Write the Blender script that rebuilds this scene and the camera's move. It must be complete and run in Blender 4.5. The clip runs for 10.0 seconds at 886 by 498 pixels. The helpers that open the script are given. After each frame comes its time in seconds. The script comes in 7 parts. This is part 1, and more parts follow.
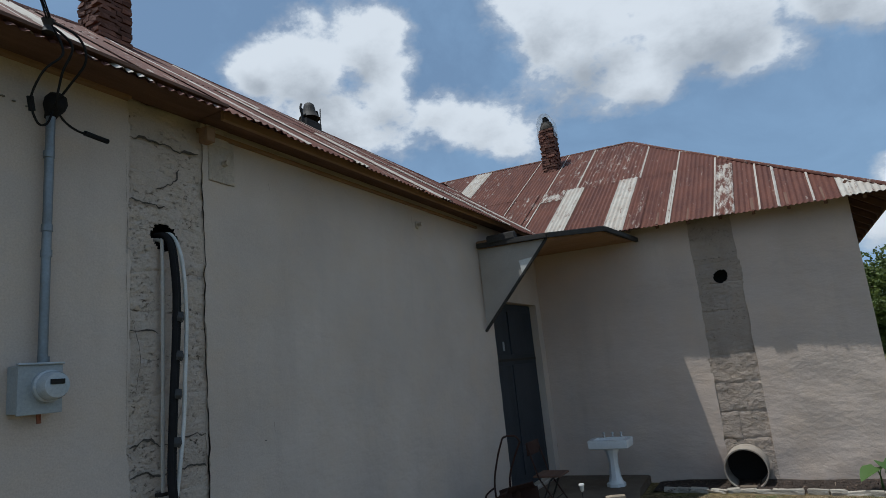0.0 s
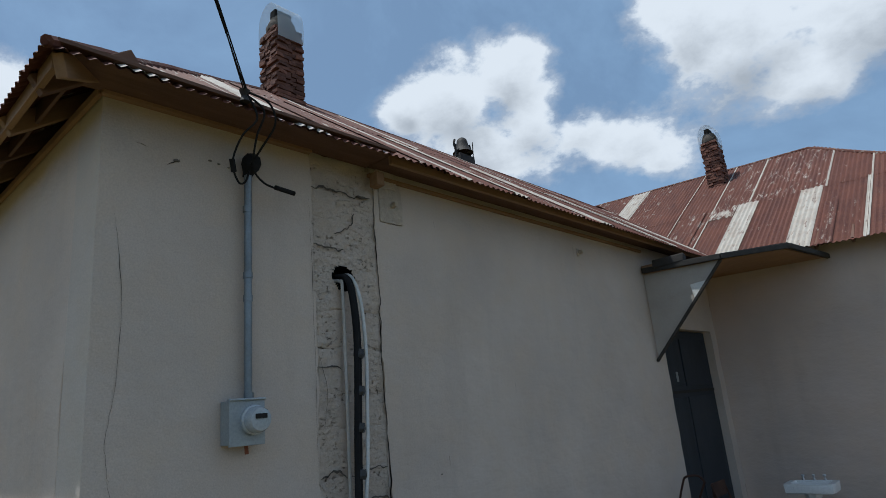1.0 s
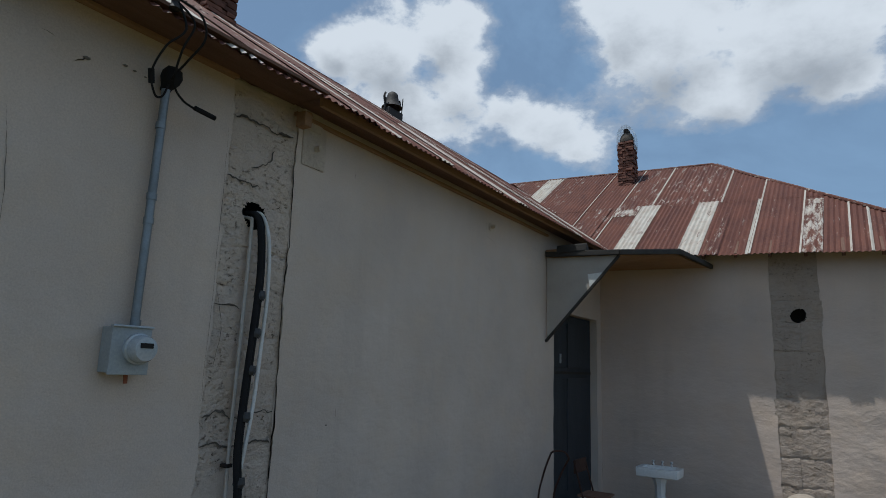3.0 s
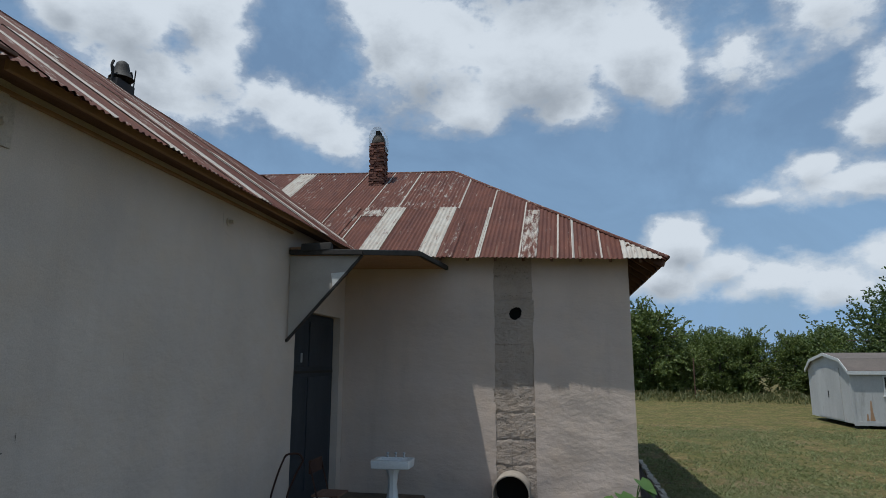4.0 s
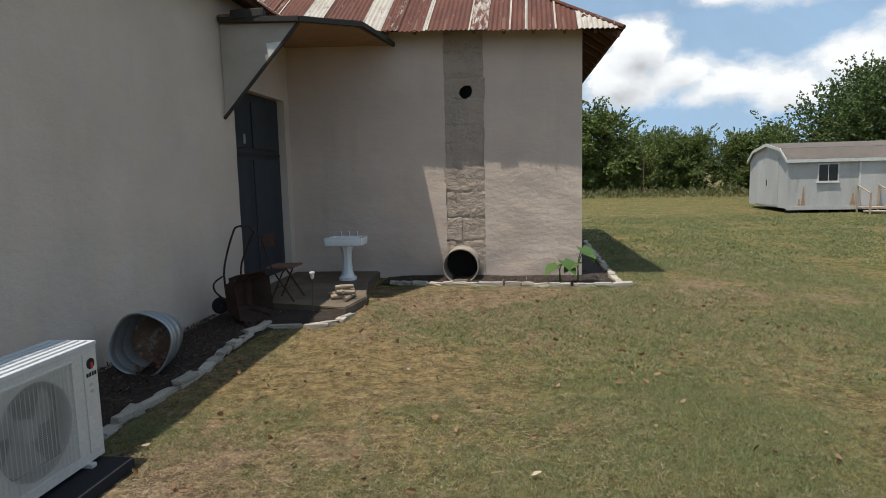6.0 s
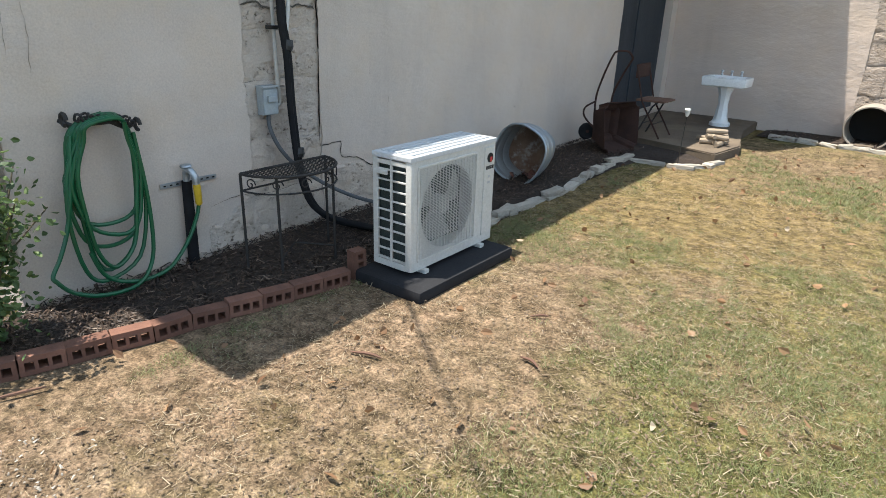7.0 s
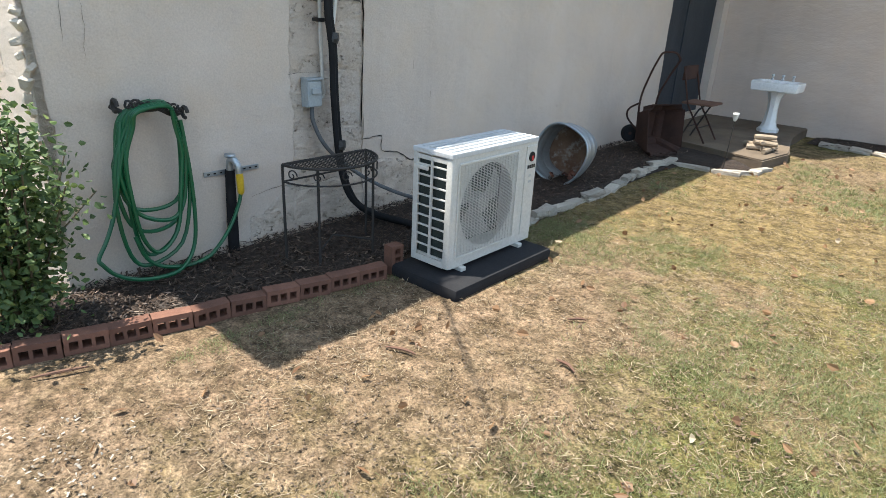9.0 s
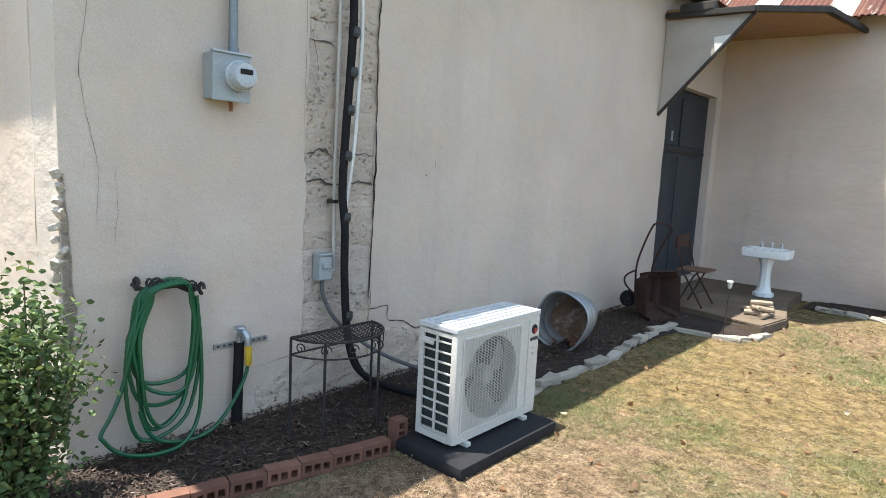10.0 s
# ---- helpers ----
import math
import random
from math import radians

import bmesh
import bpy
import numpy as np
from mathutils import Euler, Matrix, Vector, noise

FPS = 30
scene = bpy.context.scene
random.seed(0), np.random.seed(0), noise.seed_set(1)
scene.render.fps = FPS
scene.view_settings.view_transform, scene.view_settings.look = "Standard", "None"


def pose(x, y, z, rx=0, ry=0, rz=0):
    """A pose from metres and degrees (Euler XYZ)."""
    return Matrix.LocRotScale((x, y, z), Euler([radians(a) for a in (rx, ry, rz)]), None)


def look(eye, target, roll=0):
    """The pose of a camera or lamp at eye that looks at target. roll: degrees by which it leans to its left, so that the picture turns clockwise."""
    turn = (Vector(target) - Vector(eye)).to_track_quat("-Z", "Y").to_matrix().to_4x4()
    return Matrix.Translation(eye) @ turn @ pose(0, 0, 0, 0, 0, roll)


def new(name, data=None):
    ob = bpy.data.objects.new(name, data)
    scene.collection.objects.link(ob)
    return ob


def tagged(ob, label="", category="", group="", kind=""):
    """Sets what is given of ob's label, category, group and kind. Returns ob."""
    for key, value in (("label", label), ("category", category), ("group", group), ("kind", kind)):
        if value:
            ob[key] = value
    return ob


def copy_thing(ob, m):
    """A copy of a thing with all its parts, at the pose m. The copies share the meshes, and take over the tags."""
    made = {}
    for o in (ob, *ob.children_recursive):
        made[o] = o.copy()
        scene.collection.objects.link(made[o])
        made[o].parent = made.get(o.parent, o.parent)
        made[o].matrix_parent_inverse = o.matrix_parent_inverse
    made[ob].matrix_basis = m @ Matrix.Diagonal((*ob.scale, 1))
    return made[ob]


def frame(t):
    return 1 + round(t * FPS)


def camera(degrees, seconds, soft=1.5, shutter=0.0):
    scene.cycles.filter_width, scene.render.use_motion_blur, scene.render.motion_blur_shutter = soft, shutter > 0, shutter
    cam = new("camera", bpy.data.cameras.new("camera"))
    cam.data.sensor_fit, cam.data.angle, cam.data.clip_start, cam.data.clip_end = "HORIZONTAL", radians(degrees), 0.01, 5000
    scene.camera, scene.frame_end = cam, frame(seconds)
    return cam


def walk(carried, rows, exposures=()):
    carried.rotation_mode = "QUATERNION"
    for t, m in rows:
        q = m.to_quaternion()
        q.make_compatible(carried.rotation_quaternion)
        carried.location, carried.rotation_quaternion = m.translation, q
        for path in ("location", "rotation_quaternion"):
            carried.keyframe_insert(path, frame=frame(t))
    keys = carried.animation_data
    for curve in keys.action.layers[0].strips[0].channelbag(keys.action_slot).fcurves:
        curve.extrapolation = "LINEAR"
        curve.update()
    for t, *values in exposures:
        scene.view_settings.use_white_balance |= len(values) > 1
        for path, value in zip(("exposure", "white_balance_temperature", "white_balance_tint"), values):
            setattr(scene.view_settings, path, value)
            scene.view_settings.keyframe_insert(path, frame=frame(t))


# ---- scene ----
cam = camera(71.3, 10.0, 0.8)
PATH = [
    (0, (3.686, -10.407, 2.017), (2.77, -8.671, 2.402), -5.7),
    (0.5, (3.622, -10.423, 2.115), (2.453, -8.852, 2.522), -5.8),
    (1, (3.582, -10.453, 2.084), (2.294, -9.011, 2.596), -5.2),
    (1.5, (3.57, -10.472, 2.117), (2.209, -9.108, 2.652), -4.2),
    (2, (3.554, -10.482, 2.023), (2.16, -9.129, 2.5), -1.3),
    (2.2, (3.494, -10.498, 2.004), (2.051, -9.184, 2.444), -1.0),
    (3.3, (3.512, -10.449, 2.132), (2.685, -8.673, 2.536), 2.0),
    (3.5, (3.55, -10.407, 2.109), (2.869, -8.576, 2.54), 0.7),
    (4, (3.627, -10.354, 2.204), (3.276, -8.418, 2.569), 0.0),
    (4.5, (3.68, -10.238, 2.069), (3.59, -8.279, 2.461), 0.7),
    (5, (3.721, -10.175, 2.079), (3.716, -8.192, 2.336), -1.4),
    (5.5, (3.762, -10.214, 1.779), (3.726, -8.217, 1.895), 0.1),
    (6, (3.736, -10.177, 1.71), (3.505, -8.205, 1.471), -1.4),
    (6.1, (3.707, -10.191, 1.712), (3.338, -8.246, 1.43), -1.7),
    (6.2, (3.681, -10.212, 1.711), (3.19, -8.297, 1.408), -2.3),
    (7.3, (3.404, -10.263, 1.542), (2.21, -8.88, 0.73), 2.7),
    (7.5, (3.401, -10.264, 1.551), (2.192, -8.889, 0.747), 2.5),
    (8, (3.404, -10.26, 1.56), (2.223, -8.831, 0.809), 4.4),
    (8.5, (3.407, -10.258, 1.563), (2.169, -8.881, 0.806), 1.7),
    (9, (3.406, -10.261, 1.56), (2.198, -8.851, 0.819), 2.9),
    (9.5, (3.424, -10.26, 1.615), (2.199, -8.802, 1.003), 1.2),
    (10, (3.424, -10.323, 1.694), (2.111, -8.837, 1.43), 2.9),
]
EXPOSURES = [(0.0, -0.44, 5850, 7), (0.5, -0.28, 5850, 7), (2.0, -0.42, 5850, 7), (5.0, -0.5, 5900, 7), (5.5, -0.3, 6050, 8), (6.0, 0.04, 6500, 9), (7.3, 1.24, 6450, 8), (9.2, 1.24, 6450, 8), (10.0, 1.42, 6450, 8)]
walk(cam, [(t, look(eye, target, roll)) for t, eye, target, roll in PATH], EXPOSURES)

# ---- light ----
world = bpy.data.worlds.new("sky")
scene.world = world
world.use_nodes = True
SUN_WAY = Vector((0.225, 0.19, -1.0)).normalized()
SUN_EL = math.asin(-SUN_WAY.z)
SUN_AZ = math.atan2(-SUN_WAY.x, -SUN_WAY.y)


def build_sky():
    nt = world.node_tree
    nt.nodes.clear()
    N, L = nt.nodes.new, nt.links.new

    def val(op, a, b=None, c=None, clamp=False):
        n = N("ShaderNodeMath")
        n.operation, n.use_clamp = op, clamp
        for i, v in enumerate((a, b, c)):
            if v is None:
                continue
            if isinstance(v, (int, float)):
                n.inputs[i].default_value = v
            else:
                L(v, n.inputs[i])
        return n.outputs[0]

    out, bg = N("ShaderNodeOutputWorld"), N("ShaderNodeBackground")
    sky = N("ShaderNodeTexSky")
    sky.sky_type, sky.sun_disc = "NISHITA", False
    sky.sun_elevation, sky.sun_rotation = SUN_EL, SUN_AZ
    sky.air_density, sky.dust_density, sky.ozone_density = 1.0, 1.2, 1.5
    tc = N("ShaderNodeTexCoord")
    sep = N("ShaderNodeSeparateXYZ")
    L(tc.outputs["Generated"], sep.inputs[0])
    # cloud puffs: bearing from north (east positive), elevation, half width, half height in degrees, weight
    az = val("MULTIPLY", val("ARCTAN2", sep.outputs[0], sep.outputs[1]), 180 / math.pi)
    el = val("MULTIPLY", val("ARCSINE", sep.outputs[2]), 180 / math.pi)
    total = over = None
    for a, e, w, h, k in PUFFS:
        da = val("DIVIDE", val("SUBTRACT", az, a), w)
        da2 = val("MULTIPLY", da, da)
        de = val("DIVIDE", val("SUBTRACT", el, e), h)
        g = val("MULTIPLY", val("SUBTRACT", 1.0, val("SQRT", val("ADD", da2, val("MULTIPLY", de, de)))), k)
        total = g if total is None else val("SMOOTH_MAX", total, g, 0.25)
        du = val("DIVIDE", val("SUBTRACT", el, e - 0.7 * h), h)
        o = val("MULTIPLY", val("SUBTRACT", 1.0, val("SQRT", val("ADD", da2, val("MULTIPLY", du, du)))), k)
        over = o if over is None else val("SMOOTH_MAX", over, o, 0.25)
    warp = N("ShaderNodeMapping")
    warp.inputs["Scale"].default_value = (1.0, 1.0, 1.5)
    L(tc.outputs["Generated"], warp.inputs[0])
    big = N("ShaderNodeTexNoise")
    big.inputs["Scale"].default_value, big.inputs["Detail"].default_value, big.inputs["Roughness"].default_value = 8.0, 12.0, 0.6
    L(warp.outputs[0], big.inputs["Vector"])
    wisp = N("ShaderNodeTexNoise")
    wisp.inputs["Scale"].default_value, wisp.inputs["Detail"].default_value, wisp.inputs["Roughness"].default_value = 2.6, 10.0, 0.62
    wisp.inputs["Distortion"].default_value = 0.5
    L(warp.outputs[0], wisp.inputs["Vector"])
    fl = val("MULTIPLY", val("SUBTRACT", big.outputs[0], 0.5), 2.6)
    dens = val("ADD", total, fl)
    mask = N("ShaderNodeMapRange")
    mask.interpolation_type = "SMOOTHSTEP"
    mask.inputs["From Min"].default_value, mask.inputs["From Max"].default_value = -0.22, 0.42
    L(dens, mask.inputs["Value"])
    # thick middles turn grey, thin rims stay white
    thick = N("ShaderNodeMapRange")
    thick.interpolation_type = "SMOOTHSTEP"
    thick.inputs["From Min"].default_value, thick.inputs["From Max"].default_value = 0.15, 1.5
    L(val("ADD", over, val("MULTIPLY", fl, 0.9)), thick.inputs["Value"])
    tone = N("ShaderNodeMix")
    tone.data_type = "RGBA"
    tone.inputs[6].default_value, tone.inputs[7].default_value = CLOUD_LIT, CLOUD_BASE
    L(thick.outputs[0], tone.inputs[0])
    haze = N("ShaderNodeMapRange")
    haze.inputs["From Min"].default_value, haze.inputs["From Max"].default_value = 0.42, 0.75
    haze.inputs["To Min"].default_value, haze.inputs["To Max"].default_value = 0.48, 0.92
    L(wisp.outputs[0], haze.inputs["Value"])
    low = N("ShaderNodeMapRange")
    low.inputs["From Min"].default_value, low.inputs["From Max"].default_value = 22.0, 0.0
    low.inputs["To Max"].default_value = 0.45
    L(el, low.inputs["Value"])
    cover = val("MAXIMUM", mask.outputs[0], val("ADD", haze.outputs[0], low.outputs[0], clamp=True))
    up = N("ShaderNodeMapRange")
    up.inputs["From Min"].default_value, up.inputs["From Max"].default_value = -1.0, 0.5
    L(el, up.inputs["Value"])
    cover = val("MULTIPLY", cover, up.outputs[0])
    soft = N("ShaderNodeMix")
    soft.data_type = "RGBA"
    soft.inputs[6].default_value = CLOUD_THIN
    L(tone.outputs[2], soft.inputs[7])
    L(mask.outputs[0], soft.inputs[0])
    mix = N("ShaderNodeMix")
    mix.data_type = "RGBA"
    L(cover, mix.inputs[0])
    L(sky.outputs[0], mix.inputs[6])
    L(soft.outputs[2], mix.inputs[7])
    L(mix.outputs[2], bg.inputs[0])
    bg.inputs[1].default_value = SKY_STRENGTH
    L(bg.outputs[0], out.inputs[0])


SKY_STRENGTH = 0.088
CLOUD_LIT, CLOUD_BASE, CLOUD_THIN = (11.0, 11.2, 11.4, 1), (5.6, 5.9, 6.3, 1), (4.2, 6.2, 8.7, 1)
PUFFS = [
    (-39, 28.5, 6.5, 4.2, 1.2), (-34, 30, 4.5, 4, 1.2), (-44, 28, 3, 2.6, 0.9), (-32, 26, 4, 4, 0.9), (-38, 24, 7, 3, 0.8), (-28, 24, 3, 2.4, 0.5), (-23.8, 21.8, 4, 2.4, 0.55), (-20.5, 20, 3, 1.8, 0.45), (-33, 22, 8, 3, 0.4),
    (-12, 29, 8, 6, 1.3), (0, 28, 10, 6, 1.4), (8, 27, 6, 5, 1.2), (-8, 23.5, 5, 3, 1.1), (2.7, 23, 5, 3, 1.1), (10, 25, 4, 3.5, 1.0), (-16, 31, 5, 4.5, 1.0), (0, 36, 14, 5, 1.0),
] + [
    (16.5, 25.5, 4, 3, 0.6), (24, 28, 5, 3, 0.6), (31, 20, 6, 4.5, 1.2), (36, 16, 7, 5, 1.3), (27, 18.5, 4, 2.5, 1.0), (21.5, 15.5, 3, 1.8, 1.0), (24, 14, 6, 1.8, 0.9), (18, 13.6, 2.5, 0.8, 0.7), (38, 23, 8, 5, 1.1),
    (11, 10.3, 3.2, 2.3, 1.2), (9, 8, 3.5, 2.5, 1.0), (14.5, 8, 3, 1.6, 0.9), (18, 6.8, 4, 2, 0.9), (22.5, 6, 4, 2, 0.9), (27, 8, 3.5, 2, 1.0), (33, 10, 5, 2, 0.9), (36, 7, 6, 3, 0.9),
] + [
    (-80, 26.5, 5, 3.5, 1.0), (-85, 23, 5, 4, 1.0), (100, 30, 18, 10, 1.0), (150, 36, 20, 10, 1.0), (-150, 30, 18, 9, 1.0), (-115, 24, 15, 8, 0.9), (70, 40, 14, 8, 0.9), (60, 18, 10, 6, 0.9),
]
build_sky()
sun = new("sun", bpy.data.lights.new("sun", "SUN"))
sun.data.energy, sun.data.angle, sun.data.color = 5.0, radians(0.53), (1.0, 0.94, 0.85)
sun.matrix_world = look((-4, -4, 20), Vector((-4, -4, 20)) + SUN_WAY)


# ---- mesh helpers ----
def finish(bm, name, material, smooth=False):
    bmesh.ops.recalc_face_normals(bm, faces=bm.faces)
    me = bpy.data.meshes.new(name)
    bm.to_mesh(me)
    bm.free()
    for m in (material if isinstance(material, (list, tuple)) else [material]):
        me.materials.append(m)
    if smooth:
        me.polygons.foreach_set("use_smooth", [True] * len(me.polygons))
        me.set_sharp_from_angle(angle=radians(38))
    return me


def part(name, bm, material, parent=None, label="", smooth=False):
    ob = new(name, finish(bm, name, material, smooth))
    if parent:
        ob.parent = parent
        ob.matrix_parent_inverse = parent.matrix_basis.inverted()
    return tagged(ob, label)


def base(name, at, label, category, group="", kind="", turn=0):
    ob = new(name)
    ob.empty_display_size = 0.1
    ob.matrix_basis = pose(*at, 0, 0, turn)
    return tagged(ob, label, category, group, kind)


def box(bm, a, b, bevel=0.0, m=None, jitter=0.0):
    c, s = [(p + q) / 2 for p, q in zip(a, b)], [abs(q - p) for p, q in zip(a, b)]
    made = bmesh.ops.create_cube(bm, size=1, matrix=Matrix.LocRotScale(c, None, s))["verts"]
    if jitter:
        for v in made:
            v.co += Vector([random.uniform(-jitter, jitter) for _ in range(3)])
    if m is not None:
        bmesh.ops.transform(bm, matrix=m, verts=made)
    if bevel:
        edges = list({e for v in made for e in v.link_edges})
        bmesh.ops.bevel(bm, geom=edges, offset=bevel, segments=2, affect="EDGES", profile=0.6)
    return bm


def new_box(a, b, bevel=0.0, m=None, jitter=0.0):
    return box(bmesh.new(), a, b, bevel, m, jitter)


def smooth_points(points, steps=6, closed=False):
    pts = [Vector(p) for p in points]
    n = len(pts)
    res = []
    for i in range(n if closed else n - 1):
        p0, p1, p2, p3 = (pts[(i + k) % n] if closed else pts[min(max(i + k, 0), n - 1)] for k in (-1, 0, 1, 2))
        for s in range(steps):
            t = s / steps
            res.append(0.5 * ((2 * p1) + (p2 - p0) * t + (2 * p0 - 5 * p1 + 4 * p2 - p3) * t * t + (3 * p1 - p0 - 3 * p2 + p3) * t ** 3))
    if not closed:
        res.append(pts[-1])
    return res


def tube(bm, points, radius, seg=8, cap=True):
    """A round bar along points; radius may be a list."""
    pts = [Vector(p) for p in points]
    rings, side = [], None
    for i, p in enumerate(pts):
        d = (pts[min(i + 1, len(pts) - 1)] - pts[max(i - 1, 0)]).normalized()
        if side is None:
            side = d.orthogonal().normalized()
        side = (side - d * side.dot(d)).normalized()
        up = d.cross(side)
        r = radius[i] if isinstance(radius, (list, tuple)) else radius
        rings.append([bm.verts.new(p + (side * math.cos(a) + up * math.sin(a)) * r) for a in (k * 2 * math.pi / seg for k in range(seg))])
    for a, b in zip(rings, rings[1:]):
        for k in range(seg):
            bm.faces.new((a[k], a[(k + 1) % seg], b[(k + 1) % seg], b[k]))
    if cap:
        bm.faces.new(rings[0][::-1])
        bm.faces.new(rings[-1])
    return bm


def lathe(bm, profile, seg=24, m=None, sx=1.0, sy=1.0, cap=True):
    """Turns (radius, height) pairs about z."""
    rings = []
    for r, z in profile:
        rings.append([bm.verts.new((r * math.cos(a) * sx, r * math.sin(a) * sy, z)) for a in (k * 2 * math.pi / seg for k in range(seg))])
    for a, b in zip(rings, rings[1:]):
        for k in range(seg):
            bm.faces.new((a[k], a[(k + 1) % seg], b[(k + 1) % seg], b[k]))
    if cap and profile[0][0] > 1e-4:
        bm.faces.new(rings[0][::-1])
    if cap and profile[-1][0] > 1e-4:
        bm.faces.new(rings[-1])
    bmesh.ops.remove_doubles(bm, verts=[v for r in rings for v in r], dist=1e-5)
    if m is not None:
        bmesh.ops.transform(bm, matrix=m, verts=[v for r in rings for v in r if v.is_valid])
    return bm


def prism(bm, outline, along, depth):
    """A flat outline (3D points) given a thickness along a vector."""
    a = [bm.verts.new(p) for p in outline]
    b = [bm.verts.new(Vector(p) + Vector(along).normalized() * depth) for p in outline]
    bm.faces.new(a)
    bm.faces.new(b[::-1])
    for i in range(len(a)):
        bm.faces.new((a[i], a[(i + 1) % len(a)], b[(i + 1) % len(b)], b[i]))
    return bm


# ---- materials ----
def surf(name, c1, c2, scale=4.0, rough=0.8, metal=0.0, bump=0.2, fine=60.0, c3=None, cover=0.35, stretch=(1, 1, 1), vary=0.0, patch=1.5, bump_size=0.01, contrast=0.2, spec=0.4):
    """Two colours in a coarse noise, a third in patches, a fine grain and relief; vary: how far alike pieces differ."""
    m = bpy.data.materials.new(name)
    m.use_nodes = True
    nt = m.node_tree
    N, L = nt.nodes.new, nt.links.new
    b = nt.nodes["Principled BSDF"]
    b.inputs["Roughness"].default_value, b.inputs["Metallic"].default_value = rough, metal
    b.inputs["Specular IOR Level"].default_value = spec
    tc, mp, info = N("ShaderNodeTexCoord"), N("ShaderNodeMapping"), N("ShaderNodeObjectInfo")
    mp.inputs["Scale"].default_value = stretch
    L(tc.outputs["Object"], mp.inputs[0])
    off = N("ShaderNodeVectorMath")
    off.operation = "MULTIPLY_ADD"
    L(info.outputs["Random"], off.inputs[0])
    off.inputs[1].default_value = (17.0, 9.0, 23.0)
    L(mp.outputs[0], off.inputs[2])

    def noise_tex(s, detail=6, roughness=0.6):
        n = N("ShaderNodeTexNoise")
        n.inputs["Scale"].default_value, n.inputs["Detail"].default_value, n.inputs["Roughness"].default_value = s, detail, roughness
        L(off.outputs[0], n.inputs["Vector"])
        return n.outputs[0]

    def ramp(v, lo, hi):
        r = N("ShaderNodeMapRange")
        r.inputs["From Min"].default_value, r.inputs["From Max"].default_value = lo, hi
        L(v, r.inputs["Value"])
        return r.outputs[0]

    def mix(f, a, bb, kind="MIX"):
        x = N("ShaderNodeMix")
        x.data_type, x.blend_type = "RGBA", kind
        for sock, v in ((x.inputs[0], f), (x.inputs[6], a), (x.inputs[7], bb)):
            if isinstance(v, (int, float)):
                sock.default_value = v
            elif isinstance(v, tuple):
                sock.default_value = (*v, 1) if len(v) == 3 else v
            else:
                L(v, sock)
        return x.outputs[2]

    coarse, grain = noise_tex(scale), noise_tex(fine, 4, 0.7)
    col = mix(ramp(coarse, 0.5 - contrast, 0.5 + contrast), c1, c2)
    if c3:
        pn = noise_tex(scale * patch, 10, 0.68)
        col = mix(ramp(pn, 1 - cover - 0.12, 1 - cover + 0.06), col, c3)
    g = ramp(grain, 0.25, 0.75)
    col = mix(0.3, col, mix(g, (0.55, 0.55, 0.55), (1.45, 1.45, 1.45)), "MULTIPLY")
    if vary:
        hv = N("ShaderNodeHueSaturation")
        L(col, hv.inputs["Color"])
        L(ramp(info.outputs["Random"], -0.0, 1.0), hv.inputs["Value"])
        hv.inputs["Value"].default_value = 1.0
        rr = N("ShaderNodeMapRange")
        rr.inputs["To Min"].default_value, rr.inputs["To Max"].default_value = 1 - vary, 1 + vary
        L(info.outputs["Random"], rr.inputs["Value"])
        L(rr.outputs[0], hv.inputs["Value"])
        col = hv.outputs[0]
    L(col, b.inputs["Base Color"])
    rg = N("ShaderNodeMapRange")
    rg.inputs["To Min"].default_value, rg.inputs["To Max"].default_value = max(rough - 0.12, 0.03), min(rough + 0.12, 1)
    L(coarse, rg.inputs["Value"])
    L(rg.outputs[0], b.inputs["Roughness"])
    if bump:
        bp = N("ShaderNodeBump")
        bp.inputs["Strength"].default_value, bp.inputs["Distance"].default_value = bump, bump_size
        ad = N("ShaderNodeMath")
        ad.operation = "ADD"
        L(coarse, ad.inputs[0])
        L(grain, ad.inputs[1])
        L(ad.outputs[0], bp.inputs["Height"])
        L(bp.outputs[0], b.inputs["Normal"])
    return m


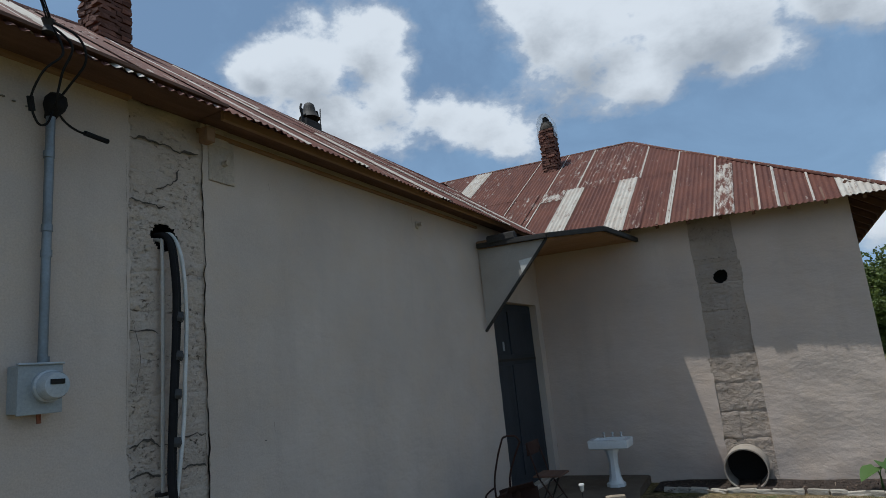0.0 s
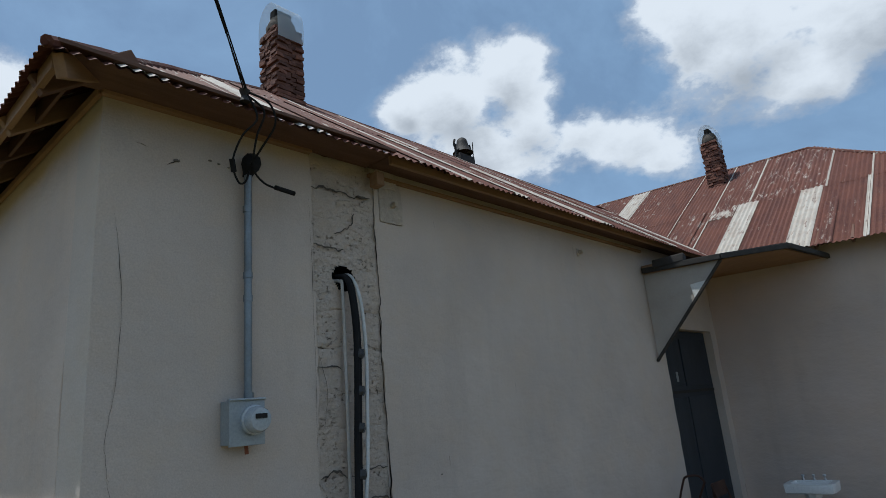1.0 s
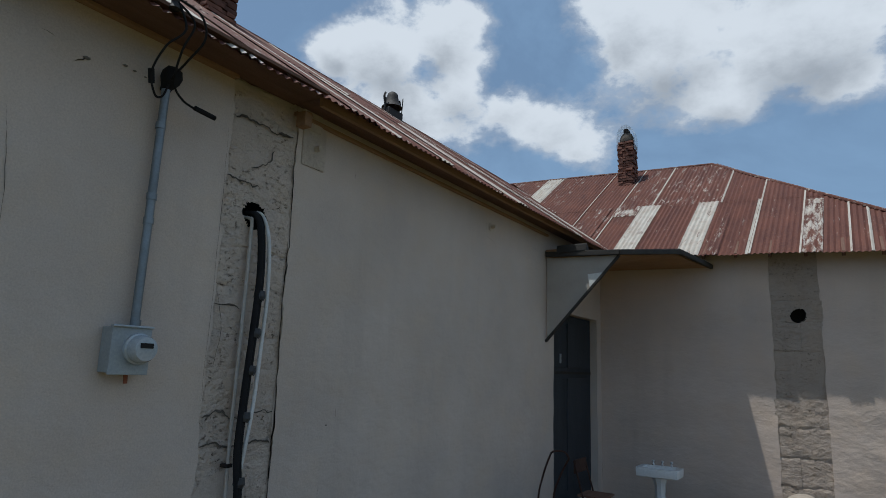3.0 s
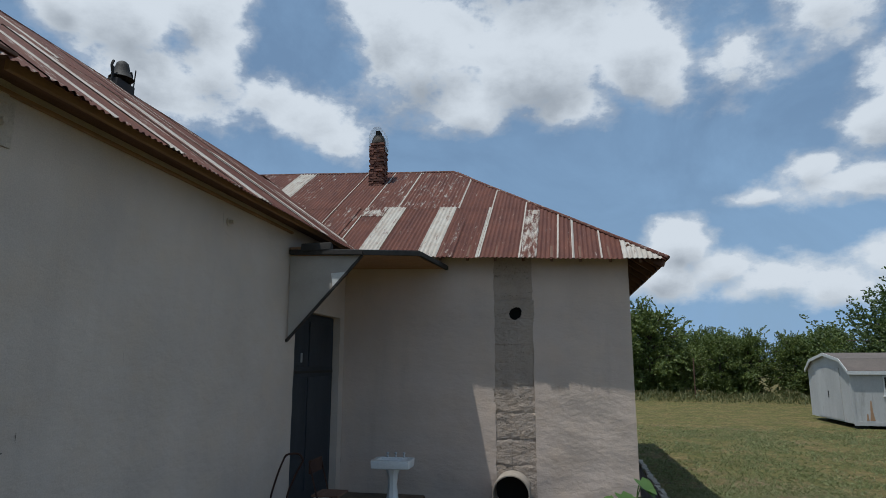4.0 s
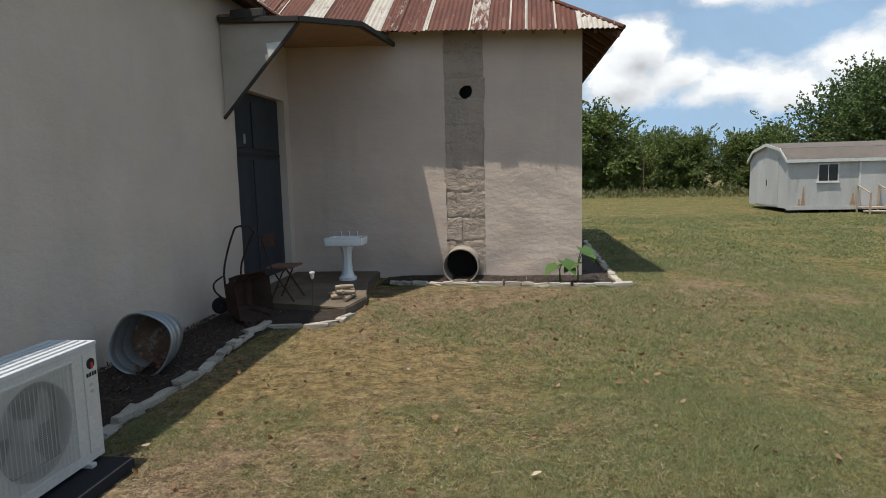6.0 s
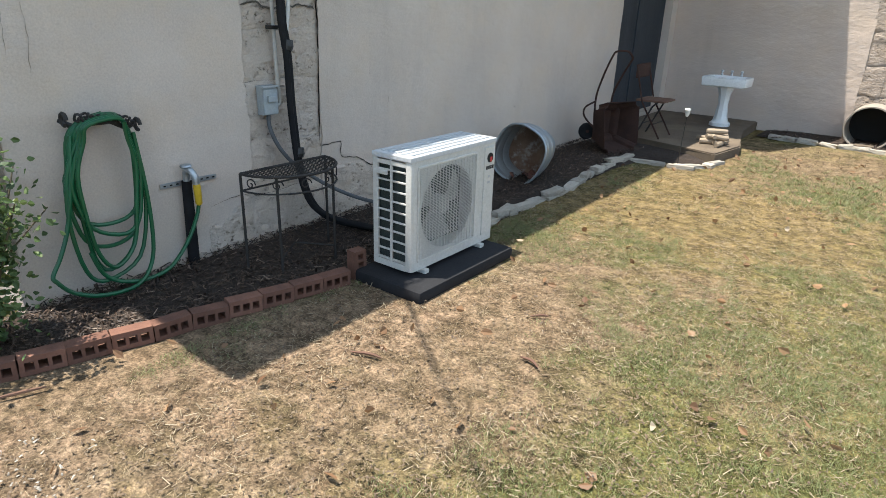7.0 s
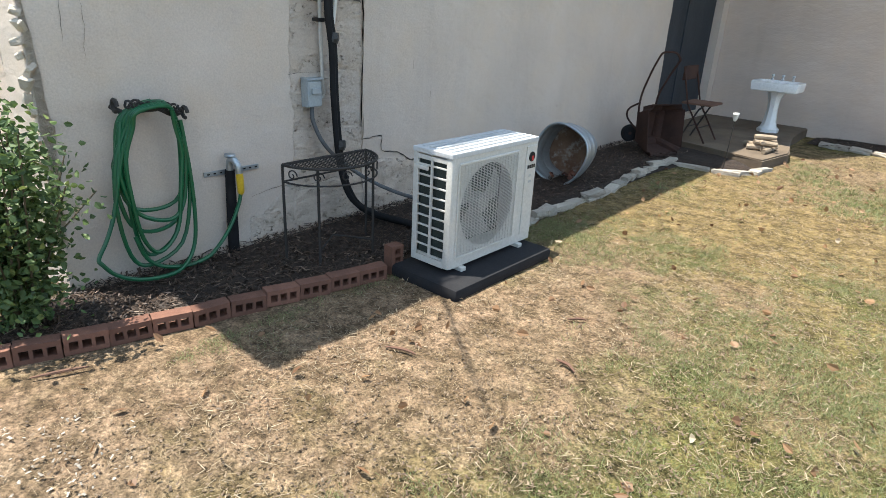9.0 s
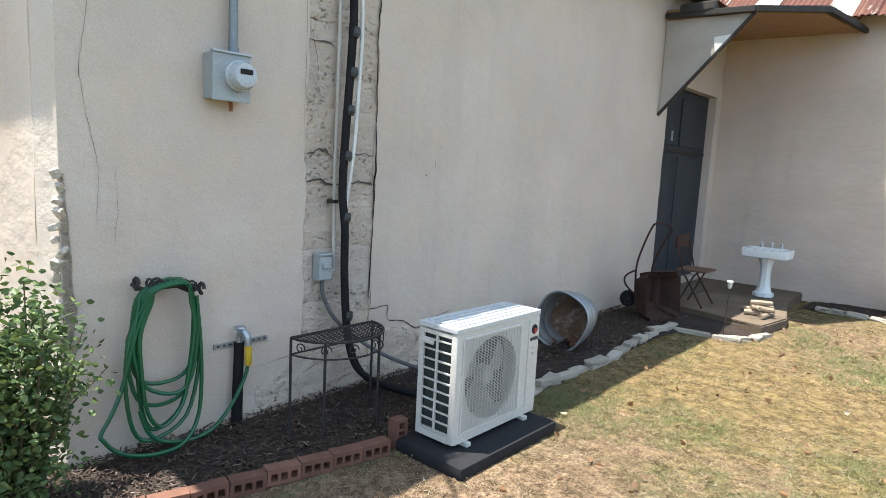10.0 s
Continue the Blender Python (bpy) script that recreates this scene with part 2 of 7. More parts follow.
def plaster(name, tint, rough_relief=0.25, streak=0.5, pits=0.0):
    """Old painted render: broad blotches, faint runs down the wall, hairline pits and uneven relief."""
    m = bpy.data.materials.new(name)
    m.use_nodes = True
    nt = m.node_tree
    N, L = nt.nodes.new, nt.links.new
    b = nt.nodes["Principled BSDF"]
    b.inputs["Roughness"].default_value = 0.88
    b.inputs["Specular IOR Level"].default_value = 0.25
    tc = N("ShaderNodeTexCoord")

    def noise_tex(s, stretch=(1, 1, 1), detail=8, roughness=0.6):
        mp, n = N("ShaderNodeMapping"), N("ShaderNodeTexNoise")
        mp.inputs["Scale"].default_value = stretch
        L(tc.outputs["Object"], mp.inputs[0])
        n.inputs["Scale"].default_value, n.inputs["Detail"].default_value, n.inputs["Roughness"].default_value = s, detail, roughness
        L(mp.outputs[0], n.inputs["Vector"])
        return n.outputs[0]

    def ramp(v, lo, hi, a=0.0, c=1.0):
        r = N("ShaderNodeMapRange")
        for k, x in (("From Min", lo), ("From Max", hi), ("To Min", a), ("To Max", c)):
            r.inputs[k].default_value = x
        L(v, r.inputs["Value"])
        return r.outputs[0]

    def mix(f, a, bb, kind="MIX"):
        x = N("ShaderNodeMix")
        x.data_type, x.blend_type = "RGBA", kind
        for sock, v in ((x.inputs[0], f), (x.inputs[6], a), (x.inputs[7], bb)):
            if isinstance(v, (int, float)):
                sock.default_value = v
            elif isinstance(v, tuple):
                sock.default_value = (*v, 1)
            else:
                L(v, sock)
        return x.outputs[2]

    dark = tuple(c * 0.82 for c in tint)
    warm = (tint[0] * 0.98, tint[1] * 0.92, tint[2] * 0.82)
    col = mix(ramp(noise_tex(0.9), 0.35, 0.7), tint, dark)
    col = mix(ramp(noise_tex(2.3), 0.45, 0.75, 0, 0.6), col, warm)
    runs = ramp(noise_tex(3.0, (1, 1, 0.09), 6), 0.57, 0.75, 0, streak)
    col = mix(runs, col, tuple(c * 0.66 for c in tint))
    chips = ramp(noise_tex(9.0, (1, 1, 1), 10, 0.75), 0.68, 0.72, 0, 0.55)
    col = mix(chips, col, tuple(c * 0.6 for c in tint))
    grain = noise_tex(90.0, (1, 1, 1), 3, 0.7)
    col = mix(0.22, col, mix(ramp(grain, 0.3, 0.7), (0.6, 0.6, 0.6), (1.4, 1.4, 1.4)), "MULTIPLY")
    h1, h2 = noise_tex(4.5, (1, 1, 1.6), 10, 0.6), grain
    if pits:
        # broken skin: clusters of dark holes and flaked edges in some bands, sound paint between
        cluster = ramp(noise_tex(2.4, (1, 1, 2.6), 5, 0.6), 0.45, 0.6)
        hole = ramp(noise_tex(24, (1, 1, 1.6), 8, 0.78), 0.56, 0.615)
        both = N("ShaderNodeMath")
        both.operation = "MULTIPLY"
        L(cluster, both.inputs[0])
        L(hole, both.inputs[1])
        deep = N("ShaderNodeMath")
        deep.operation = "MULTIPLY"
        L(both.outputs[0], deep.inputs[0])
        deep.inputs[1].default_value = pits
        col = mix(ramp(noise_tex(6, (1, 1, 1.5), 8, 0.7), 0.52, 0.66, 0, 0.3), col, tuple(c * 0.66 for c in warm))
        col = mix(deep.outputs[0], col, (0.10, 0.078, 0.058))
        sink_in = N("ShaderNodeMath")
        sink_in.operation = "SUBTRACT"
        L(noise_tex(9, (1, 1, 1.4), 10, 0.68), sink_in.inputs[0])
        L(both.outputs[0], sink_in.inputs[1])
        h1 = sink_in.outputs[0]
    L(col, b.inputs["Base Color"])
    bp, bp2 = N("ShaderNodeBump"), N("ShaderNodeBump")
    bp.inputs["Strength"].default_value, bp.inputs["Distance"].default_value = rough_relief, 0.06
    bp2.inputs["Strength"].default_value, bp2.inputs["Distance"].default_value = 0.25, 0.004
    L(h1, bp.inputs["Height"])
    L(h2, bp2.inputs["Height"])
    L(bp.outputs[0], bp2.inputs["Normal"])
    L(bp2.outputs[0], b.inputs["Normal"])
    return m


def rust_sheet(name, amount):
    """Corrugated iron: rust over zinc, streaked down the slope (y is up the slope)."""
    m = bpy.data.materials.new(name)
    m.use_nodes = True
    nt = m.node_tree
    N, L = nt.nodes.new, nt.links.new
    b = nt.nodes["Principled BSDF"]
    tc, info = N("ShaderNodeTexCoord"), N("ShaderNodeObjectInfo")

    def noise_tex(s, stretch, detail=8, roughness=0.65):
        mp, n, ad = N("ShaderNodeMapping"), N("ShaderNodeTexNoise"), N("ShaderNodeVectorMath")
        mp.inputs["Scale"].default_value = stretch
        ad.operation = "MULTIPLY_ADD"
        L(tc.outputs["Object"], mp.inputs[0])
        L(info.outputs["Random"], ad.inputs[0])
        ad.inputs[1].default_value = (31.0, 13.0, 7.0)
        L(mp.outputs[0], ad.inputs[2])
        n.inputs["Scale"].default_value, n.inputs["Detail"].default_value, n.inputs["Roughness"].default_value = s, detail, roughness
        L(ad.outputs[0], n.inputs["Vector"])
        return n.outputs[0]

    def ramp(v, lo, hi, a=0.0, c=1.0):
        r = N("ShaderNodeMapRange")
        for k, x in (("From Min", lo), ("From Max", hi), ("To Min", a), ("To Max", c)):
            r.inputs[k].default_value = x
        L(v, r.inputs["Value"])
        return r.outputs[0]

    def mix(f, a, bb, kind="MIX"):
        x = N("ShaderNodeMix")
        x.data_type, x.blend_type = "RGBA", kind
        for sock, v in ((x.inputs[0], f), (x.inputs[6], a), (x.inputs[7], bb)):
            if isinstance(v, (int, float)):
                sock.default_value = v
            elif isinstance(v, tuple):
                sock.default_value = (*v, 1)
            else:
                L(v, sock)
        return x.outputs[2]

    rust = mix(ramp(noise_tex(5, (1, 0.3, 1)), 0.35, 0.65), (0.068, 0.022, 0.016), (0.118, 0.040, 0.025))
    rust = mix(ramp(noise_tex(40, (1, 0.5, 1)), 0.45, 0.8, 0, 0.5), rust, (0.20, 0.085, 0.045))
    zinc = mix(ramp(noise_tex(7, (1, 0.4, 1)), 0.3, 0.7), (0.47, 0.445, 0.395), (0.33, 0.28, 0.23))
    streaks = noise_tex(12.0, (1.0, 0.24, 1.0), 10, 0.78)
    keep = ramp(streaks, amount - 0.03, amount + 0.05)
    col = mix(keep, rust, zinc)
    L(col, b.inputs["Base Color"])
    b.inputs["Roughness"].default_value, b.inputs["Specular IOR Level"].default_value = 0.75, 0.3
    bp = N("ShaderNodeBump")
    bp.inputs["Strength"].default_value, bp.inputs["Distance"].default_value = 0.3, 0.004
    L(noise_tex(60, (1, 1, 1)), bp.inputs["Height"])
    L(bp.outputs[0], b.inputs["Normal"])
    return m


M_wall = plaster("painted_render", (0.57, 0.487, 0.418), 0.3, 0.3)
M_wall2 = plaster("uneven_render", (0.61, 0.50, 0.42), 0.26, 0.3)
M_broken = plaster("broken_painted_render", (0.605, 0.515, 0.435), 0.8, 0.25, 0.85)
M_bare = plaster("bare_grey_render", (0.45, 0.37, 0.305), 0.7, 0.5, 0.8)
M_patch = surf("pale_mortar", (0.58, 0.50, 0.41), (0.48, 0.41, 0.335), 3.0, 0.92, bump=0.7, fine=26, bump_size=0.05, c3=(0.27, 0.225, 0.18), cover=0.17, patch=1.7)
# near-black: shade painted inside openings, and plain black fittings
M_dark = surf("black_and_hollow_shade", (0.012, 0.011, 0.01), (0.02, 0.018, 0.016), 5, 0.95, bump=0)
M_rust = rust_sheet("rusty_iron", 0.64)
M_rust_b = rust_sheet("streaked_iron", 0.585)
M_zinc = rust_sheet("bare_zinc", 0.38)
M_zinc_b = rust_sheet("half_rusted_zinc", 0.5)
M_wood = surf("weathered_board", (0.165, 0.088, 0.058), (0.11, 0.06, 0.041), 3, 0.85, bump=0.5, stretch=(6, 0.6, 6), fine=50, c3=(0.26, 0.19, 0.135), cover=0.25)
M_wood_pale = surf("raw_timber", (0.33, 0.20, 0.11), (0.24, 0.14, 0.08), 3, 0.85, bump=0.4, stretch=(6, 0.8, 6), fine=50)
M_tar = surf("tarred_felt", (0.03, 0.028, 0.026), (0.055, 0.048, 0.042), 6, 0.9, bump=0.6, fine=70)
M_board = surf("painted_plywood", (0.46, 0.42, 0.37), (0.37, 0.33, 0.285), 2, 0.8, bump=0.2, c3=(0.27, 0.24, 0.2), cover=0.18)
M_soffit = surf("plywood_soffit", (0.36, 0.215, 0.115), (0.28, 0.16, 0.085), 2, 0.85, bump=0.25, stretch=(1, 5, 1))
M_door = surf("slate_paint", (0.026, 0.033, 0.042), (0.018, 0.023, 0.03), 2, 0.6, bump=0.25, stretch=(1, 1, 0.3), fine=40)
M_galv = surf("galvanised_steel", (0.42, 0.45, 0.47), (0.33, 0.36, 0.385), 6, 0.42, 0.75, bump=0.1, fine=80, c3=(0.22, 0.22, 0.21), cover=0.2)
M_black = surf("black_rubber", (0.010, 0.010, 0.011), (0.02, 0.02, 0.021), 8, 0.8, bump=0.15, spec=0.15)
M_iron = surf("dark_iron", (0.018, 0.017, 0.016), (0.034, 0.028, 0.024), 10, 0.7, 0.0, bump=0.3, c3=(0.10, 0.05, 0.028), cover=0.2)


# ---- ground ----
def ground_material():
    m = bpy.data.materials.new("lawn_and_soil")
    m.use_nodes = True
    nt = m.node_tree
    N, L = nt.nodes.new, nt.links.new
    b = nt.nodes["Principled BSDF"]
    b.inputs["Roughness"].default_value, b.inputs["Specular IOR Level"].default_value = 0.95, 0.15
    tc = N("ShaderNodeTexCoord")

    def noise_tex(s, detail=8, roughness=0.65, stretch=(1, 1, 1)):
        mp, n = N("ShaderNodeMapping"), N("ShaderNodeTexNoise")
        mp.inputs["Scale"].default_value = stretch
        L(tc.outputs["Object"], mp.inputs[0])
        n.inputs["Scale"].default_value, n.inputs["Detail"].default_value, n.inputs["Roughness"].default_value = s, detail, roughness
        L(mp.outputs[0], n.inputs["Vector"])
        return n.outputs[0]

    def ramp(v, lo, hi, a=0.0, c=1.0):
        r = N("ShaderNodeMapRange")
        for k, x in (("From Min", lo), ("From Max", hi), ("To Min", a), ("To Max", c)):
            r.inputs[k].default_value = x
        L(v, r.inputs["Value"])
        return r.outputs[0]

    def math_node(op, a, bb):
        n = N("ShaderNodeMath")
        n.operation = op
        for i, v in enumerate((a, bb)):
            if isinstance(v, (int, float)):
                n.inputs[i].default_value = v
            else:
                L(v, n.inputs[i])
        return n.outputs[0]

    def mix(f, a, bb, kind="MIX"):
        x = N("ShaderNodeMix")
        x.data_type, x.blend_type = "RGBA", kind
        for sock, v in ((x.inputs[0], f), (x.inputs[6], a), (x.inputs[7], bb)):
            if isinstance(v, (int, float)):
                sock.default_value = v
            elif isinstance(v, tuple):
                sock.default_value = (*v, 1)
            else:
                L(v, sock)
        return x.outputs[2]

    def spot(cx, cy, rx, ry, turn=0):
        mp = N("ShaderNodeMapping")
        mp.vector_type = "TEXTURE"
        mp.inputs["Location"].default_value, mp.inputs["Scale"].default_value = (cx, cy, 0), (rx, ry, 1000)
        mp.inputs["Rotation"].default_value = (0, 0, radians(turn))
        L(tc.outputs["Object"], mp.inputs[0])
        ln = N("ShaderNodeVectorMath")
        ln.operation = "LENGTH"
        L(mp.outputs[0], ln.inputs[0])
        return math_node("ADD", math_node("SUBTRACT", 1.0, ln.outputs["Value"]), math_node("MULTIPLY", math_node("SUBTRACT", noise_tex(1.6), 0.5), 2.2))

    green = mix(ramp(noise_tex(2.2), 0.35, 0.65), (0.074, 0.09, 0.028), (0.15, 0.133, 0.056))
    straw = mix(ramp(noise_tex(6.0), 0.35, 0.65), (0.235, 0.175, 0.09), (0.15, 0.112, 0.058))
    dirt = mix(ramp(noise_tex(5.0), 0.3, 0.7), (0.165, 0.114, 0.081), (0.242, 0.181, 0.133))
    sand = mix(ramp(noise_tex(9.0), 0.3, 0.7), (0.29, 0.23, 0.175), (0.18, 0.13, 0.09))
    col = mix(ramp(noise_tex(0.9), 0.45, 0.62, 0, 0.65), green, straw)
    col = mix(ramp(noise_tex(0.35), 0.58, 0.7, 0, 0.65), col, dirt)
    col = mix(ramp(spot(2.2, -4.8, 2.0, 2.8), 0.0, 0.6, 0, 0.85), col, straw)
    col = mix(ramp(spot(1.75, -8.1, 1.2, 2.1, -12), 0.0, 0.5, 0, 0.9), col, dirt)
    col = mix(ramp(spot(3.2, -2.2, 3.2, 2.0), 0.0, 0.7, 0, 0.75), col, dirt)
    col = mix(ramp(spot(6.2, -1.2, 1.3, 1.1), 0.1, 0.6, 0, 0.7), col, dirt)
    col = mix(ramp(spot(1.4, -9.9, 0.9, 1.0), 0.1, 0.6, 0, 0.9), col, sand)
    col = mix(ramp(spot(0.95, -9.0, 0.9, 1.7, -14), -0.1, 0.4, 0, 0.9), col, dirt)
    col = mix(ramp(spot(7.4, 1.6, 1.3, 2.2, 20), 0.1, 0.6, 0, 0.6), col, dirt)
    tuft = noise_tex(6.5, 7, 0.72)
    col = mix(0.7, col, mix(ramp(tuft, 0.4, 0.6), (0.42, 0.42, 0.34), (1.42, 1.38, 1.34)), "MULTIPLY")
    clump = noise_tex(17.0, 6, 0.72)
    col = mix(0.75, col, mix(ramp(clump, 0.36, 0.64), (0.36, 0.34, 0.29), (1.5, 1.47, 1.38)), "MULTIPLY")
    speck = noise_tex(75.0, 4, 0.75)
    col = mix(0.6, col, mix(ramp(speck, 0.36, 0.64), (0.1, 0.1, 0.1), (1.9, 1.85, 1.75)), "MULTIPLY")
    col = mix(ramp(noise_tex(26, 6, 0.7), 0.6, 0.68, 0, 0.5), col, (0.34, 0.27, 0.18))
    L(col, b.inputs["Base Color"])
    bp = N("ShaderNodeBump")
    bp.inputs["Strength"].default_value, bp.inputs["Distance"].default_value = 0.9, 0.03
    L(noise_tex(28.0, 8, 0.75), bp.inputs["Height"])
    L(bp.outputs[0], b.inputs["Normal"])
    return m


M_ground = ground_material()
M_soil = surf("bark_soil", (0.03, 0.021, 0.016), (0.055, 0.038, 0.028), 9, 0.95, bump=1.0, fine=45, bump_size=0.04, c3=(0.13, 0.095, 0.07), cover=0.25)


def lift(x, y):
    """The lawn's gentle unevenness, flat against the walls and level far off."""
    near = max(0.0, 1 - math.hypot(x - 3, y + 6) / 25)
    return 0.018 * near * (noise.noise((x * 0.9, y * 0.9, 0.3)) + 0.6 * noise.noise((x * 2.3, y * 2.3, 5.0)))


def build_ground():
    def cuts(lo, hi, step):
        c = [lo + step * i for i in range(int((hi - lo) / step) + 1)]
        far = [0.6, 1.5, 4, 10, 25, 60, 150, 400, 1000, 2500]
        return [lo - f for f in reversed(far)] + c + [c[-1] + f for f in far]
    xs, ys = cuts(-1, 13, 0.2), cuts(-13, 7, 0.2)
    vs = [(x, y, lift(x, y)) for y in ys for x in xs]
    n = len(xs)
    fs = [(j * n + i, j * n + i + 1, (j + 1) * n + i + 1, (j + 1) * n + i) for j in range(len(ys) - 1) for i in range(n - 1)]
    me = bpy.data.meshes.new("ground")
    me.from_pydata(vs, [], fs)
    me.materials.append(M_ground)
    me.polygons.foreach_set("use_smooth", [True] * len(me.polygons))
    tagged(new("ground", me), "patchy green and straw lawn with bare reddish soil", "ground", kind="structure")


build_ground()


def bed(name, outline, label, height=0.035):
    """A low bed of dark mulch inside an outline of plan points."""
    bm = bmesh.new()
    top = [bm.verts.new((x, y, height)) for x, y in outline]
    face = bm.faces.new(top)
    if face.normal.z < 0:
        face.normal_flip()
    bmesh.ops.triangulate(bm, faces=bm.faces[:])
    bmesh.ops.subdivide_edges(bm, edges=bm.edges[:], cuts=6, use_grid_fill=True)
    edge = {v for e in bm.edges if len(e.link_faces) == 1 for v in e.verts}
    for v in bm.verts:
        if v in edge:
            v.co.z = 0.004
        else:
            v.co.z = height + 0.02 * noise.noise(v.co * 5)
    ob = part(name, bm, M_soil, None, label, True)
    tagged(ob, category="ground", kind="structure")


bed("mulch_bed", [(-0.05, -9.3), (0.25, -9.85), (0.44, -9.8), (0.76, -8.6), (0.95, -7.7), (0.98, -6.3), (0.92, -4.0), (1.0, -3.4), (1.75, -3.1), (1.2, -2.5), (0.0, -2.5)], "dark bark mulch bed along the wall foot", 0.045)
bed("soil_bed", [(1.6, -0.0), (1.6, -0.65), (3.4, -0.78), (5.25, -0.88), (5.25, 0.5), (5.35, 4.8), (4.82, 4.8), (4.82, 0.0)], "dark soil bed along the wall foot", 0.03)


# ---- walls ----
def slab(us, zs, hole, at, thick, wave=0.0, ragged=None, seed=0.0):
    """A wall on a grid of cuts with openings right through it. at(u, z, depth) gives places."""
    bm = bmesh.new()
    grid = {}

    def vert(i, j, k):
        if (i, j, k) not in grid:
            u, z = us[i], zs[j]
            if ragged:
                u, z = ragged(u, z)
            d = 0.0
            if k == 0 and wave:
                d = wave * (noise.noise((u * 1.7, z * 2.6, seed)) + 0.5 * noise.noise((u * 5.1, z * 6.0, seed + 3)))
            grid[i, j, k] = bm.verts.new(at(u, z, thick * k + d))
        return grid[i, j, k]

    full = {(i, j) for i in range(len(us) - 1) for j in range(len(zs) - 1)
            if not hole((us[i] + us[i + 1]) / 2, (zs[j] + zs[j + 1]) / 2)}
    for i, j in full:
        bm.faces.new([vert(i, j, 0), vert(i + 1, j, 0), vert(i + 1, j + 1, 0), vert(i, j + 1, 0)])
        bm.faces.new([vert(i, j, 1), vert(i, j + 1, 1), vert(i + 1, j + 1, 1), vert(i + 1, j, 1)])
        for (ni, nj), (a, c) in (((i - 1, j), ((i, j), (i, j + 1))), ((i + 1, j), ((i + 1, j), (i + 1, j + 1))),
                                 ((i, j - 1), ((i, j), (i + 1, j))), ((i, j + 1), ((i, j + 1), (i + 1, j + 1)))):
            if (ni, nj) not in full:
                bm.faces.new([vert(*a, 0), vert(*a, 1), vert(*c, 1), vert(*c, 0)])
    return bm


def spread(*stops, step=0.15):
    res = []
    for a, c in zip(stops, stops[1:]):
        n = max(1, round((c - a) / step))
        res += [a + (c - a) * k / n for k in range(n)]
    return res + [stops[-1]]


WALL = 0.38
TOP1, TOP2 = 4.12, 4.02
S1, S1B = -7.86, -7.25      # bare strip in the long wall
S2, S2B = 2.62, 3.26        # bare strip in the end wall
D0, D1, DZ0, DZ1 = -2.07, -0.21, 0.17, 2.97


RAG = 1.0


def rag1(u, z):
    if abs(u - S1) < 0.005 or abs(u - S1B) < 0.005:
        u += RAG * (0.022 * noise.noise((u * 3, z * 5, 2.0)) + 0.022 * noise.noise((u, z * 17, 4.0)))
    return u, z


def rag2(u, z):
    if abs(u - S2) < 0.005 or abs(u - S2B) < 0.005:
        u += 0.016 * noise.noise((u * 3, z * 6, 8.0)) + 0.012 * noise.noise((u, z * 20, 9.0))
    return u, z


def wall(name, bm, material, label):
    return tagged(part(name, bm, material, None, label, True), category="wall", kind="structure")


wall_east = wall("wall_east", slab(spread(-9.31, -8.6, S1, S1B, D0, D1, 0.0, step=0.16), spread(-0.1, DZ0, DZ1, TOP1, step=0.04),
     lambda u, z: S1 < u < S1B or (D0 < u < D1 and DZ0 < z < DZ1),
     lambda u, z, d: (-d, u, z), WALL, 0.007, rag1, 1.0), M_wall, "cream painted render wall with hairline cracks, in shade")
wall_north = wall("wall_north", slab(spread(0.0, S2, S2B, 4.82, step=0.1), spread(-0.1, TOP2, step=0.09),
     lambda u, z: S2 < u < S2B, lambda u, z, d: (u, d, z), WALL, 0.016, rag2, 2.0), M_wall2, "cream painted lumpy render wall, half in sun")
wall_south = wall("wall_south", slab(spread(-6.45, -3.32, -2.5, -0.38, step=0.2), spread(-0.1, 1.0, 2.76, TOP1, step=0.15),
     lambda u, z: -3.32 < u < -2.5 and 1.0 < z < 2.76, lambda u, z, d: (u, -9.31 + d, z), WALL, 0.014, None, 3.0), M_wall2, "cream painted render end wall of the house")
wall("wall_west", new_box((-6.83, -9.31, -0.1), (-6.45, 8.0, TOP1)), M_wall, "cream painted render wall at the back of the house")
wall("wall_main_east", new_box((4.44, 0.38, -0.1), (4.82, 7.6, TOP2)), M_wall2, "cream painted render side wall of the house")
wall("wall_back", new_box((-6.45, 7.6, -0.1), (4.82, 7.98, TOP2)), M_wall, "cream painted render rear wall")


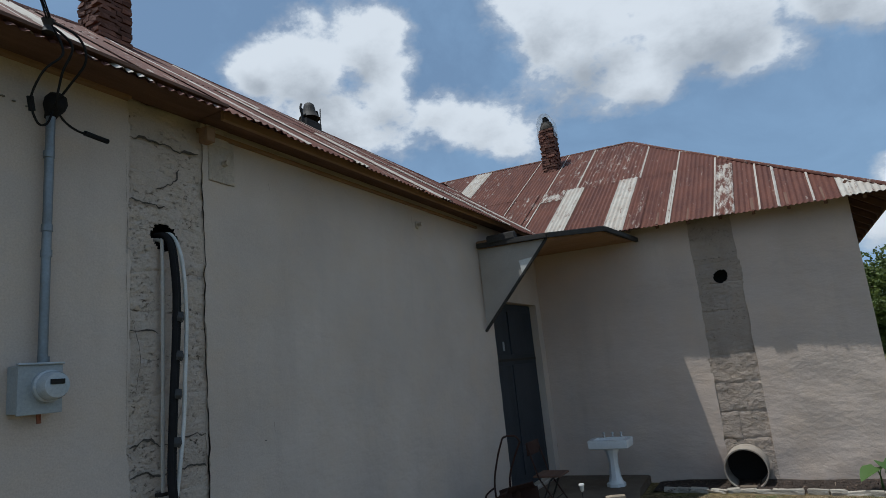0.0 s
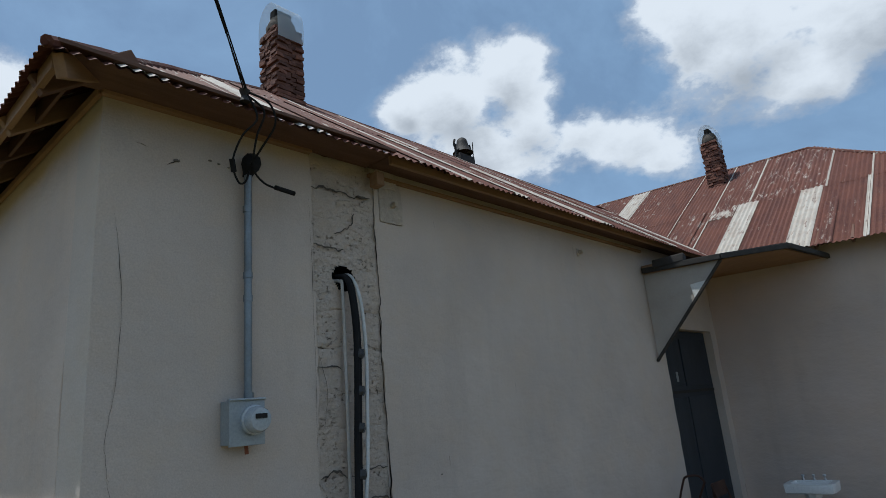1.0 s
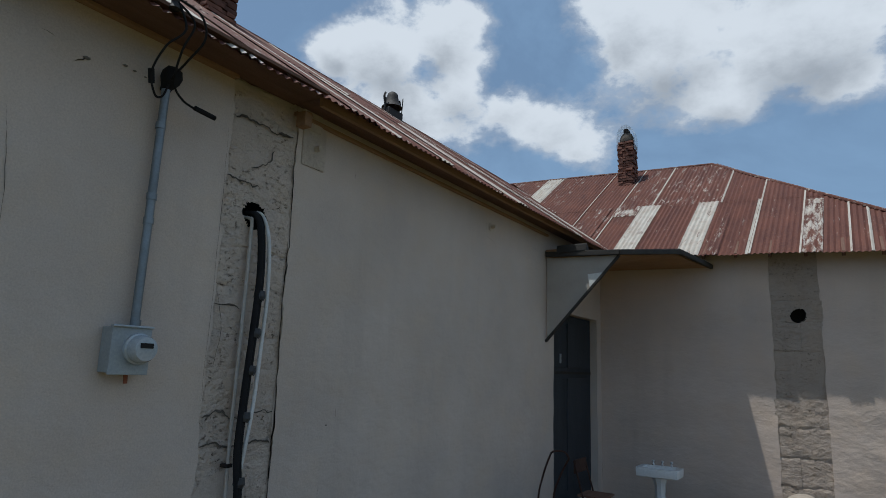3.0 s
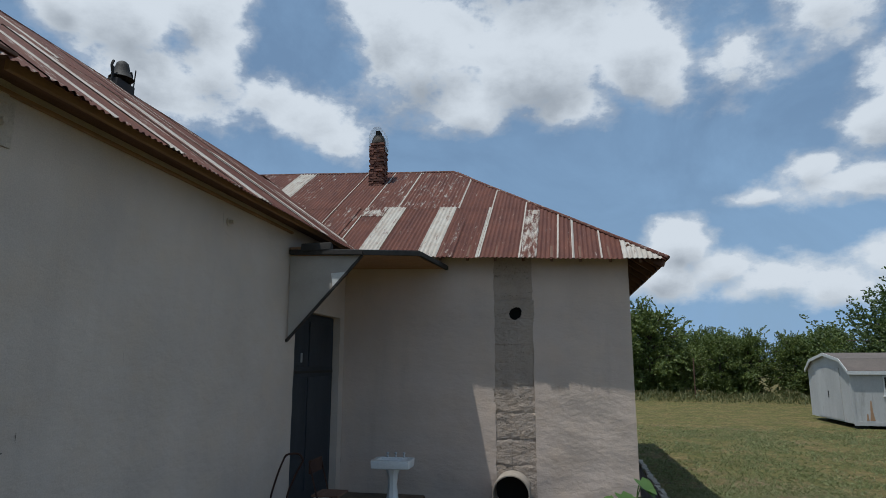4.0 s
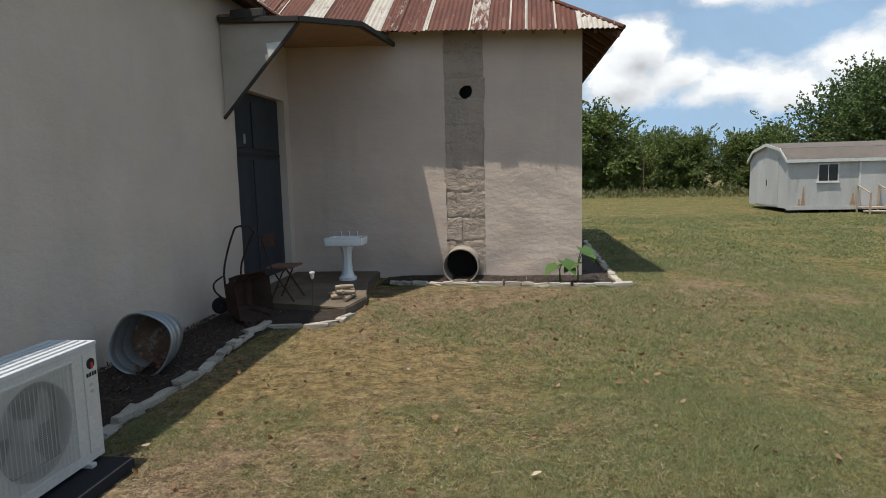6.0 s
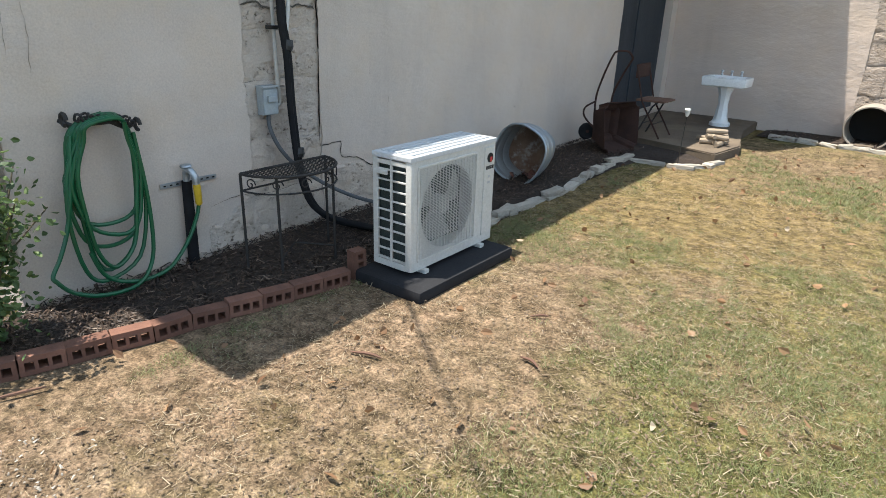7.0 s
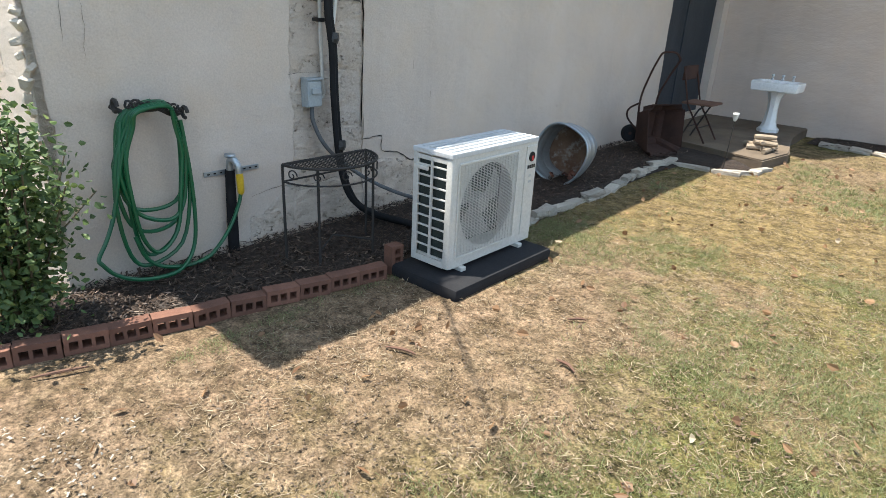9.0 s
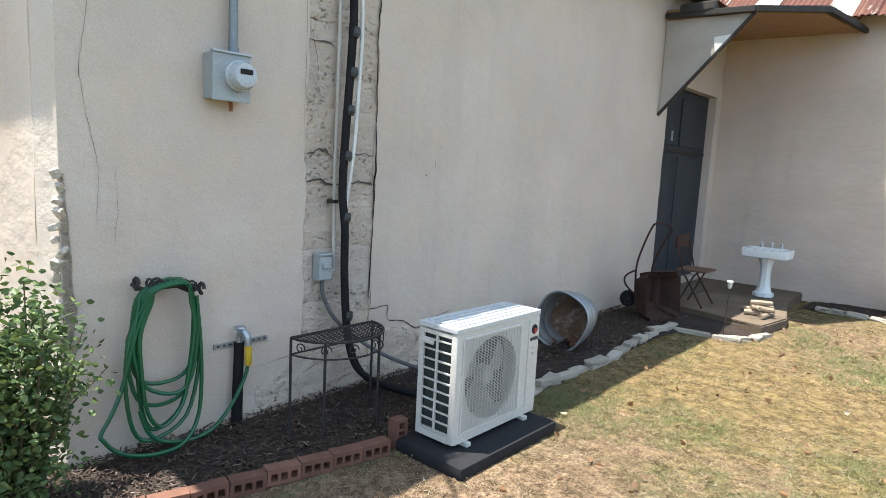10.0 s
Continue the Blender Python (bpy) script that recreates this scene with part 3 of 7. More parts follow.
def masonry_strip(name, u0, u1, z0, z1, at, hole, label, course, parent, rough, faces):
    """Rough bare blocks in a chase, each a piece with a broken face, set a little back; hole: (u, z, radius)."""
    z = z0
    while z < z1 - 0.02:
        h = min(course * random.uniform(0.75, 1.25), z1 - z)
        if z1 - z - h < 0.12:
            h = z1 - z
        split = [u0 - 0.03, u1 + 0.03]
        if random.random() < 0.45 and not (hole[1] - 0.5 < z < hole[1] + 0.2):
            split.insert(1, u0 + (u1 - u0) * random.uniform(0.35, 0.65))
        for a, c in zip(split, split[1:]):
            bm = bmesh.new()
            grain = 0.012 if z - 0.15 < hole[1] < z + h + 0.15 else 0.03
            nu, nz = max(2, round((c - a) / grain)), max(2, round(h / grain))
            back = random.uniform(0.004, 0.013)
            rows = []
            for j in range(nz + 1):
                row = []
                for i in range(nu + 1):
                    u, zz = a + (c - a) * i / nu, z + h * j / nz
                    zz += 0.03 * noise.noise((u * 5, zz * 2, 6.0))
                    edge = min(i, nu - i, j, nz - j)
                    d = back + rough * 0.014 * noise.noise((u * 6, zz * 6, 1.0)) + rough * 0.014 * noise.noise((u * 17, zz * 21, 4.0)) + rough * 0.02 * max(0, noise.noise((u * 4, zz * 13, 9.0)) - 0.25) + (rough * 0.03 * max(0, 0.35 + noise.noise((u * 7, zz * 7, 3.0))) if edge == 0 else 0)
                    rad = math.hypot(u - hole[0], zz - hole[1])
                    if 0.3 * hole[2] < rad < 1.35 * hole[2] and abs(rad - hole[2]) < 0.8 * grain:
                        k = hole[2] * (1 + 0.1 * noise.noise((u * 9, zz * 9, 0))) / rad
                        u, zz = hole[0] + (u - hole[0]) * k, hole[1] + (zz - hole[1]) * k
                    row.append(bm.verts.new(at(u, zz, d)))
                rows.append(row)
            for j in range(nz):
                for i in range(nu):
                    u, zz = a + (c - a) * (i + 0.5) / nu, z + h * (j + 0.5) / nz
                    if math.hypot(u - hole[0], zz - hole[1]) > hole[2] * 0.93:
                        bm.faces.new((rows[j][i], rows[j][i + 1], rows[j + 1][i + 1], rows[j + 1][i]))
            part("masonry_block", bm, random.choice(faces), parent, "", True)
        z += h
    # black box behind the blocks, its colour standing in for the hole's inner shade
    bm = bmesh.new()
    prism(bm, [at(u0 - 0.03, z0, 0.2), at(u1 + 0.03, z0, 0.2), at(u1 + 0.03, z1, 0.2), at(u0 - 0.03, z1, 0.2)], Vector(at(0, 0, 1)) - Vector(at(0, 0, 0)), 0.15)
    part("hollow", bm, M_dark, parent, "black backing that paints the shade behind the broken blocks")


HOLE1, HOLE2 = (-7.585, 3.135, 0.108), (2.975, 3.03, 0.11)
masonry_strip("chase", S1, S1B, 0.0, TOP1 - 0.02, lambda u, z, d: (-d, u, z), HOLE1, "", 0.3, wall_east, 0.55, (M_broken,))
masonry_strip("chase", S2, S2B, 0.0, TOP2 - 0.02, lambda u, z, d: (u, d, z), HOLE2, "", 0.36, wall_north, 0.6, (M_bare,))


# ---- roofs ----
def corrugated(roof, frame_m, u0, u1, lower, upper, material, cuts=4, lapse=0.0):
    """One corrugated sheet: u across, v up the slope, between lower(u) and upper(u)."""
    step = 0.076 / 5
    n = max(2, round((u1 - u0) / step))
    bm = bmesh.new()
    last = None
    for i in range(n + 1):
        u = u0 + (u1 - u0) * i / n
        a, c = lower(u), upper(u)
        if c - a < 0.01:
            last = None
            continue
        h = 0.0095 * math.sin(2 * math.pi * u / 0.076)
        col = [bm.verts.new((u, a + (c - a) * k / cuts, h + lapse + 0.012 * noise.noise((u * 0.8, (a + (c - a) * k / cuts) * 0.7, 0.5)))) for k in range(cuts + 1)]
        if last:
            for k in range(cuts):
                bm.faces.new((last[k], col[k], col[k + 1], last[k + 1]))
        last = col
    if not bm.faces:
        bm.free()
        return
    ob = new("sheet", finish(bm, "sheet", material, True))
    ob.parent = roof
    ob.matrix_parent_inverse = roof.matrix_basis.inverted()
    ob.matrix_basis = frame_m


def slope_frame(origin, along, tangent):
    """x along the eave, y up the slope, z out of it; tangent: rise per metre of plan depth, uphill to the left of along."""
    u = Vector(along).normalized()
    inward = Vector((-u.y, u.x, 0)).normalized()
    v = (inward + Vector((0, 0, tangent))).normalized()
    v = (v - u * v.dot(u)).normalized()
    w = u.cross(v)
    m = Matrix((u, v, w)).transposed().to_4x4()
    m.translation = origin
    return m


def tile_slope(roof, m, length, lower, upper, pale, seam=2.35, width=0.66, start=0.0):
    u = start
    rows = [(0.0, seam), (seam - 0.08, 99.0)]
    k = 0
    while u < length:
        w = width * random.uniform(0.92, 1.06)
        for r, (a, c) in enumerate(rows):
            edges = [u, min(u + w + 0.04, length)]
            mat = random.choice((M_rust, M_rust, M_rust_b))
            jag = random.uniform(-0.02, 0.02) if r == 0 else 0
            corrugated(roof, m, edges[0], edges[1], lambda x: max(lower(x) + (jag if a == 0 else 0), a), lambda x: min(upper(x), c), mat, 4, 0.004 * (k % 2) + 0.006 * r)
            if random.random() < 0.7:
                corrugated(roof, m, u, u + 0.028, lambda x: max(lower(x), a), lambda x: min(upper(x), c), M_zinc, 4, 0.013)
        u += w
        k += 1
    for p0, p1, a, c, mat in pale:
        corrugated(roof, m, p0, p1, lambda x: max(lower(x), a), lambda x: min(upper(x), c), mat, 4, 0.0145)


def capping(roof, a, c, r=0.035):
    bm = bmesh.new()
    a, c = Vector(a), Vector(c)
    pts = [a.lerp(c, k / 10) + Vector((0, 0, 0.012 * noise.noise((k * 0.7, a.x, 0)))) for k in range(11)]
    tube(bm, pts, r, 8)
    part("ridge_cap", bm, M_rust_b, roof, "", True)


PITCH1, PITCH2 = 0.716, 0.6766
H1, H2 = math.hypot(1, PITCH1), math.hypot(1, PITCH2)
roof_wing = base("roof_wing", (-3, -4, 4.1), "rusty corrugated iron hipped roof over the long wing", "roof", kind="structure")
DEEP1 = 3.42
eaveE = slope_frame((0.42, -9.73, 4.02), (0, 1, 0), PITCH1)
tile_slope(roof_wing, eaveE, 13.3, lambda u: max(0.0, (u - 9.69) * H1 * 0.98), lambda u: min(u, DEEP1) * H1,
           [(0.35, 0.62, 0, 2.3, M_zinc), (1.5, 1.75, 0, 2.3, M_zinc), (2.6, 3.0, 0, 2.3, M_rust_b), (3.9, 4.15, 0, 2.3, M_zinc), (5.6, 5.85, 0, 2.3, M_zinc), (7.4, 7.7, 0, 2.3, M_zinc)])
eaveS = slope_frame((0.42 - 6.84, -9.73, 4.02), (1, 0, 0), PITCH1)
tile_slope(roof_wing, eaveS, 6.84, lambda u: 0.0, lambda u: min(u, 6.84 - u) * H1, [])
eaveW = slope_frame((0.42 - 6.84, 4.0, 4.02), (0, -1, 0), PITCH1)
tile_slope(roof_wing, eaveW, 13.73, lambda u: 0.0, lambda u: min(13.73 - u, DEEP1) * H1, [])
capping(roof_wing, (0.40, -9.71, 4.05), (-3.0, -6.31, 6.46))
capping(roof_wing, (-3.0, -6.31, 6.46), (-3.0, 3.4, 6.46))

TILT2 = 0.04
roof_main = base("roof_main", (2, 3, 3.9), "red rusted corrugated iron hipped roof with pale zinc sheets", "roof", kind="structure")
X2, Y2, Z2, DEEP2 = 5.39, -0.40, 3.80, 4.04
LEN2 = 11.5
front = slope_frame((X2 - LEN2, Y2, Z2 + TILT2 * LEN2), (1, 0, -TILT2), PITCH2)


def pale2(x0, x1, a, c, mat):
    return (x0 - (X2 - LEN2), x1 - (X2 - LEN2), a, c, mat)


tile_slope(roof_main, front, LEN2, lambda u: max(0.0, (LEN2 - 4.99 - u) * H2), lambda u: min(LEN2 - u, DEEP2) * H2,
           [pale2(1.36, 1.70, 0, 2.42, M_zinc), pale2(0.30, 0.66, 0, 2.42, M_zinc), pale2(3.10, 3.36, 0, 2.2, M_zinc_b), pale2(4.72, 5.30, 0, 2.3, M_zinc),
            pale2(-2.62, -2.22, 2.3, 9, M_zinc), pale2(-0.62, -0.30, 0.3, 2.42, M_rust_b), pale2(2.36, 2.40, 0, 2.4, M_zinc), pale2(3.93, 3.97, 0, 2.4, M_zinc), pale2(1.78, 1.98, 0, 1.6, M_rust_b), pale2(-0.2, 0.28, 1.9, 2.42, M_zinc_b)], seam=2.42)
side = slope_frame((X2, Y2, Z2), (0, 1, 0), PITCH2)
tile_slope(roof_main, side, 8.08, lambda u: 0.0, lambda u: min(u, 8.08 - u) * H2, [])
rear = slope_frame((X2, Y2 + 8.08, Z2), (-1, 0, TILT2), PITCH2)
tile_slope(roof_main, rear, LEN2, lambda u: 0.0, lambda u: min(u, DEEP2) * H2, [])
RIDGE_END = Vector((X2 - DEEP2, Y2 + DEEP2, Z2 + DEEP2 * (PITCH2 + TILT2)))
capping(roof_main, (X2, Y2, Z2 + 0.02), RIDGE_END)
capping(roof_main, RIDGE_END, (X2 - 10.5, Y2 + DEEP2, RIDGE_END.z + 6.4 * TILT2))
capping(roof_main, (X2, Y2 + 8.08, Z2 + 0.02), RIDGE_END)


# ---- eaves ----
def plank(name, a, b, size, material, parent=None, label="", roll=0.0):
    """A sawn board from a to b; size: (width, depth)."""
    a, b = Vector(a), Vector(b)
    d = b - a
    m = Matrix.Translation((a + b) / 2) @ d.to_track_quat("Y", "Z").to_matrix().to_4x4() @ pose(0, 0, 0, 0, roll, 0)
    bm = new_box((-size[0] / 2, -d.length / 2, -size[1] / 2), (size[0] / 2, d.length / 2, size[1] / 2), min(size) * 0.12)
    ob = new(name, finish(bm, name, material))
    if parent:
        ob.parent = parent
        ob.matrix_parent_inverse = parent.matrix_basis.inverted()
    ob.matrix_basis = m
    return tagged(ob, label)


eaves_wing = base("eaves_wing", (0.2, -9, 4.0), "weathered brown timber eaves under the roof edge", "eaves", kind="structure")
plank("fascia", (0.29, -7.30, 4.055), (0.29, -0.6, 4.055), (0.035, 0.075), M_wood_pale, eaves_wing)
plank("soffit_board", (0.145, -7.30, 4.10), (0.145, -0.6, 4.10), (0.27, 0.025), M_wood, eaves_wing)
plank("wall_plate", (0.02, -7.3, 4.015), (0.02, -2.35, 4.015), (0.035, 0.03), M_wood_pale, eaves_wing)
plank("soffit_board", (0.20, -9.66, 4.09), (0.20, -7.32, 4.09), (0.38, 0.025), M_wood, eaves_wing)
plank("trim", (0.025, -9.33, 4.07), (0.025, -7.87, 4.07), (0.05, 0.03), M_wood_pale, eaves_wing)
plank("trim", (0.02, -9.335, 4.07), (-6.4, -9.335, 4.07), (0.03, 0.05), M_wood_pale, eaves_wing)
plank("block", (0.10, -7.32, 3.95), (0.10, -7.24, 3.95), (0.10, 0.12), M_wood_pale, eaves_wing)
for k in range(10):
    x = 0.02 - k * 0.62
    plank("rafter", (x, -9.66, 3.99), (x, -9.15, 3.99 + 0.5 * PITCH1), (0.06, 0.12), M_wood_pale if k % 2 else M_wood, eaves_wing)
plank("rafter", (0.33, -9.63, 3.975), (-0.3, -9.0, 3.975 + 0.63 * PITCH1), (0.06, 0.13), M_wood_pale, eaves_wing, "pale sawn hip rafter end")
plank("fascia", (0.3, -9.64, 4.02), (-6.3, -9.64, 4.02), (0.035, 0.10), M_wood_pale, eaves_wing)
plank("soffit_board", (0.0, -9.5, 4.20), (-6.3, -9.5, 4.20), (0.02, 0.30), M_wood, eaves_wing)

eaves_main = base("eaves_main", (3, -0.2, 3.8), "weathered timber eaves with open rafter tails", "eaves", kind="structure")
for k in range(9):
    x = 1.3 + k * 0.46
    plank("rafter", (x, -0.34, 3.79 + (X2 - x) * TILT2), (x, 0.05, 3.79 + (X2 - x) * TILT2 + 0.39 * PITCH2), (0.045, 0.08), M_wood, eaves_main)
for k in range(9):
    y = 0.0 + k * 0.55
    plank("rafter", (5.34, y, 3.745), (4.80, y, 3.745 + 0.54 * PITCH2), (0.045, 0.09), M_wood, eaves_main)
plank("rafter", (5.33, -0.34, 3.74), (4.8, 0.19, 3.74 + 0.53 * PITCH2), (0.05, 0.1), M_wood, eaves_main)
plank("fascia", (5.33, -0.3, 3.77), (5.33, 7.0, 3.77), (0.025, 0.07), M_wood, eaves_main)

# ---- door canopy ----
canopy = base("door_canopy", (0.6, -1.2, 3.7), "sagging timber door canopy with tarred edge and plywood soffit", "canopy")
bm = bmesh.new()
prism(bm, [(0.0, -2.38, 3.74), (1.08, -2.40, 3.68), (1.60, -1.25, 3.86), (1.82, -0.02, 3.82), (0.0, -0.02, 3.86)], (0, 0, 1), 0.05)
part("deck", bm, M_tar, canopy, "black tarred felt deck")
bm = bmesh.new()
prism(bm, [(0.02, -2.30, 3.715), (1.04, -2.30, 3.66), (1.54, -1.20, 3.83), (1.76, -0.04, 3.80), (0.02, -0.04, 3.84)], (0, 0, 1), 0.02)
part("soffit", bm, M_soffit, canopy, "orange brown plywood soffit")
bm = bmesh.new()
prism(bm, [(0.01, -2.36, 3.68), (1.04, -2.36, 3.66), (0.02, -2.36, 2.52)], (0, 1, 0), 0.02)
part("side_panel", bm, M_board, canopy, "grey painted triangular plywood side panel")
plank("edge_strip", (1.06, -2.365, 3.66), (0.0, -2.365, 2.50), (0.05, 0.03), M_tar, canopy, "black edge strip")
plank("edge_board", (0.02, -2.40, 3.73), (1.08, -2.42, 3.69), (0.05, 0.07), M_tar, canopy, "charred dark edge board")
plank("edge_board", (1.08, -2.42, 3.69), (1.61, -1.25, 3.86), (0.05, 0.07), M_tar, canopy)
plank("edge_board", (1.61, -1.25, 3.86), (1.83, -0.05, 3.81), (0.05, 0.07), M_tar, canopy)
part("beam_end", new_box((0.02, -2.42, 3.70), (0.22, -2.30, 3.80), 0.01, None, 0.01), M_wood_pale, canopy, "split pale beam end")
part("charred_beam", new_box((0.2, -2.44, 3.72), (0.62, -2.30, 3.84), 0.02, None, 0.015), M_tar, canopy)
bm = bmesh.new()
prism(bm, [(0.62, -2.372, 3.42), (0.86, -2.372, 3.44), (0.68, -2.372, 3.22), (0.645, -2.372, 3.25)], (0, 1, 0), 0.006)
part("torn_patch", bm, surf("bare_white", (0.75, 0.74, 0.7), (0.66, 0.65, 0.6), 5, 0.8, bump=0.2), canopy, "torn white patch on the panel")

# ---- door ----
door = base("door_1", (-0.1, -1.3, DZ0), "closed tall slate grey panelled wooden door", "door", kind="structure")
part("leaf", new_box((-0.17, D0 + 0.01, DZ0 + 0.01), (-0.115, D1 - 0.01, DZ1 - 0.01), 0.006), M_door, door)
for y0, y1 in ((D0 + 0.14, -1.36), (-1.28, D1 - 0.14)):
    bm = new_box((-0.118, y0, 2.16), (-0.095, y1, 2.84), 0.008)
    part("panel", bm, M_door, door)
for y0, y1 in ((D0 + 0.14, -1.36), (-1.28, D1 - 0.14)):
    part("panel", new_box((-0.118, y0, 0.35), (-0.10, y1, 2.0), 0.008), M_door, door)
part("rail", new_box((-0.118, D0 + 0.03, 2.06), (-0.09, D1 - 0.05, 2.10), 0.006), M_iron, door, "dark iron strap bolt")
part("latch", new_box((-0.118, -1.62, 2.22), (-0.085, -1.56, 2.36), 0.008), M_galv, door, "bare steel hasp")
bm = new_box((-0.38, D0, DZ0 - 0.03), (0.02, D1, DZ0 + 0.008), 0.004)
part("sill", bm, M_patch, door)

# ---- window in the end wall ----
M_frame = surf("old_cream_paint", (0.36, 0.33, 0.28), (0.25, 0.22, 0.18), 4, 0.7, bump=0.3)
M_pane = surf("dark_glass", (0.012, 0.014, 0.016), (0.02, 0.022, 0.025), 2, 0.08, bump=0, spec=0.6)
win = base("window_1", (-2.9, -9.2, 1.9), "tall old sash window with dark panes in cream frame", "window", kind="structure")
for k, (x0, x1, z0, z1) in enumerate(((-3.32, -3.25, 1.0, 2.76), (-2.57, -2.5, 1.0, 2.76), (-3.25, -2.57, 2.69, 2.76), (-3.25, -2.57, 1.0, 1.07), (-3.25, -2.57, 1.95, 2.01), (-2.93, -2.89, 1.07, 2.69), (-3.25, -2.57, 2.32, 2.35))):
    part("window_frame", new_box((x0, -9.26, z0), (x1, -9.2, z1), 0.006), M_frame, win)
part("pane", new_box((-3.25, -9.225, 1.05), (-2.57, -9.215, 1.97)), M_pane, win)
part("pane", new_box((-3.25, -9.225, 1.99), (-2.57, -9.215, 2.7)), M_pane, win)
part("window_sill", new_box((-3.4, -9.4, 0.93), (-2.42, -9.15, 0.995), 0.01), M_patch, win)


# ---- chimneys, bell ----
M_brick = surf("old_red_brick", (0.17, 0.075, 0.05), (0.11, 0.05, 0.036), 6, 0.9, bump=0.6, fine=50, c3=(0.20, 0.15, 0.12), cover=0.2, vary=0.4)
M_mortar = surf("dark_mortar", (0.10, 0.085, 0.07), (0.07, 0.06, 0.05), 8, 0.95, bump=0.5)
M_clear = bpy.data.materials.new("clouded_plastic")
M_clear.use_nodes = True
_b = M_clear.node_tree.nodes["Principled BSDF"]
_b.inputs["Base Color"].default_value, _b.inputs["Roughness"].default_value = (0.62, 0.68, 0.72, 1), 0.35
_b.inputs["Alpha"].default_value = 0.45


def brick_mesh(size, seed):
    rnd = random.Random(seed)
    bm = new_box([-s / 2 for s in size], [s / 2 for s in size])
    for v in bm.verts:
        v.co += Vector([rnd.uniform(-0.008, 0.008) for _ in range(3)])
    return finish(bm, "brick", M_brick)


def child(name, data, parent, m):
    ob = new(name, data)
    ob.parent = parent
    ob.matrix_parent_inverse = parent.matrix_basis.inverted()
    ob.matrix_basis = m
    return ob


def chimney(at, width, height, label, turn=0.0):
    thing = base("chimney", at, label, "chimney", "chimneys on the roofs")
    w = width
    course = 0.058
    meshes = [brick_mesh((w * 0.52, w * 0.3, course * 0.8), k) for k in range(5)]
    part("core", new_box((at[0] - w * 0.42, at[1] - w * 0.42, at[2] - 0.45), (at[0] + w * 0.42, at[1] + w * 0.42, at[2] + height - 0.02)), M_mortar, thing)
    for k in range(int((height + 0.3) / course)):
        z = at[2] - 0.3 + course * (k + 0.5)
        for s in range(4):
            for q in (-1, 1):
                ang = s * 90
                shift = 0.24 * w * q + (0.05 * w if k % 2 else -0.05 * w)
                m = Matrix.Translation((at[0], at[1], z)) @ pose(0, 0, 0, 0, 0, ang + turn) @ pose(shift, -w * 0.36 + random.uniform(-0.016, 0.016), 0, random.uniform(-3, 3), 0, random.uniform(-4, 4))
                child("brick", random.choice(meshes), thing, m)
    top = at[2] + height
    bm = bmesh.new()
    lathe(bm, [(0.5 * w, 0), (0.52 * w, 0.06), (0.40 * w, 0.16), (0.34 * w, 0.2)], 12, Matrix.Translation((at[0], at[1], top - 0.01)))
    part("crown", bm, M_mortar, thing, "rounded mortar crown", True)
    # solid black block on the crown; the opening's shade is only its colour
    part("flue", new_box((at[0] - 0.16 * w, at[1] - 0.34 * w, top + 0.15), (at[0] + 0.16 * w, at[1] + 0.34 * w, top + 0.3), 0.02), M_dark, thing, "black block painting the shade of the flue opening")
    # bent clear cover over the flue
    bm = bmesh.new()
    rows = []
    for k in range(17):
        a = math.pi * k / 16
        x, z = 0.6 * w * math.cos(a), max(0.0, math.sin(a)) ** 0.8 * 0.5 * height * 0.75
        z = z - (0.22 if k in (0, 16) else 0.0)
        rows.append([bm.verts.new((at[0] + x, at[1] + y, top + z)) for y in (-0.52 * w, 0.52 * w)])
    for a, c in zip(rows, rows[1:]):
        bm.faces.new((a[0], a[1], c[1], c[0]))
    bmesh.ops.solidify(bm, geom=bm.faces[:], thickness=0.006)
    part("cover", bm, M_clear, thing, "bent clear plastic rain cover", True)
    return thing


chimney((-2.65, -6.33, 6.22), 0.385, 0.96, "rough red brick chimney with a clear bent rain cover", 0)
chimney((-0.33, 3.0, 6.28), 0.325, 1.0, "slim red brick chimney with a clear bent rain cover", 0)

bell = base("bell", (-3.0, -2.3, 6.5), "dark cast iron bell in a yoke on the ridge", "bell")
bm = bmesh.new()
lathe(bm, [(0.0, 0.30), (0.05, 0.295), (0.09, 0.26), (0.105, 0.2), (0.12, 0.12), (0.16, 0.04), (0.19, 0.0), (0.165, 0.0), (0.1, 0.1), (0.0, 0.22)], 20, Matrix.Translation((-3.0, -2.3, 6.62)))
part("bell_body", bm, M_iron, bell, "", True)
bm = bmesh.new()
tube(bm, smooth_points([(-3.0, -2.50, 6.84), (-3.0, -2.53, 6.74), (-3.0, -2.46, 6.60), (-3.0, -2.3, 6.55), (-3.0, -2.14, 6.60), (-3.0, -2.07, 6.74), (-3.0, -2.10, 6.84)]), 0.02, 6)
part("yoke", bm, M_iron, bell, "", True)
part("stand", new_box((-3.1, -2.5, 6.40), (-2.9, -2.1, 6.56), 0.01), M_iron, bell)
for y in (-2.5, -2.1):
    bm = bmesh.new()
    tube(bm, [(-3.0, y, 6.5), (-3.0, y, 6.75)], 0.02, 6)
    part("post", bm, M_iron, bell)
bm = bmesh.new()
tube(bm, [(-3.0, -2.02, 6.46), (-3.0, -1.99, 6.92)], 0.01, 6)
part("lever", bm, M_iron, bell)

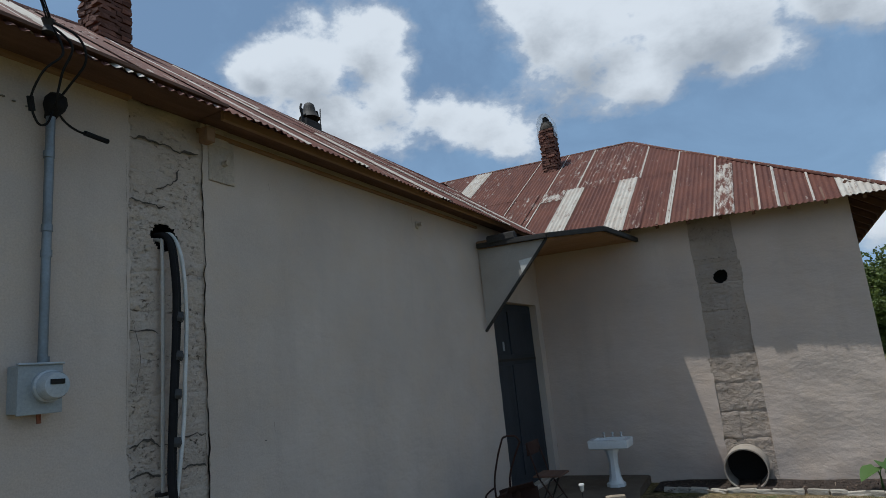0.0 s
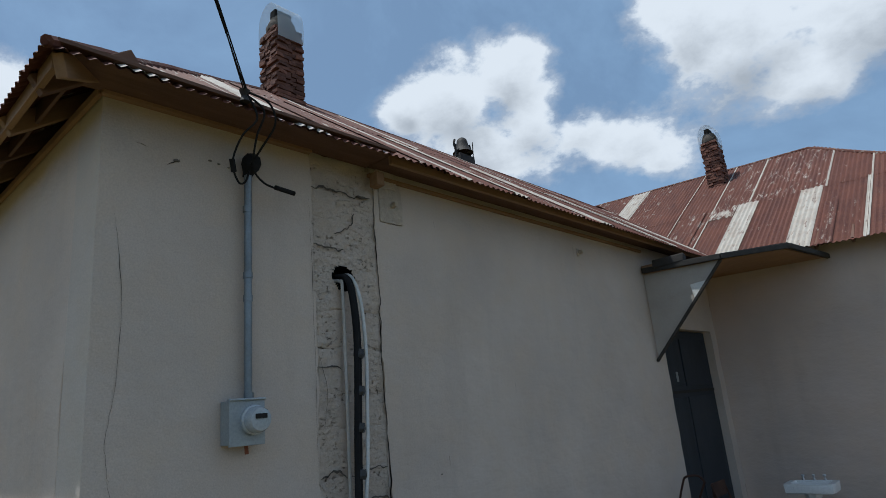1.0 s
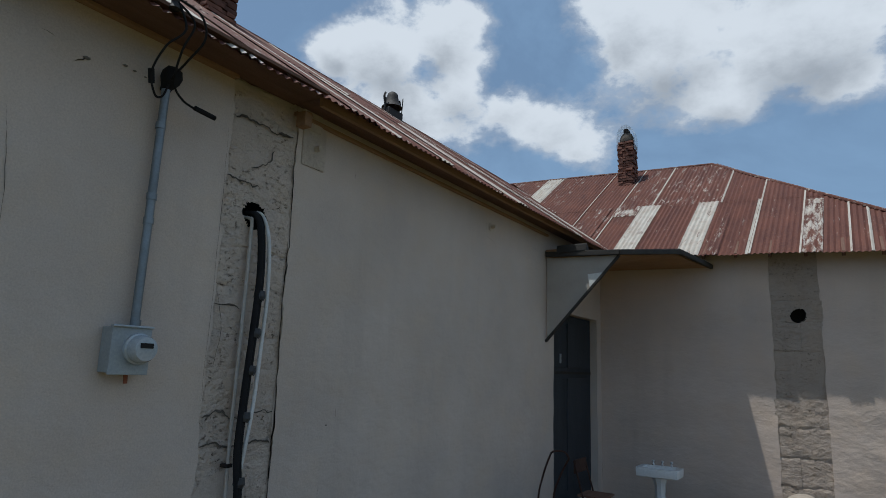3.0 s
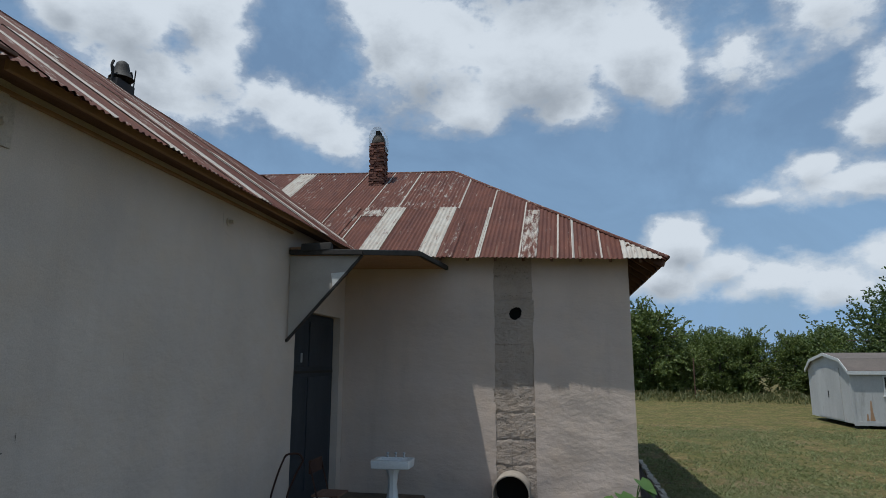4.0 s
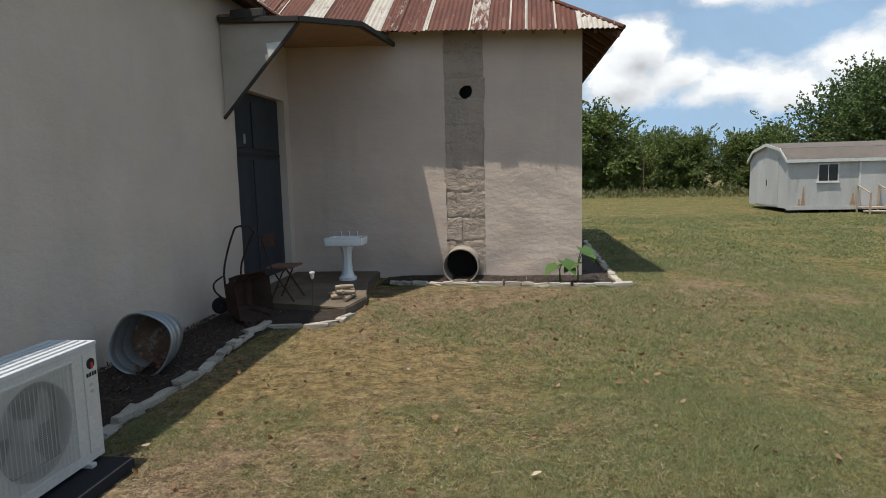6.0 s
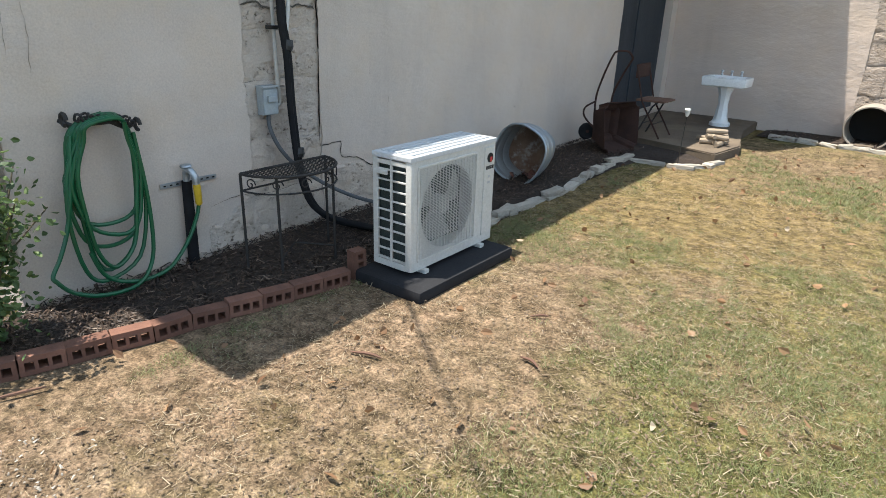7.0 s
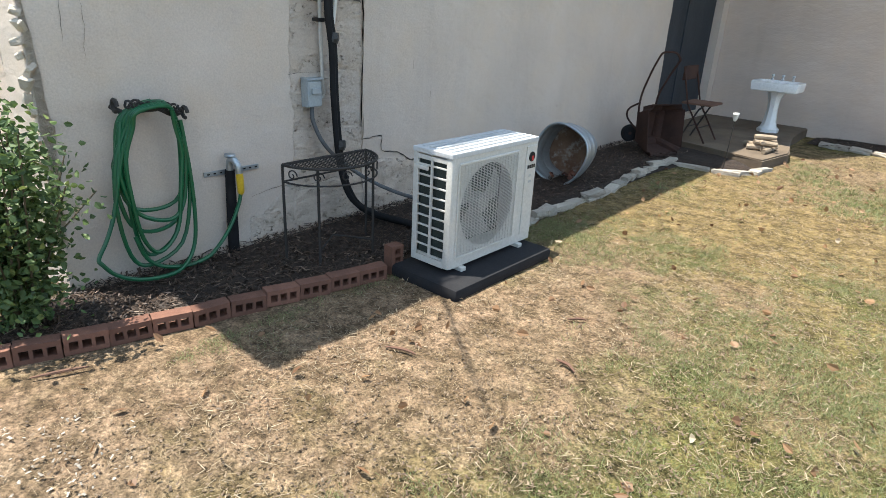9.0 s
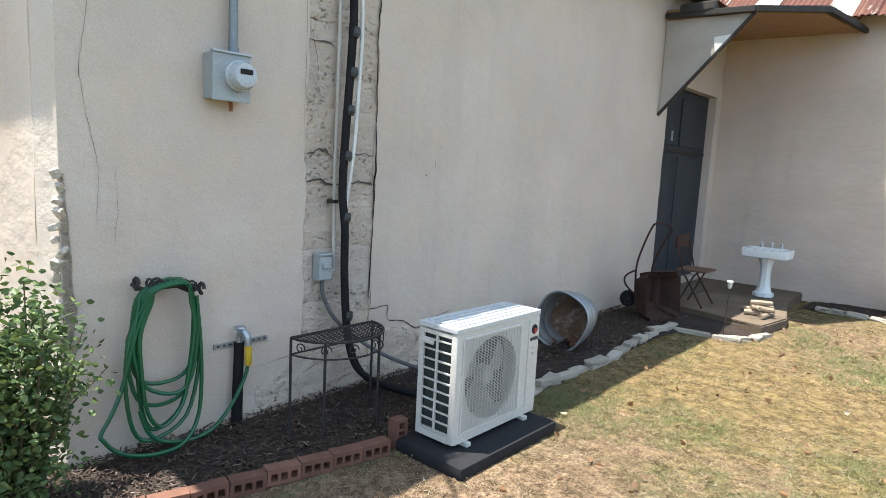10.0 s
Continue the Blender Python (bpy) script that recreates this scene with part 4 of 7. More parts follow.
# ---- electric service ----
M_meterbox = surf("pale_grey_steel", (0.34, 0.37, 0.38), (0.29, 0.315, 0.325), 4, 0.5, 0.1, bump=0.1, c3=(0.2, 0.19, 0.17), cover=0.12)
M_glass = surf("meter_glass", (0.42, 0.45, 0.47), (0.36, 0.39, 0.41), 3, 0.12, bump=0, spec=0.8)
M_conduit = surf("conduit_grey", (0.24, 0.27, 0.29), (0.17, 0.19, 0.205), 5, 0.45, 0.5, bump=0.1, c3=(0.26, 0.19, 0.13), cover=0.18)
meter = base("electric_meter", (0.06, -8.455, 2.14), "grey steel meter box with a round glass meter", "meter")
part("box", new_box((0.0, -8.57, 2.01), (0.105, -8.345, 2.265), 0.008), M_meterbox, meter)
part("lid", new_box((0.105, -8.575, 2.0), (0.118, -8.34, 2.275), 0.004), M_meterbox, meter)
part("rain_lip", new_box((0.10, -8.58, 2.262), (0.13, -8.335, 2.275), 0.004), M_galv, meter)
bm = bmesh.new()
lathe(bm, [(0.088, 0), (0.088, 0.025), (0.078, 0.03), (0.076, 0.075), (0.066, 0.095), (0.0, 0.1)], 28, Matrix.Translation((0.116, -8.42, 2.145)) @ pose(0, 0, 0, 0, 90, 0))
glass = part("meter_dome", bm, M_glass, meter, "clear round meter dome", True)
part("display", new_box((0.212, -8.46, 2.15), (0.222, -8.385, 2.178), 0.003), M_dark, glass, "dark number display")
part("seal", new_box((0.118, -8.36, 2.10), (0.15, -8.34, 2.15), 0.006), M_iron, meter)
bm = bmesh.new()
tube(bm, [(0.05, -8.43, 2.02), (0.05, -8.425, 1.95)], 0.012, 6)
part("ground_clamp", bm, surf("copper_rust", (0.3, 0.1, 0.05), (0.2, 0.07, 0.04), 9, 0.7), meter, "rusty red ground clamp")

mast = base("service_mast", (0.06, -8.415, 3.0), "grey steel conduit mast with black weatherhead on the wall", "conduit")
bm = bmesh.new()
tube(bm, [(0.06, -8.42, 2.27), (0.06, -8.415, 3.0), (0.06, -8.41, 3.74)], 0.026, 12)
part("conduit", bm, M_conduit, mast, "", True)
for z in (2.29, 2.9, 3.05, 3.5):
    bm = bmesh.new()
    tube(bm, [(0.06, -8.415, z - 0.02), (0.06, -8.415, z + 0.02)], 0.031, 12)
    part("coupling", bm, M_conduit, mast, "rust tinged coupling", True)
bm = bmesh.new()
lathe(bm, [(0.0, 0.075), (0.045, 0.06), (0.065, 0.02), (0.062, -0.02), (0.036, -0.07), (0.03, -0.1)], 14, Matrix.Translation((0.085, -8.40, 3.82)) @ pose(0, 0, 0, 0, 35, 0))
part("weatherhead", bm, M_black, mast, "black weatherhead", True)

ATTACH = Vector((0.40, -8.62, 4.17))
FAR = ATTACH + Vector((1.115, -1.03, 0.42)) * 12
drop = base("service_cable", tuple(ATTACH), "black twisted overhead cable looping to the weatherhead", "cable")
for k, (dy, dz) in enumerate(((0, 0), (0.02, -0.015), (-0.02, -0.022))):
    pts = []
    for s in range(25):
        f = s / 24
        p = ATTACH.lerp(FAR, f) + Vector((0.008 * math.sin(s * 2.1 + k * 2), 0.008 * math.cos(s * 2.1 + k * 2), -0.5 * f * (1 - f) + dz))
        pts.append(p)
    bm = bmesh.new()
    tube(bm, pts, 0.0048, 6)
    part("strand", bm, M_black, drop, "", True)
LOOPS = [
    [(0.40, -8.62, 4.15), (0.42, -8.55, 3.98), (0.36, -8.62, 3.86), (0.26, -8.63, 3.72), (0.2, -8.56, 3.62), (0.13, -8.47, 3.66), (0.10, -8.42, 3.77)],
    [(0.40, -8.62, 4.15), (0.44, -8.48, 4.1), (0.42, -8.42, 3.98), (0.30, -8.44, 3.86), (0.18, -8.45, 3.78), (0.12, -8.41, 3.79)],
    [(0.40, -8.62, 4.13), (0.42, -8.5, 4.04), (0.36, -8.52, 3.88), (0.25, -8.48, 3.72), (0.18, -8.36, 3.66), (0.14, -8.2, 3.655)],
]
for pts in LOOPS:
    bm = bmesh.new()
    tube(bm, smooth_points(pts), 0.007, 6)
    part("loop", bm, M_black, drop, "", True)
bm = bmesh.new()
tube(bm, [(0.155, -8.26, 3.658), (0.14, -8.10, 3.652)], 0.017, 8)
part("splice", bm, M_black, drop, "taped cable splice", True)
bm = bmesh.new()
tube(bm, [(0.25, -8.63, 3.74), (0.22, -8.60, 3.67)], 0.018, 8)
part("splice", bm, M_black, drop, "taped cable splice", True)
bm = bmesh.new()
lathe(bm, [(0.02, -0.05), (0.035, -0.04), (0.02, 0), (0.035, 0.04), (0.02, 0.05)], 10, Matrix.Translation((0.39, -8.62, 4.12)))
part("insulator", bm, M_iron, drop, "", True)

# ---- refrigerant lines and disconnect ----
M_pvc = surf("beige_pvc", (0.50, 0.47, 0.43), (0.42, 0.39, 0.35), 5, 0.5, bump=0.05)
M_white = surf("white_plastic", (0.64, 0.64, 0.62), (0.54, 0.54, 0.52), 5, 0.45, bump=0.05)
M_tape = surf("black_tape", (0.02, 0.02, 0.021), (0.04, 0.04, 0.041), 12, 0.4, bump=0.4)
RUN = [(-0.06, -7.6, 3.14), (0.04, -7.6, 3.12), (0.09, -7.59, 3.02), (0.11, -7.575, 2.7), (0.11, -7.59, 2.3), (0.11, -7.615, 1.9), (0.11, -7.63, 1.5), (0.11, -7.6, 1.25), (0.11, -7.59, 0.9), (0.11, -7.55, 0.5), (0.13, -7.48, 0.25), (0.2, -7.38, 0.12), (0.42, -7.28, 0.08), (0.72, -7.2, 0.09), (0.98, -7.18, 0.22)]
lines = base("refrigerant_lines", (0.1, -7.5, 0.9), "black insulated pipe bundle strapped down the bare masonry", "pipe")
for dx, dy, r in ((0.0, 0.0, 0.025), (0.01, -0.022, 0.02), (-0.015, 0.022, 0.014)):
    bm = bmesh.new()
    tube(bm, smooth_points([(x + dx, y + dy * (1 if z > 0.2 else 0.5), z + (0 if z > 0.2 else abs(dy) * 0.5)) for x, y, z in RUN], 5), r, 10)
    part("pipe", bm, M_black, lines, "", True)
bm = bmesh.new()
tube(bm, smooth_points([(-0.05, -7.58, 3.15), (0.06, -7.575, 3.13), (0.12, -7.555, 3.0), (0.13, -7.53, 2.8), (0.13, -7.52, 2.5), (0.13, -7.535, 2.2), (0.13, -7.555, 1.85), (0.13, -7.585, 1.6), (0.11, -7.6, 1.4)], 5), 0.0135, 10)
part("drain_pipe", bm, M_white, lines, "white plastic drain pipe", True)
for z, y in ((2.55, -7.575), (2.29, -7.585), (2.04, -7.6), (1.735, -7.61), (1.32, -7.605), (0.62, -7.56)):
    bm = bmesh.new()
    tube(bm, [(0.111, y - 0.005, z - 0.028), (0.115, y, z - 0.01), (0.113, y + 0.002, z + 0.028)], [0.037, 0.040, 0.036], 10)
    part("strap", bm, M_tape, lines, "shiny black tape wrap")
conduit = base("pvc_conduit", (0.05, -7.63, 2), "thin beige plastic conduit down the bare masonry", "conduit")
bm = bmesh.new()
tube(bm, smooth_points([(-0.08, -7.64, 3.11), (0.02, -7.64, 3.09), (0.045, -7.64, 3.0), (0.045, -7.645, 2.2), (0.045, -7.652, 1.6), (0.045, -7.645, 1.1), (0.045, -7.636, 0.96), (0.045, -7.665, 0.93)], 5), 0.0125, 8)
part("tube", bm, M_pvc, conduit, "", True)
for z in (1.42,):
    part("clip", new_box((0.0, -7.68, z - 0.012), (0.062, -7.625, z + 0.012), 0.004), M_iron, conduit)
disc = base("disconnect_box", (0.04, -7.73, 0.97), "small grey steel disconnect box on the wall", "electrical box")
part("box", new_box((0.0, -7.785, 0.88), (0.06, -7.668, 1.062), 0.006), M_meterbox, disc)
part("cover", new_box((0.06, -7.782, 0.885), (0.072, -7.671, 1.045), 0.005), M_meterbox, disc)
part("handle", new_box((0.072, -7.757, 0.965), (0.092, -7.695, 1.005), 0.006), M_meterbox, disc, "raised pull handle")
part("rain_lip", new_box((0.0, -7.79, 1.055), (0.082, -7.664, 1.067), 0.003), M_meterbox, disc)
whip = base("power_whip", (0.3, -7.5, 0.45), "grey flexible cable from disconnect box to outdoor unit", "cable")
bm = bmesh.new()
tube(bm, smooth_points([(0.04, -7.73, 0.89), (0.045, -7.73, 0.79), (0.07, -7.67, 0.64), (0.11, -7.55, 0.5), (0.28, -7.4, 0.36), (0.55, -7.28, 0.29), (0.99, -7.2, 0.3)]), 0.014, 8)
part("cable", bm, surf("grey_flex", (0.11, 0.115, 0.12), (0.08, 0.083, 0.087), 20, 0.55), whip, "", True)

# ---- stubs and scars on the long wall ----
M_crack = surf("crack_shadow", (0.19, 0.17, 0.145), (0.12, 0.105, 0.09), 20, 0.95, bump=0)


def crack(points, width=0.004, parent=wall_east, stray=0.009):
    pts = smooth_points(points, 8)
    bm = bmesh.new()
    last = None
    for i, p in enumerate(pts):
        wob = stray * noise.noise((p.z * 23, p.y * 23, 1)) + 0.004 * noise.noise((p.z * 70, p.y * 70, 2))
        w = 0.55 * width * (0.25 + 0.9 * abs(noise.noise((p.z * 9, p.y * 9, 7)))) * min(1, i / 4 + 0.2, (len(pts) - 1 - i) / 4 + 0.2)
        d = (pts[min(i + 1, len(pts) - 1)] - pts[max(i - 1, 0)]).normalized()
        n = Vector((0, -d.z, d.y))
        row = [bm.verts.new(p + n * (wob + s * w)) for s in (-1, 1)]
        if last:
            bm.faces.new((last[0], last[1], row[1], row[0]))
        last = row
    bmesh.ops.solidify(bm, geom=bm.faces[:], thickness=0.002)
    part("crack", bm, M_crack, parent, "hairline crack in the render")


crack([(0.009, -9.22, 3.35), (0.009, -9.16, 2.9), (0.009, -9.17, 2.4), (0.009, -9.21, 2.08), (0.009, -9.18, 1.88)])
crack([(0.009, -9.19, 1.9), (0.009, -9.15, 1.7), (0.009, -9.13, 1.55), (0.009, -9.15, 1.3)], 0.003)
crack([(0.009, -9.05, 1.62), (0.009, -9.04, 1.4), (0.009, -9.06, 1.22)], 0.0025)
crack([(0.007, -7.25, 3.98), (0.007, -7.26, 3.5), (0.007, -7.245, 3.1), (0.007, -7.265, 2.5), (0.007, -7.25, 1.9), (0.007, -7.26, 1.2), (0.007, -7.27, 0.6)], 0.02, wall_east, 0.022)
crack([(0.009, -7.885, 3.7), (0.009, -7.875, 2.8), (0.009, -7.88, 1.8)], 0.005)
crack([(0.009, -7.27, 0.60), (0.009, -7.18, 0.605), (0.009, -7.09, 0.61), (0.009, -7.075, 0.60), (0.009, -7.07, 0.5), (0.009, -7.0, 0.475), (0.009, -6.88, 0.45), (0.009, -6.74, 0.37), (0.009, -6.6, 0.42), (0.009, -6.3, 0.46)], 0.014)
crack([(0.004, -7.86, 3.79), (0.006, -7.7, 3.82), (0.004, -7.6, 3.81), (0.006, -7.45, 3.80), (0.004, -7.28, 3.82)], 0.03, wall_east, 0.03)
crack([(0.004, -7.86, 3.36), (0.006, -7.75, 3.35), (0.004, -7.58, 3.34)], 0.025, wall_east, 0.02)
crack([(0.004, -7.66, 3.45), (0.006, -7.52, 3.53), (0.004, -7.46, 3.66)], 0.02, wall_east, 0.03)
crack([(0.004, -7.86, 1.74), (0.006, -7.74, 1.77), (0.004, -7.6, 1.72), (0.006, -7.4, 1.76), (0.004, -7.27, 1.73)], 0.02, wall_east, 0.03)
crack([(0.004, -7.86, 1.55), (0.006, -7.74, 1.57), (0.004, -7.64, 1.53), (0.006, -7.4, 1.55), (0.004, -7.27, 1.53)], 0.03, wall_east, 0.03)
crack([(0.004, -7.86, 2.46), (0.006, -7.7, 2.47), (0.004, -7.64, 2.45)], 0.018, wall_east, 0.02)
crack([(0.004, -7.84, 2.55), (0.006, -7.78, 2.3), (0.004, -7.82, 2.05)], 0.008)
crack([(0.009, -8.2, 0.35), (0.009, -7.95, 0.38), (0.009, -7.8, 0.33)], 0.006)
crack([(0.009, -4.17, 3.93), (0.009, -4.165, 3.7), (0.009, -4.16, 3.66)], 0.005)
crack([(0.009, -4.16, 3.66), (0.009, -4.05, 3.64), (0.009, -3.95, 3.62)], 0.005)
crack([(0.009, -7.19, 3.64), (0.009, -7.05, 3.635), (0.009, -6.95, 3.635)], 0.004)
crack([(0.009, -6.55, 3.76), (0.009, -6.545, 3.69)], 0.005)
for y, z in ((-6.6, 1.75), (-6.75, 1.15), (-4.5, 0.75), (-6.55, 0.9), (-5.6, 2.3)):
    crack([(0.009, y, z), (0.009, y + 0.003, z - 0.04), (0.009, y, z - 0.08)], 0.005)
crack([(0.009, -9.12, 3.815), (0.009, -9.08, 3.81), (0.009, -9.05, 3.805)], 0.006)
crack([(0.009, -8.93, 3.71), (0.009, -8.89, 3.745), (0.009, -8.85, 3.755)], 0.012)
for y, z, s in ((-8.87, 3.755, 0.017), (-8.65, 3.81, 0.011), (-8.59, 3.80, 0.009), (-8.52, 3.79, 0.007), (-6.7, 1.62, 0.008), (-4.6, 0.62, 0.007)):
    bm = bmesh.new()
    lathe(bm, [(s, 0.0), (s * 0.9, 0.006), (s * 0.4, 0.009), (0.0, 0.009)], 9, Matrix.Translation((0.004, y, z)) @ pose(0, 0, 0, 0, 90, 0) @ Matrix.Diagonal((0.6, 1.3, 1, 1)))
    part("chip", bm, M_crack, wall_east, "dark chip in the render")


def stub(y, z, label):
    t = base("pipe_stub", (0, y, z), label, "pipe")
    bm = bmesh.new()
    lathe(bm, [(0.05, 0.0), (0.048, 0.012), (0.024, 0.014), (0.022, 0.07), (0.0, 0.07)], 14, Matrix.Translation((0.0, y, z)) @ pose(0, 0, 0, 0, 90, 0))
    part("tube", bm, M_patch, t, "", True)


stub(-4.04, 3.79, "short rusty pipe stub in a chipped square")
stub(-7.05, 3.80, "short mortared pipe stub near the bare strip")
part("patch", new_box((-0.01, -7.19, 3.64), (0.012, -6.93, 4.0), 0.006), M_patch, wall_east, "square mortar patch")
part("patch", new_box((-0.01, -7.22, 3.93), (0.02, -7.0, 4.10), 0.01, None, 0.01), M_patch, wall_east, "broken mortar patch")

# broken render along the corner foot
for k in range(22):
    z = 0.2 + k * 0.065
    bm = new_box((-0.02, -0.02, -0.02), (0.02, 0.02, 0.02), 0.006, pose(random.uniform(-0.03, 0.012), -9.315 + random.uniform(-0.012, 0.012), z, random.uniform(0, 90), random.uniform(0, 90), random.uniform(0, 90)) @ Matrix.Diagonal((random.uniform(0.6, 1.3), random.uniform(0.6, 1.2), random.uniform(0.8, 1.6), 1)), 0.008)
    part("render_fragment", bm, M_patch, wall_south)
bm = bmesh.new()
rows = []
for j in range(23):
    z = 0.25 + j * 0.06
    w = 0.01 + 0.045 * max(0, math.sin(min(1, (j / 22)) * math.pi)) * (0.7 + 0.8 * abs(noise.noise((0, z * 4, 3))))
    rows.append([bm.verts.new((0.009 + 0.004 * noise.noise((i, z * 9, 0)), -9.305 + w * i / 4 + 0.012 * noise.noise((i * 3, z * 13, 5)) * (i > 0), z)) for i in range(5)])
for a, c in zip(rows, rows[1:]):
    for i in range(4):
        bm.faces.new((a[i], a[i + 1], c[i + 1], c[i]))
bmesh.ops.solidify(bm, geom=bm.faces[:], thickness=0.003)
part("scar", bm, M_patch, wall_east, "bare scar where render broke off", True)

def broken_patch(at, u0, u1, z0, top, seed, parent, label, material):
    """Broken render: a rough skin with a ragged upper edge; top(u) gives its height."""
    bm = bmesh.new()
    nu = round((u1 - u0) / 0.03)
    rows = []
    for j in range(15):
        row = []
        for i in range(nu + 1):
            u = u0 + (u1 - u0) * i / nu
            t = top(u) + 0.05 * noise.noise((u * 5, seed, 0)) + 0.025 * noise.noise((u * 19, seed, 2))
            z = z0 + (t - z0) * j / 14
            out = 0.004 + 0.022 * max(0, noise.noise((u * 7, z * 10, seed)) + 0.35) + 0.012 * noise.noise((u * 22, z * 25, seed))
            row.append(bm.verts.new(at(u + (0.02 * noise.noise((z * 15, seed, 4)) if i in (0, nu) else 0), z, -0.006 if j == 14 or i in (0, nu) else max(out, 0.003))))
        rows.append(row)
    for a, c in zip(rows, rows[1:]):
        for i in range(nu):
            bm.faces.new((a[i], a[i + 1], c[i + 1], c[i]))
    part("broken_render", bm, material, parent, label, True)


broken_patch(lambda u, z, d: (d + 0.004, u, z), -7.24, -6.15, 0.0, lambda u: 0.46 - 0.12 * (u + 7.24), 1.0, wall_east, "broken lumpy render at the wall foot", M_broken)
broken_patch(lambda u, z, d: (0.5 * d + 0.003, u, z), -8.22, -7.88, 0.0, lambda u: 0.2 + 0.5 * (u + 8.22), 4.0, wall_east, "broken lumpy render at the wall foot", M_broken)

# ---- hose, rack, tap ----
M_hose = surf("green_hose", (0.006, 0.075, 0.028), (0.008, 0.10, 0.038), 12, 0.35, bump=0.05, spec=0.5)
rack = base("hose_rack", (0.06, -8.81, 0.98), "ornate dark cast iron hose hanger on the wall", "hose hanger")
bm = bmesh.new()
tube(bm, smooth_points([(0.04, -8.99, 0.99), (0.10, -8.94, 0.96), (0.13, -8.82, 0.985), (0.10, -8.70, 0.93), (0.04, -8.63, 0.93)]), 0.014, 7)
part("bar", bm, M_iron, rack, "", True)
for k in range(9):
    y = -8.94 + k * 0.033
    h = 0.045 + 0.05 * math.sin(math.pi * k / 8)
    zc = 0.99 - 0.006 * k
    bm = bmesh.new()
    curl = [(0.135 + 0.006 * math.sin(a * 3), y + 0.022 * (1 - a / 9) * math.cos(a + k), zc + h * 0.3 + 0.026 * (1 - a / 9) * math.sin(a + k)) for a in [q * 0.6 for q in range(13)]]
    tube(bm, curl, 0.007, 5)
    part("scroll", bm, M_iron, rack, "", True)
for y, z in ((-8.99, 1.0), (-8.63, 0.935)):
    bm = bmesh.new()
    tube(bm, [(0.10 + 0.03 * math.cos(a), y, z + 0.03 * math.sin(a)) for a in [q * 0.6 for q in range(9)]], 0.011, 6)
    part("end_curl", bm, M_iron, rack, "", True)
part("mount", new_box((0.0, -8.87, 0.95), (0.09, -8.77, 0.975), 0.008), M_iron, rack)

hose = base("garden_hose", (0.1, -8.8, 0.6), "glossy green garden hose coiled over the hanger", "hose")


def hang(n, left, right, mid, low, drop):
    """One turn over the hanger: strands at left and right (y), the belly at mid, its lowest point at height low."""
    x = 0.075 + 0.012 * n
    top = 1.0 - 0.004 * n
    half_way = low + 0.42 * (top - low)
    return [(x + 0.03, -8.81, top + 0.012), (x + 0.03, -8.92, top - 0.015), (x + 0.01, -8.985 + 0.01 * n, top - 0.09), (x, 0.5 * (left - 8.99), top - 0.25), (x, left, half_way),
            (x, left * 0.72 + mid * 0.28, low + drop), (x + 0.01, mid, low), (x, right * 0.72 + mid * 0.28, low + drop), (x, right, half_way), (x, 0.5 * (right - 8.66), top - 0.25), (x + 0.01, -8.675 - 0.008 * n, top - 0.1), (x + 0.03, -8.73, top - 0.01)]


coil = []
for n, turn in enumerate(((-9.03, -8.65, -8.84, 0.42, 0.045), (-9.04, -8.66, -8.86, 0.30, 0.06), (-8.99, -8.70, -8.90, 0.17, 0.09), (-9.06, -8.655, -8.93, 0.12, 0.08), (-9.02, -8.67, -8.80, 0.36, 0.07), (-8.985, -8.715, -8.88, 0.19, 0.10))):
    coil += hang(n, *turn)
tail = [(0.11, -8.98, 0.92), (0.12, -9.03, 0.65), (0.12, -9.08, 0.45), (0.13, -9.14, 0.32), (0.14, -9.195, 0.235), (0.15, -9.185, 0.20), (0.16, -9.13, 0.13), (0.18, -9.03, 0.08), (0.2, -8.9, 0.065), (0.18, -8.78, 0.075), (0.15, -8.69, 0.16), (0.14, -8.655, 0.32), (0.13, -8.65, 0.6), (0.12, -8.67, 0.9)]
feed = [(0.12, -8.99, 0.3), (0.13, -8.95, 0.17), (0.14, -8.87, 0.10), (0.15, -8.74, 0.07), (0.15, -8.61, 0.085), (0.14, -8.52, 0.14), (0.13, -8.43, 0.24), (0.12, -8.36, 0.36), (0.118, -8.34, 0.43)]
for pts in (coil, tail, feed):
    bm = bmesh.new()
    tube(bm, smooth_points(pts, 4), 0.0115, 8)
    part("coil" if pts is coil else "loose_run", bm, M_hose, hose, "", True)

tap = base("garden_tap", (0.06, -8.36, 0.3), "metal garden tap on an insulated black standpipe", "tap")
bm = bmesh.new()
tube(bm, [(0.045, -8.375, 0.0), (0.05, -8.37, 0.3), (0.055, -8.365, 0.56)], [0.036, 0.033, 0.03], 10)
part("standpipe", bm, M_black, tap, "black foam wrapped standpipe", True)
bm = bmesh.new()
tube(bm, smooth_points([(0.055, -8.365, 0.55), (0.06, -8.365, 0.61), (0.09, -8.36, 0.63), (0.12, -8.35, 0.60), (0.125, -8.345, 0.55)]), 0.022, 10)
part("spout", bm, M_galv, tap, "", True)
bm = bmesh.new()
lathe(bm, [(0.0, 0.02), (0.03, 0.018), (0.036, 0.008), (0.03, 0.0), (0.0, 0.0)], 12, Matrix.Translation((0.075, -8.37, 0.645)))
part("handwheel", bm, M_galv, tap, "", True)
bm = bmesh.new()
tube(bm, [(0.125, -8.345, 0.56), (0.122, -8.342, 0.53), (0.12, -8.34, 0.43), (0.118, -8.338, 0.42)], [0.017, 0.023, 0.021, 0.014], 10)
part("hose_grip", bm, surf("yellow_grip", (0.62, 0.42, 0.03), (0.55, 0.36, 0.025), 8, 0.5), tap, "yellow hose grip", True)
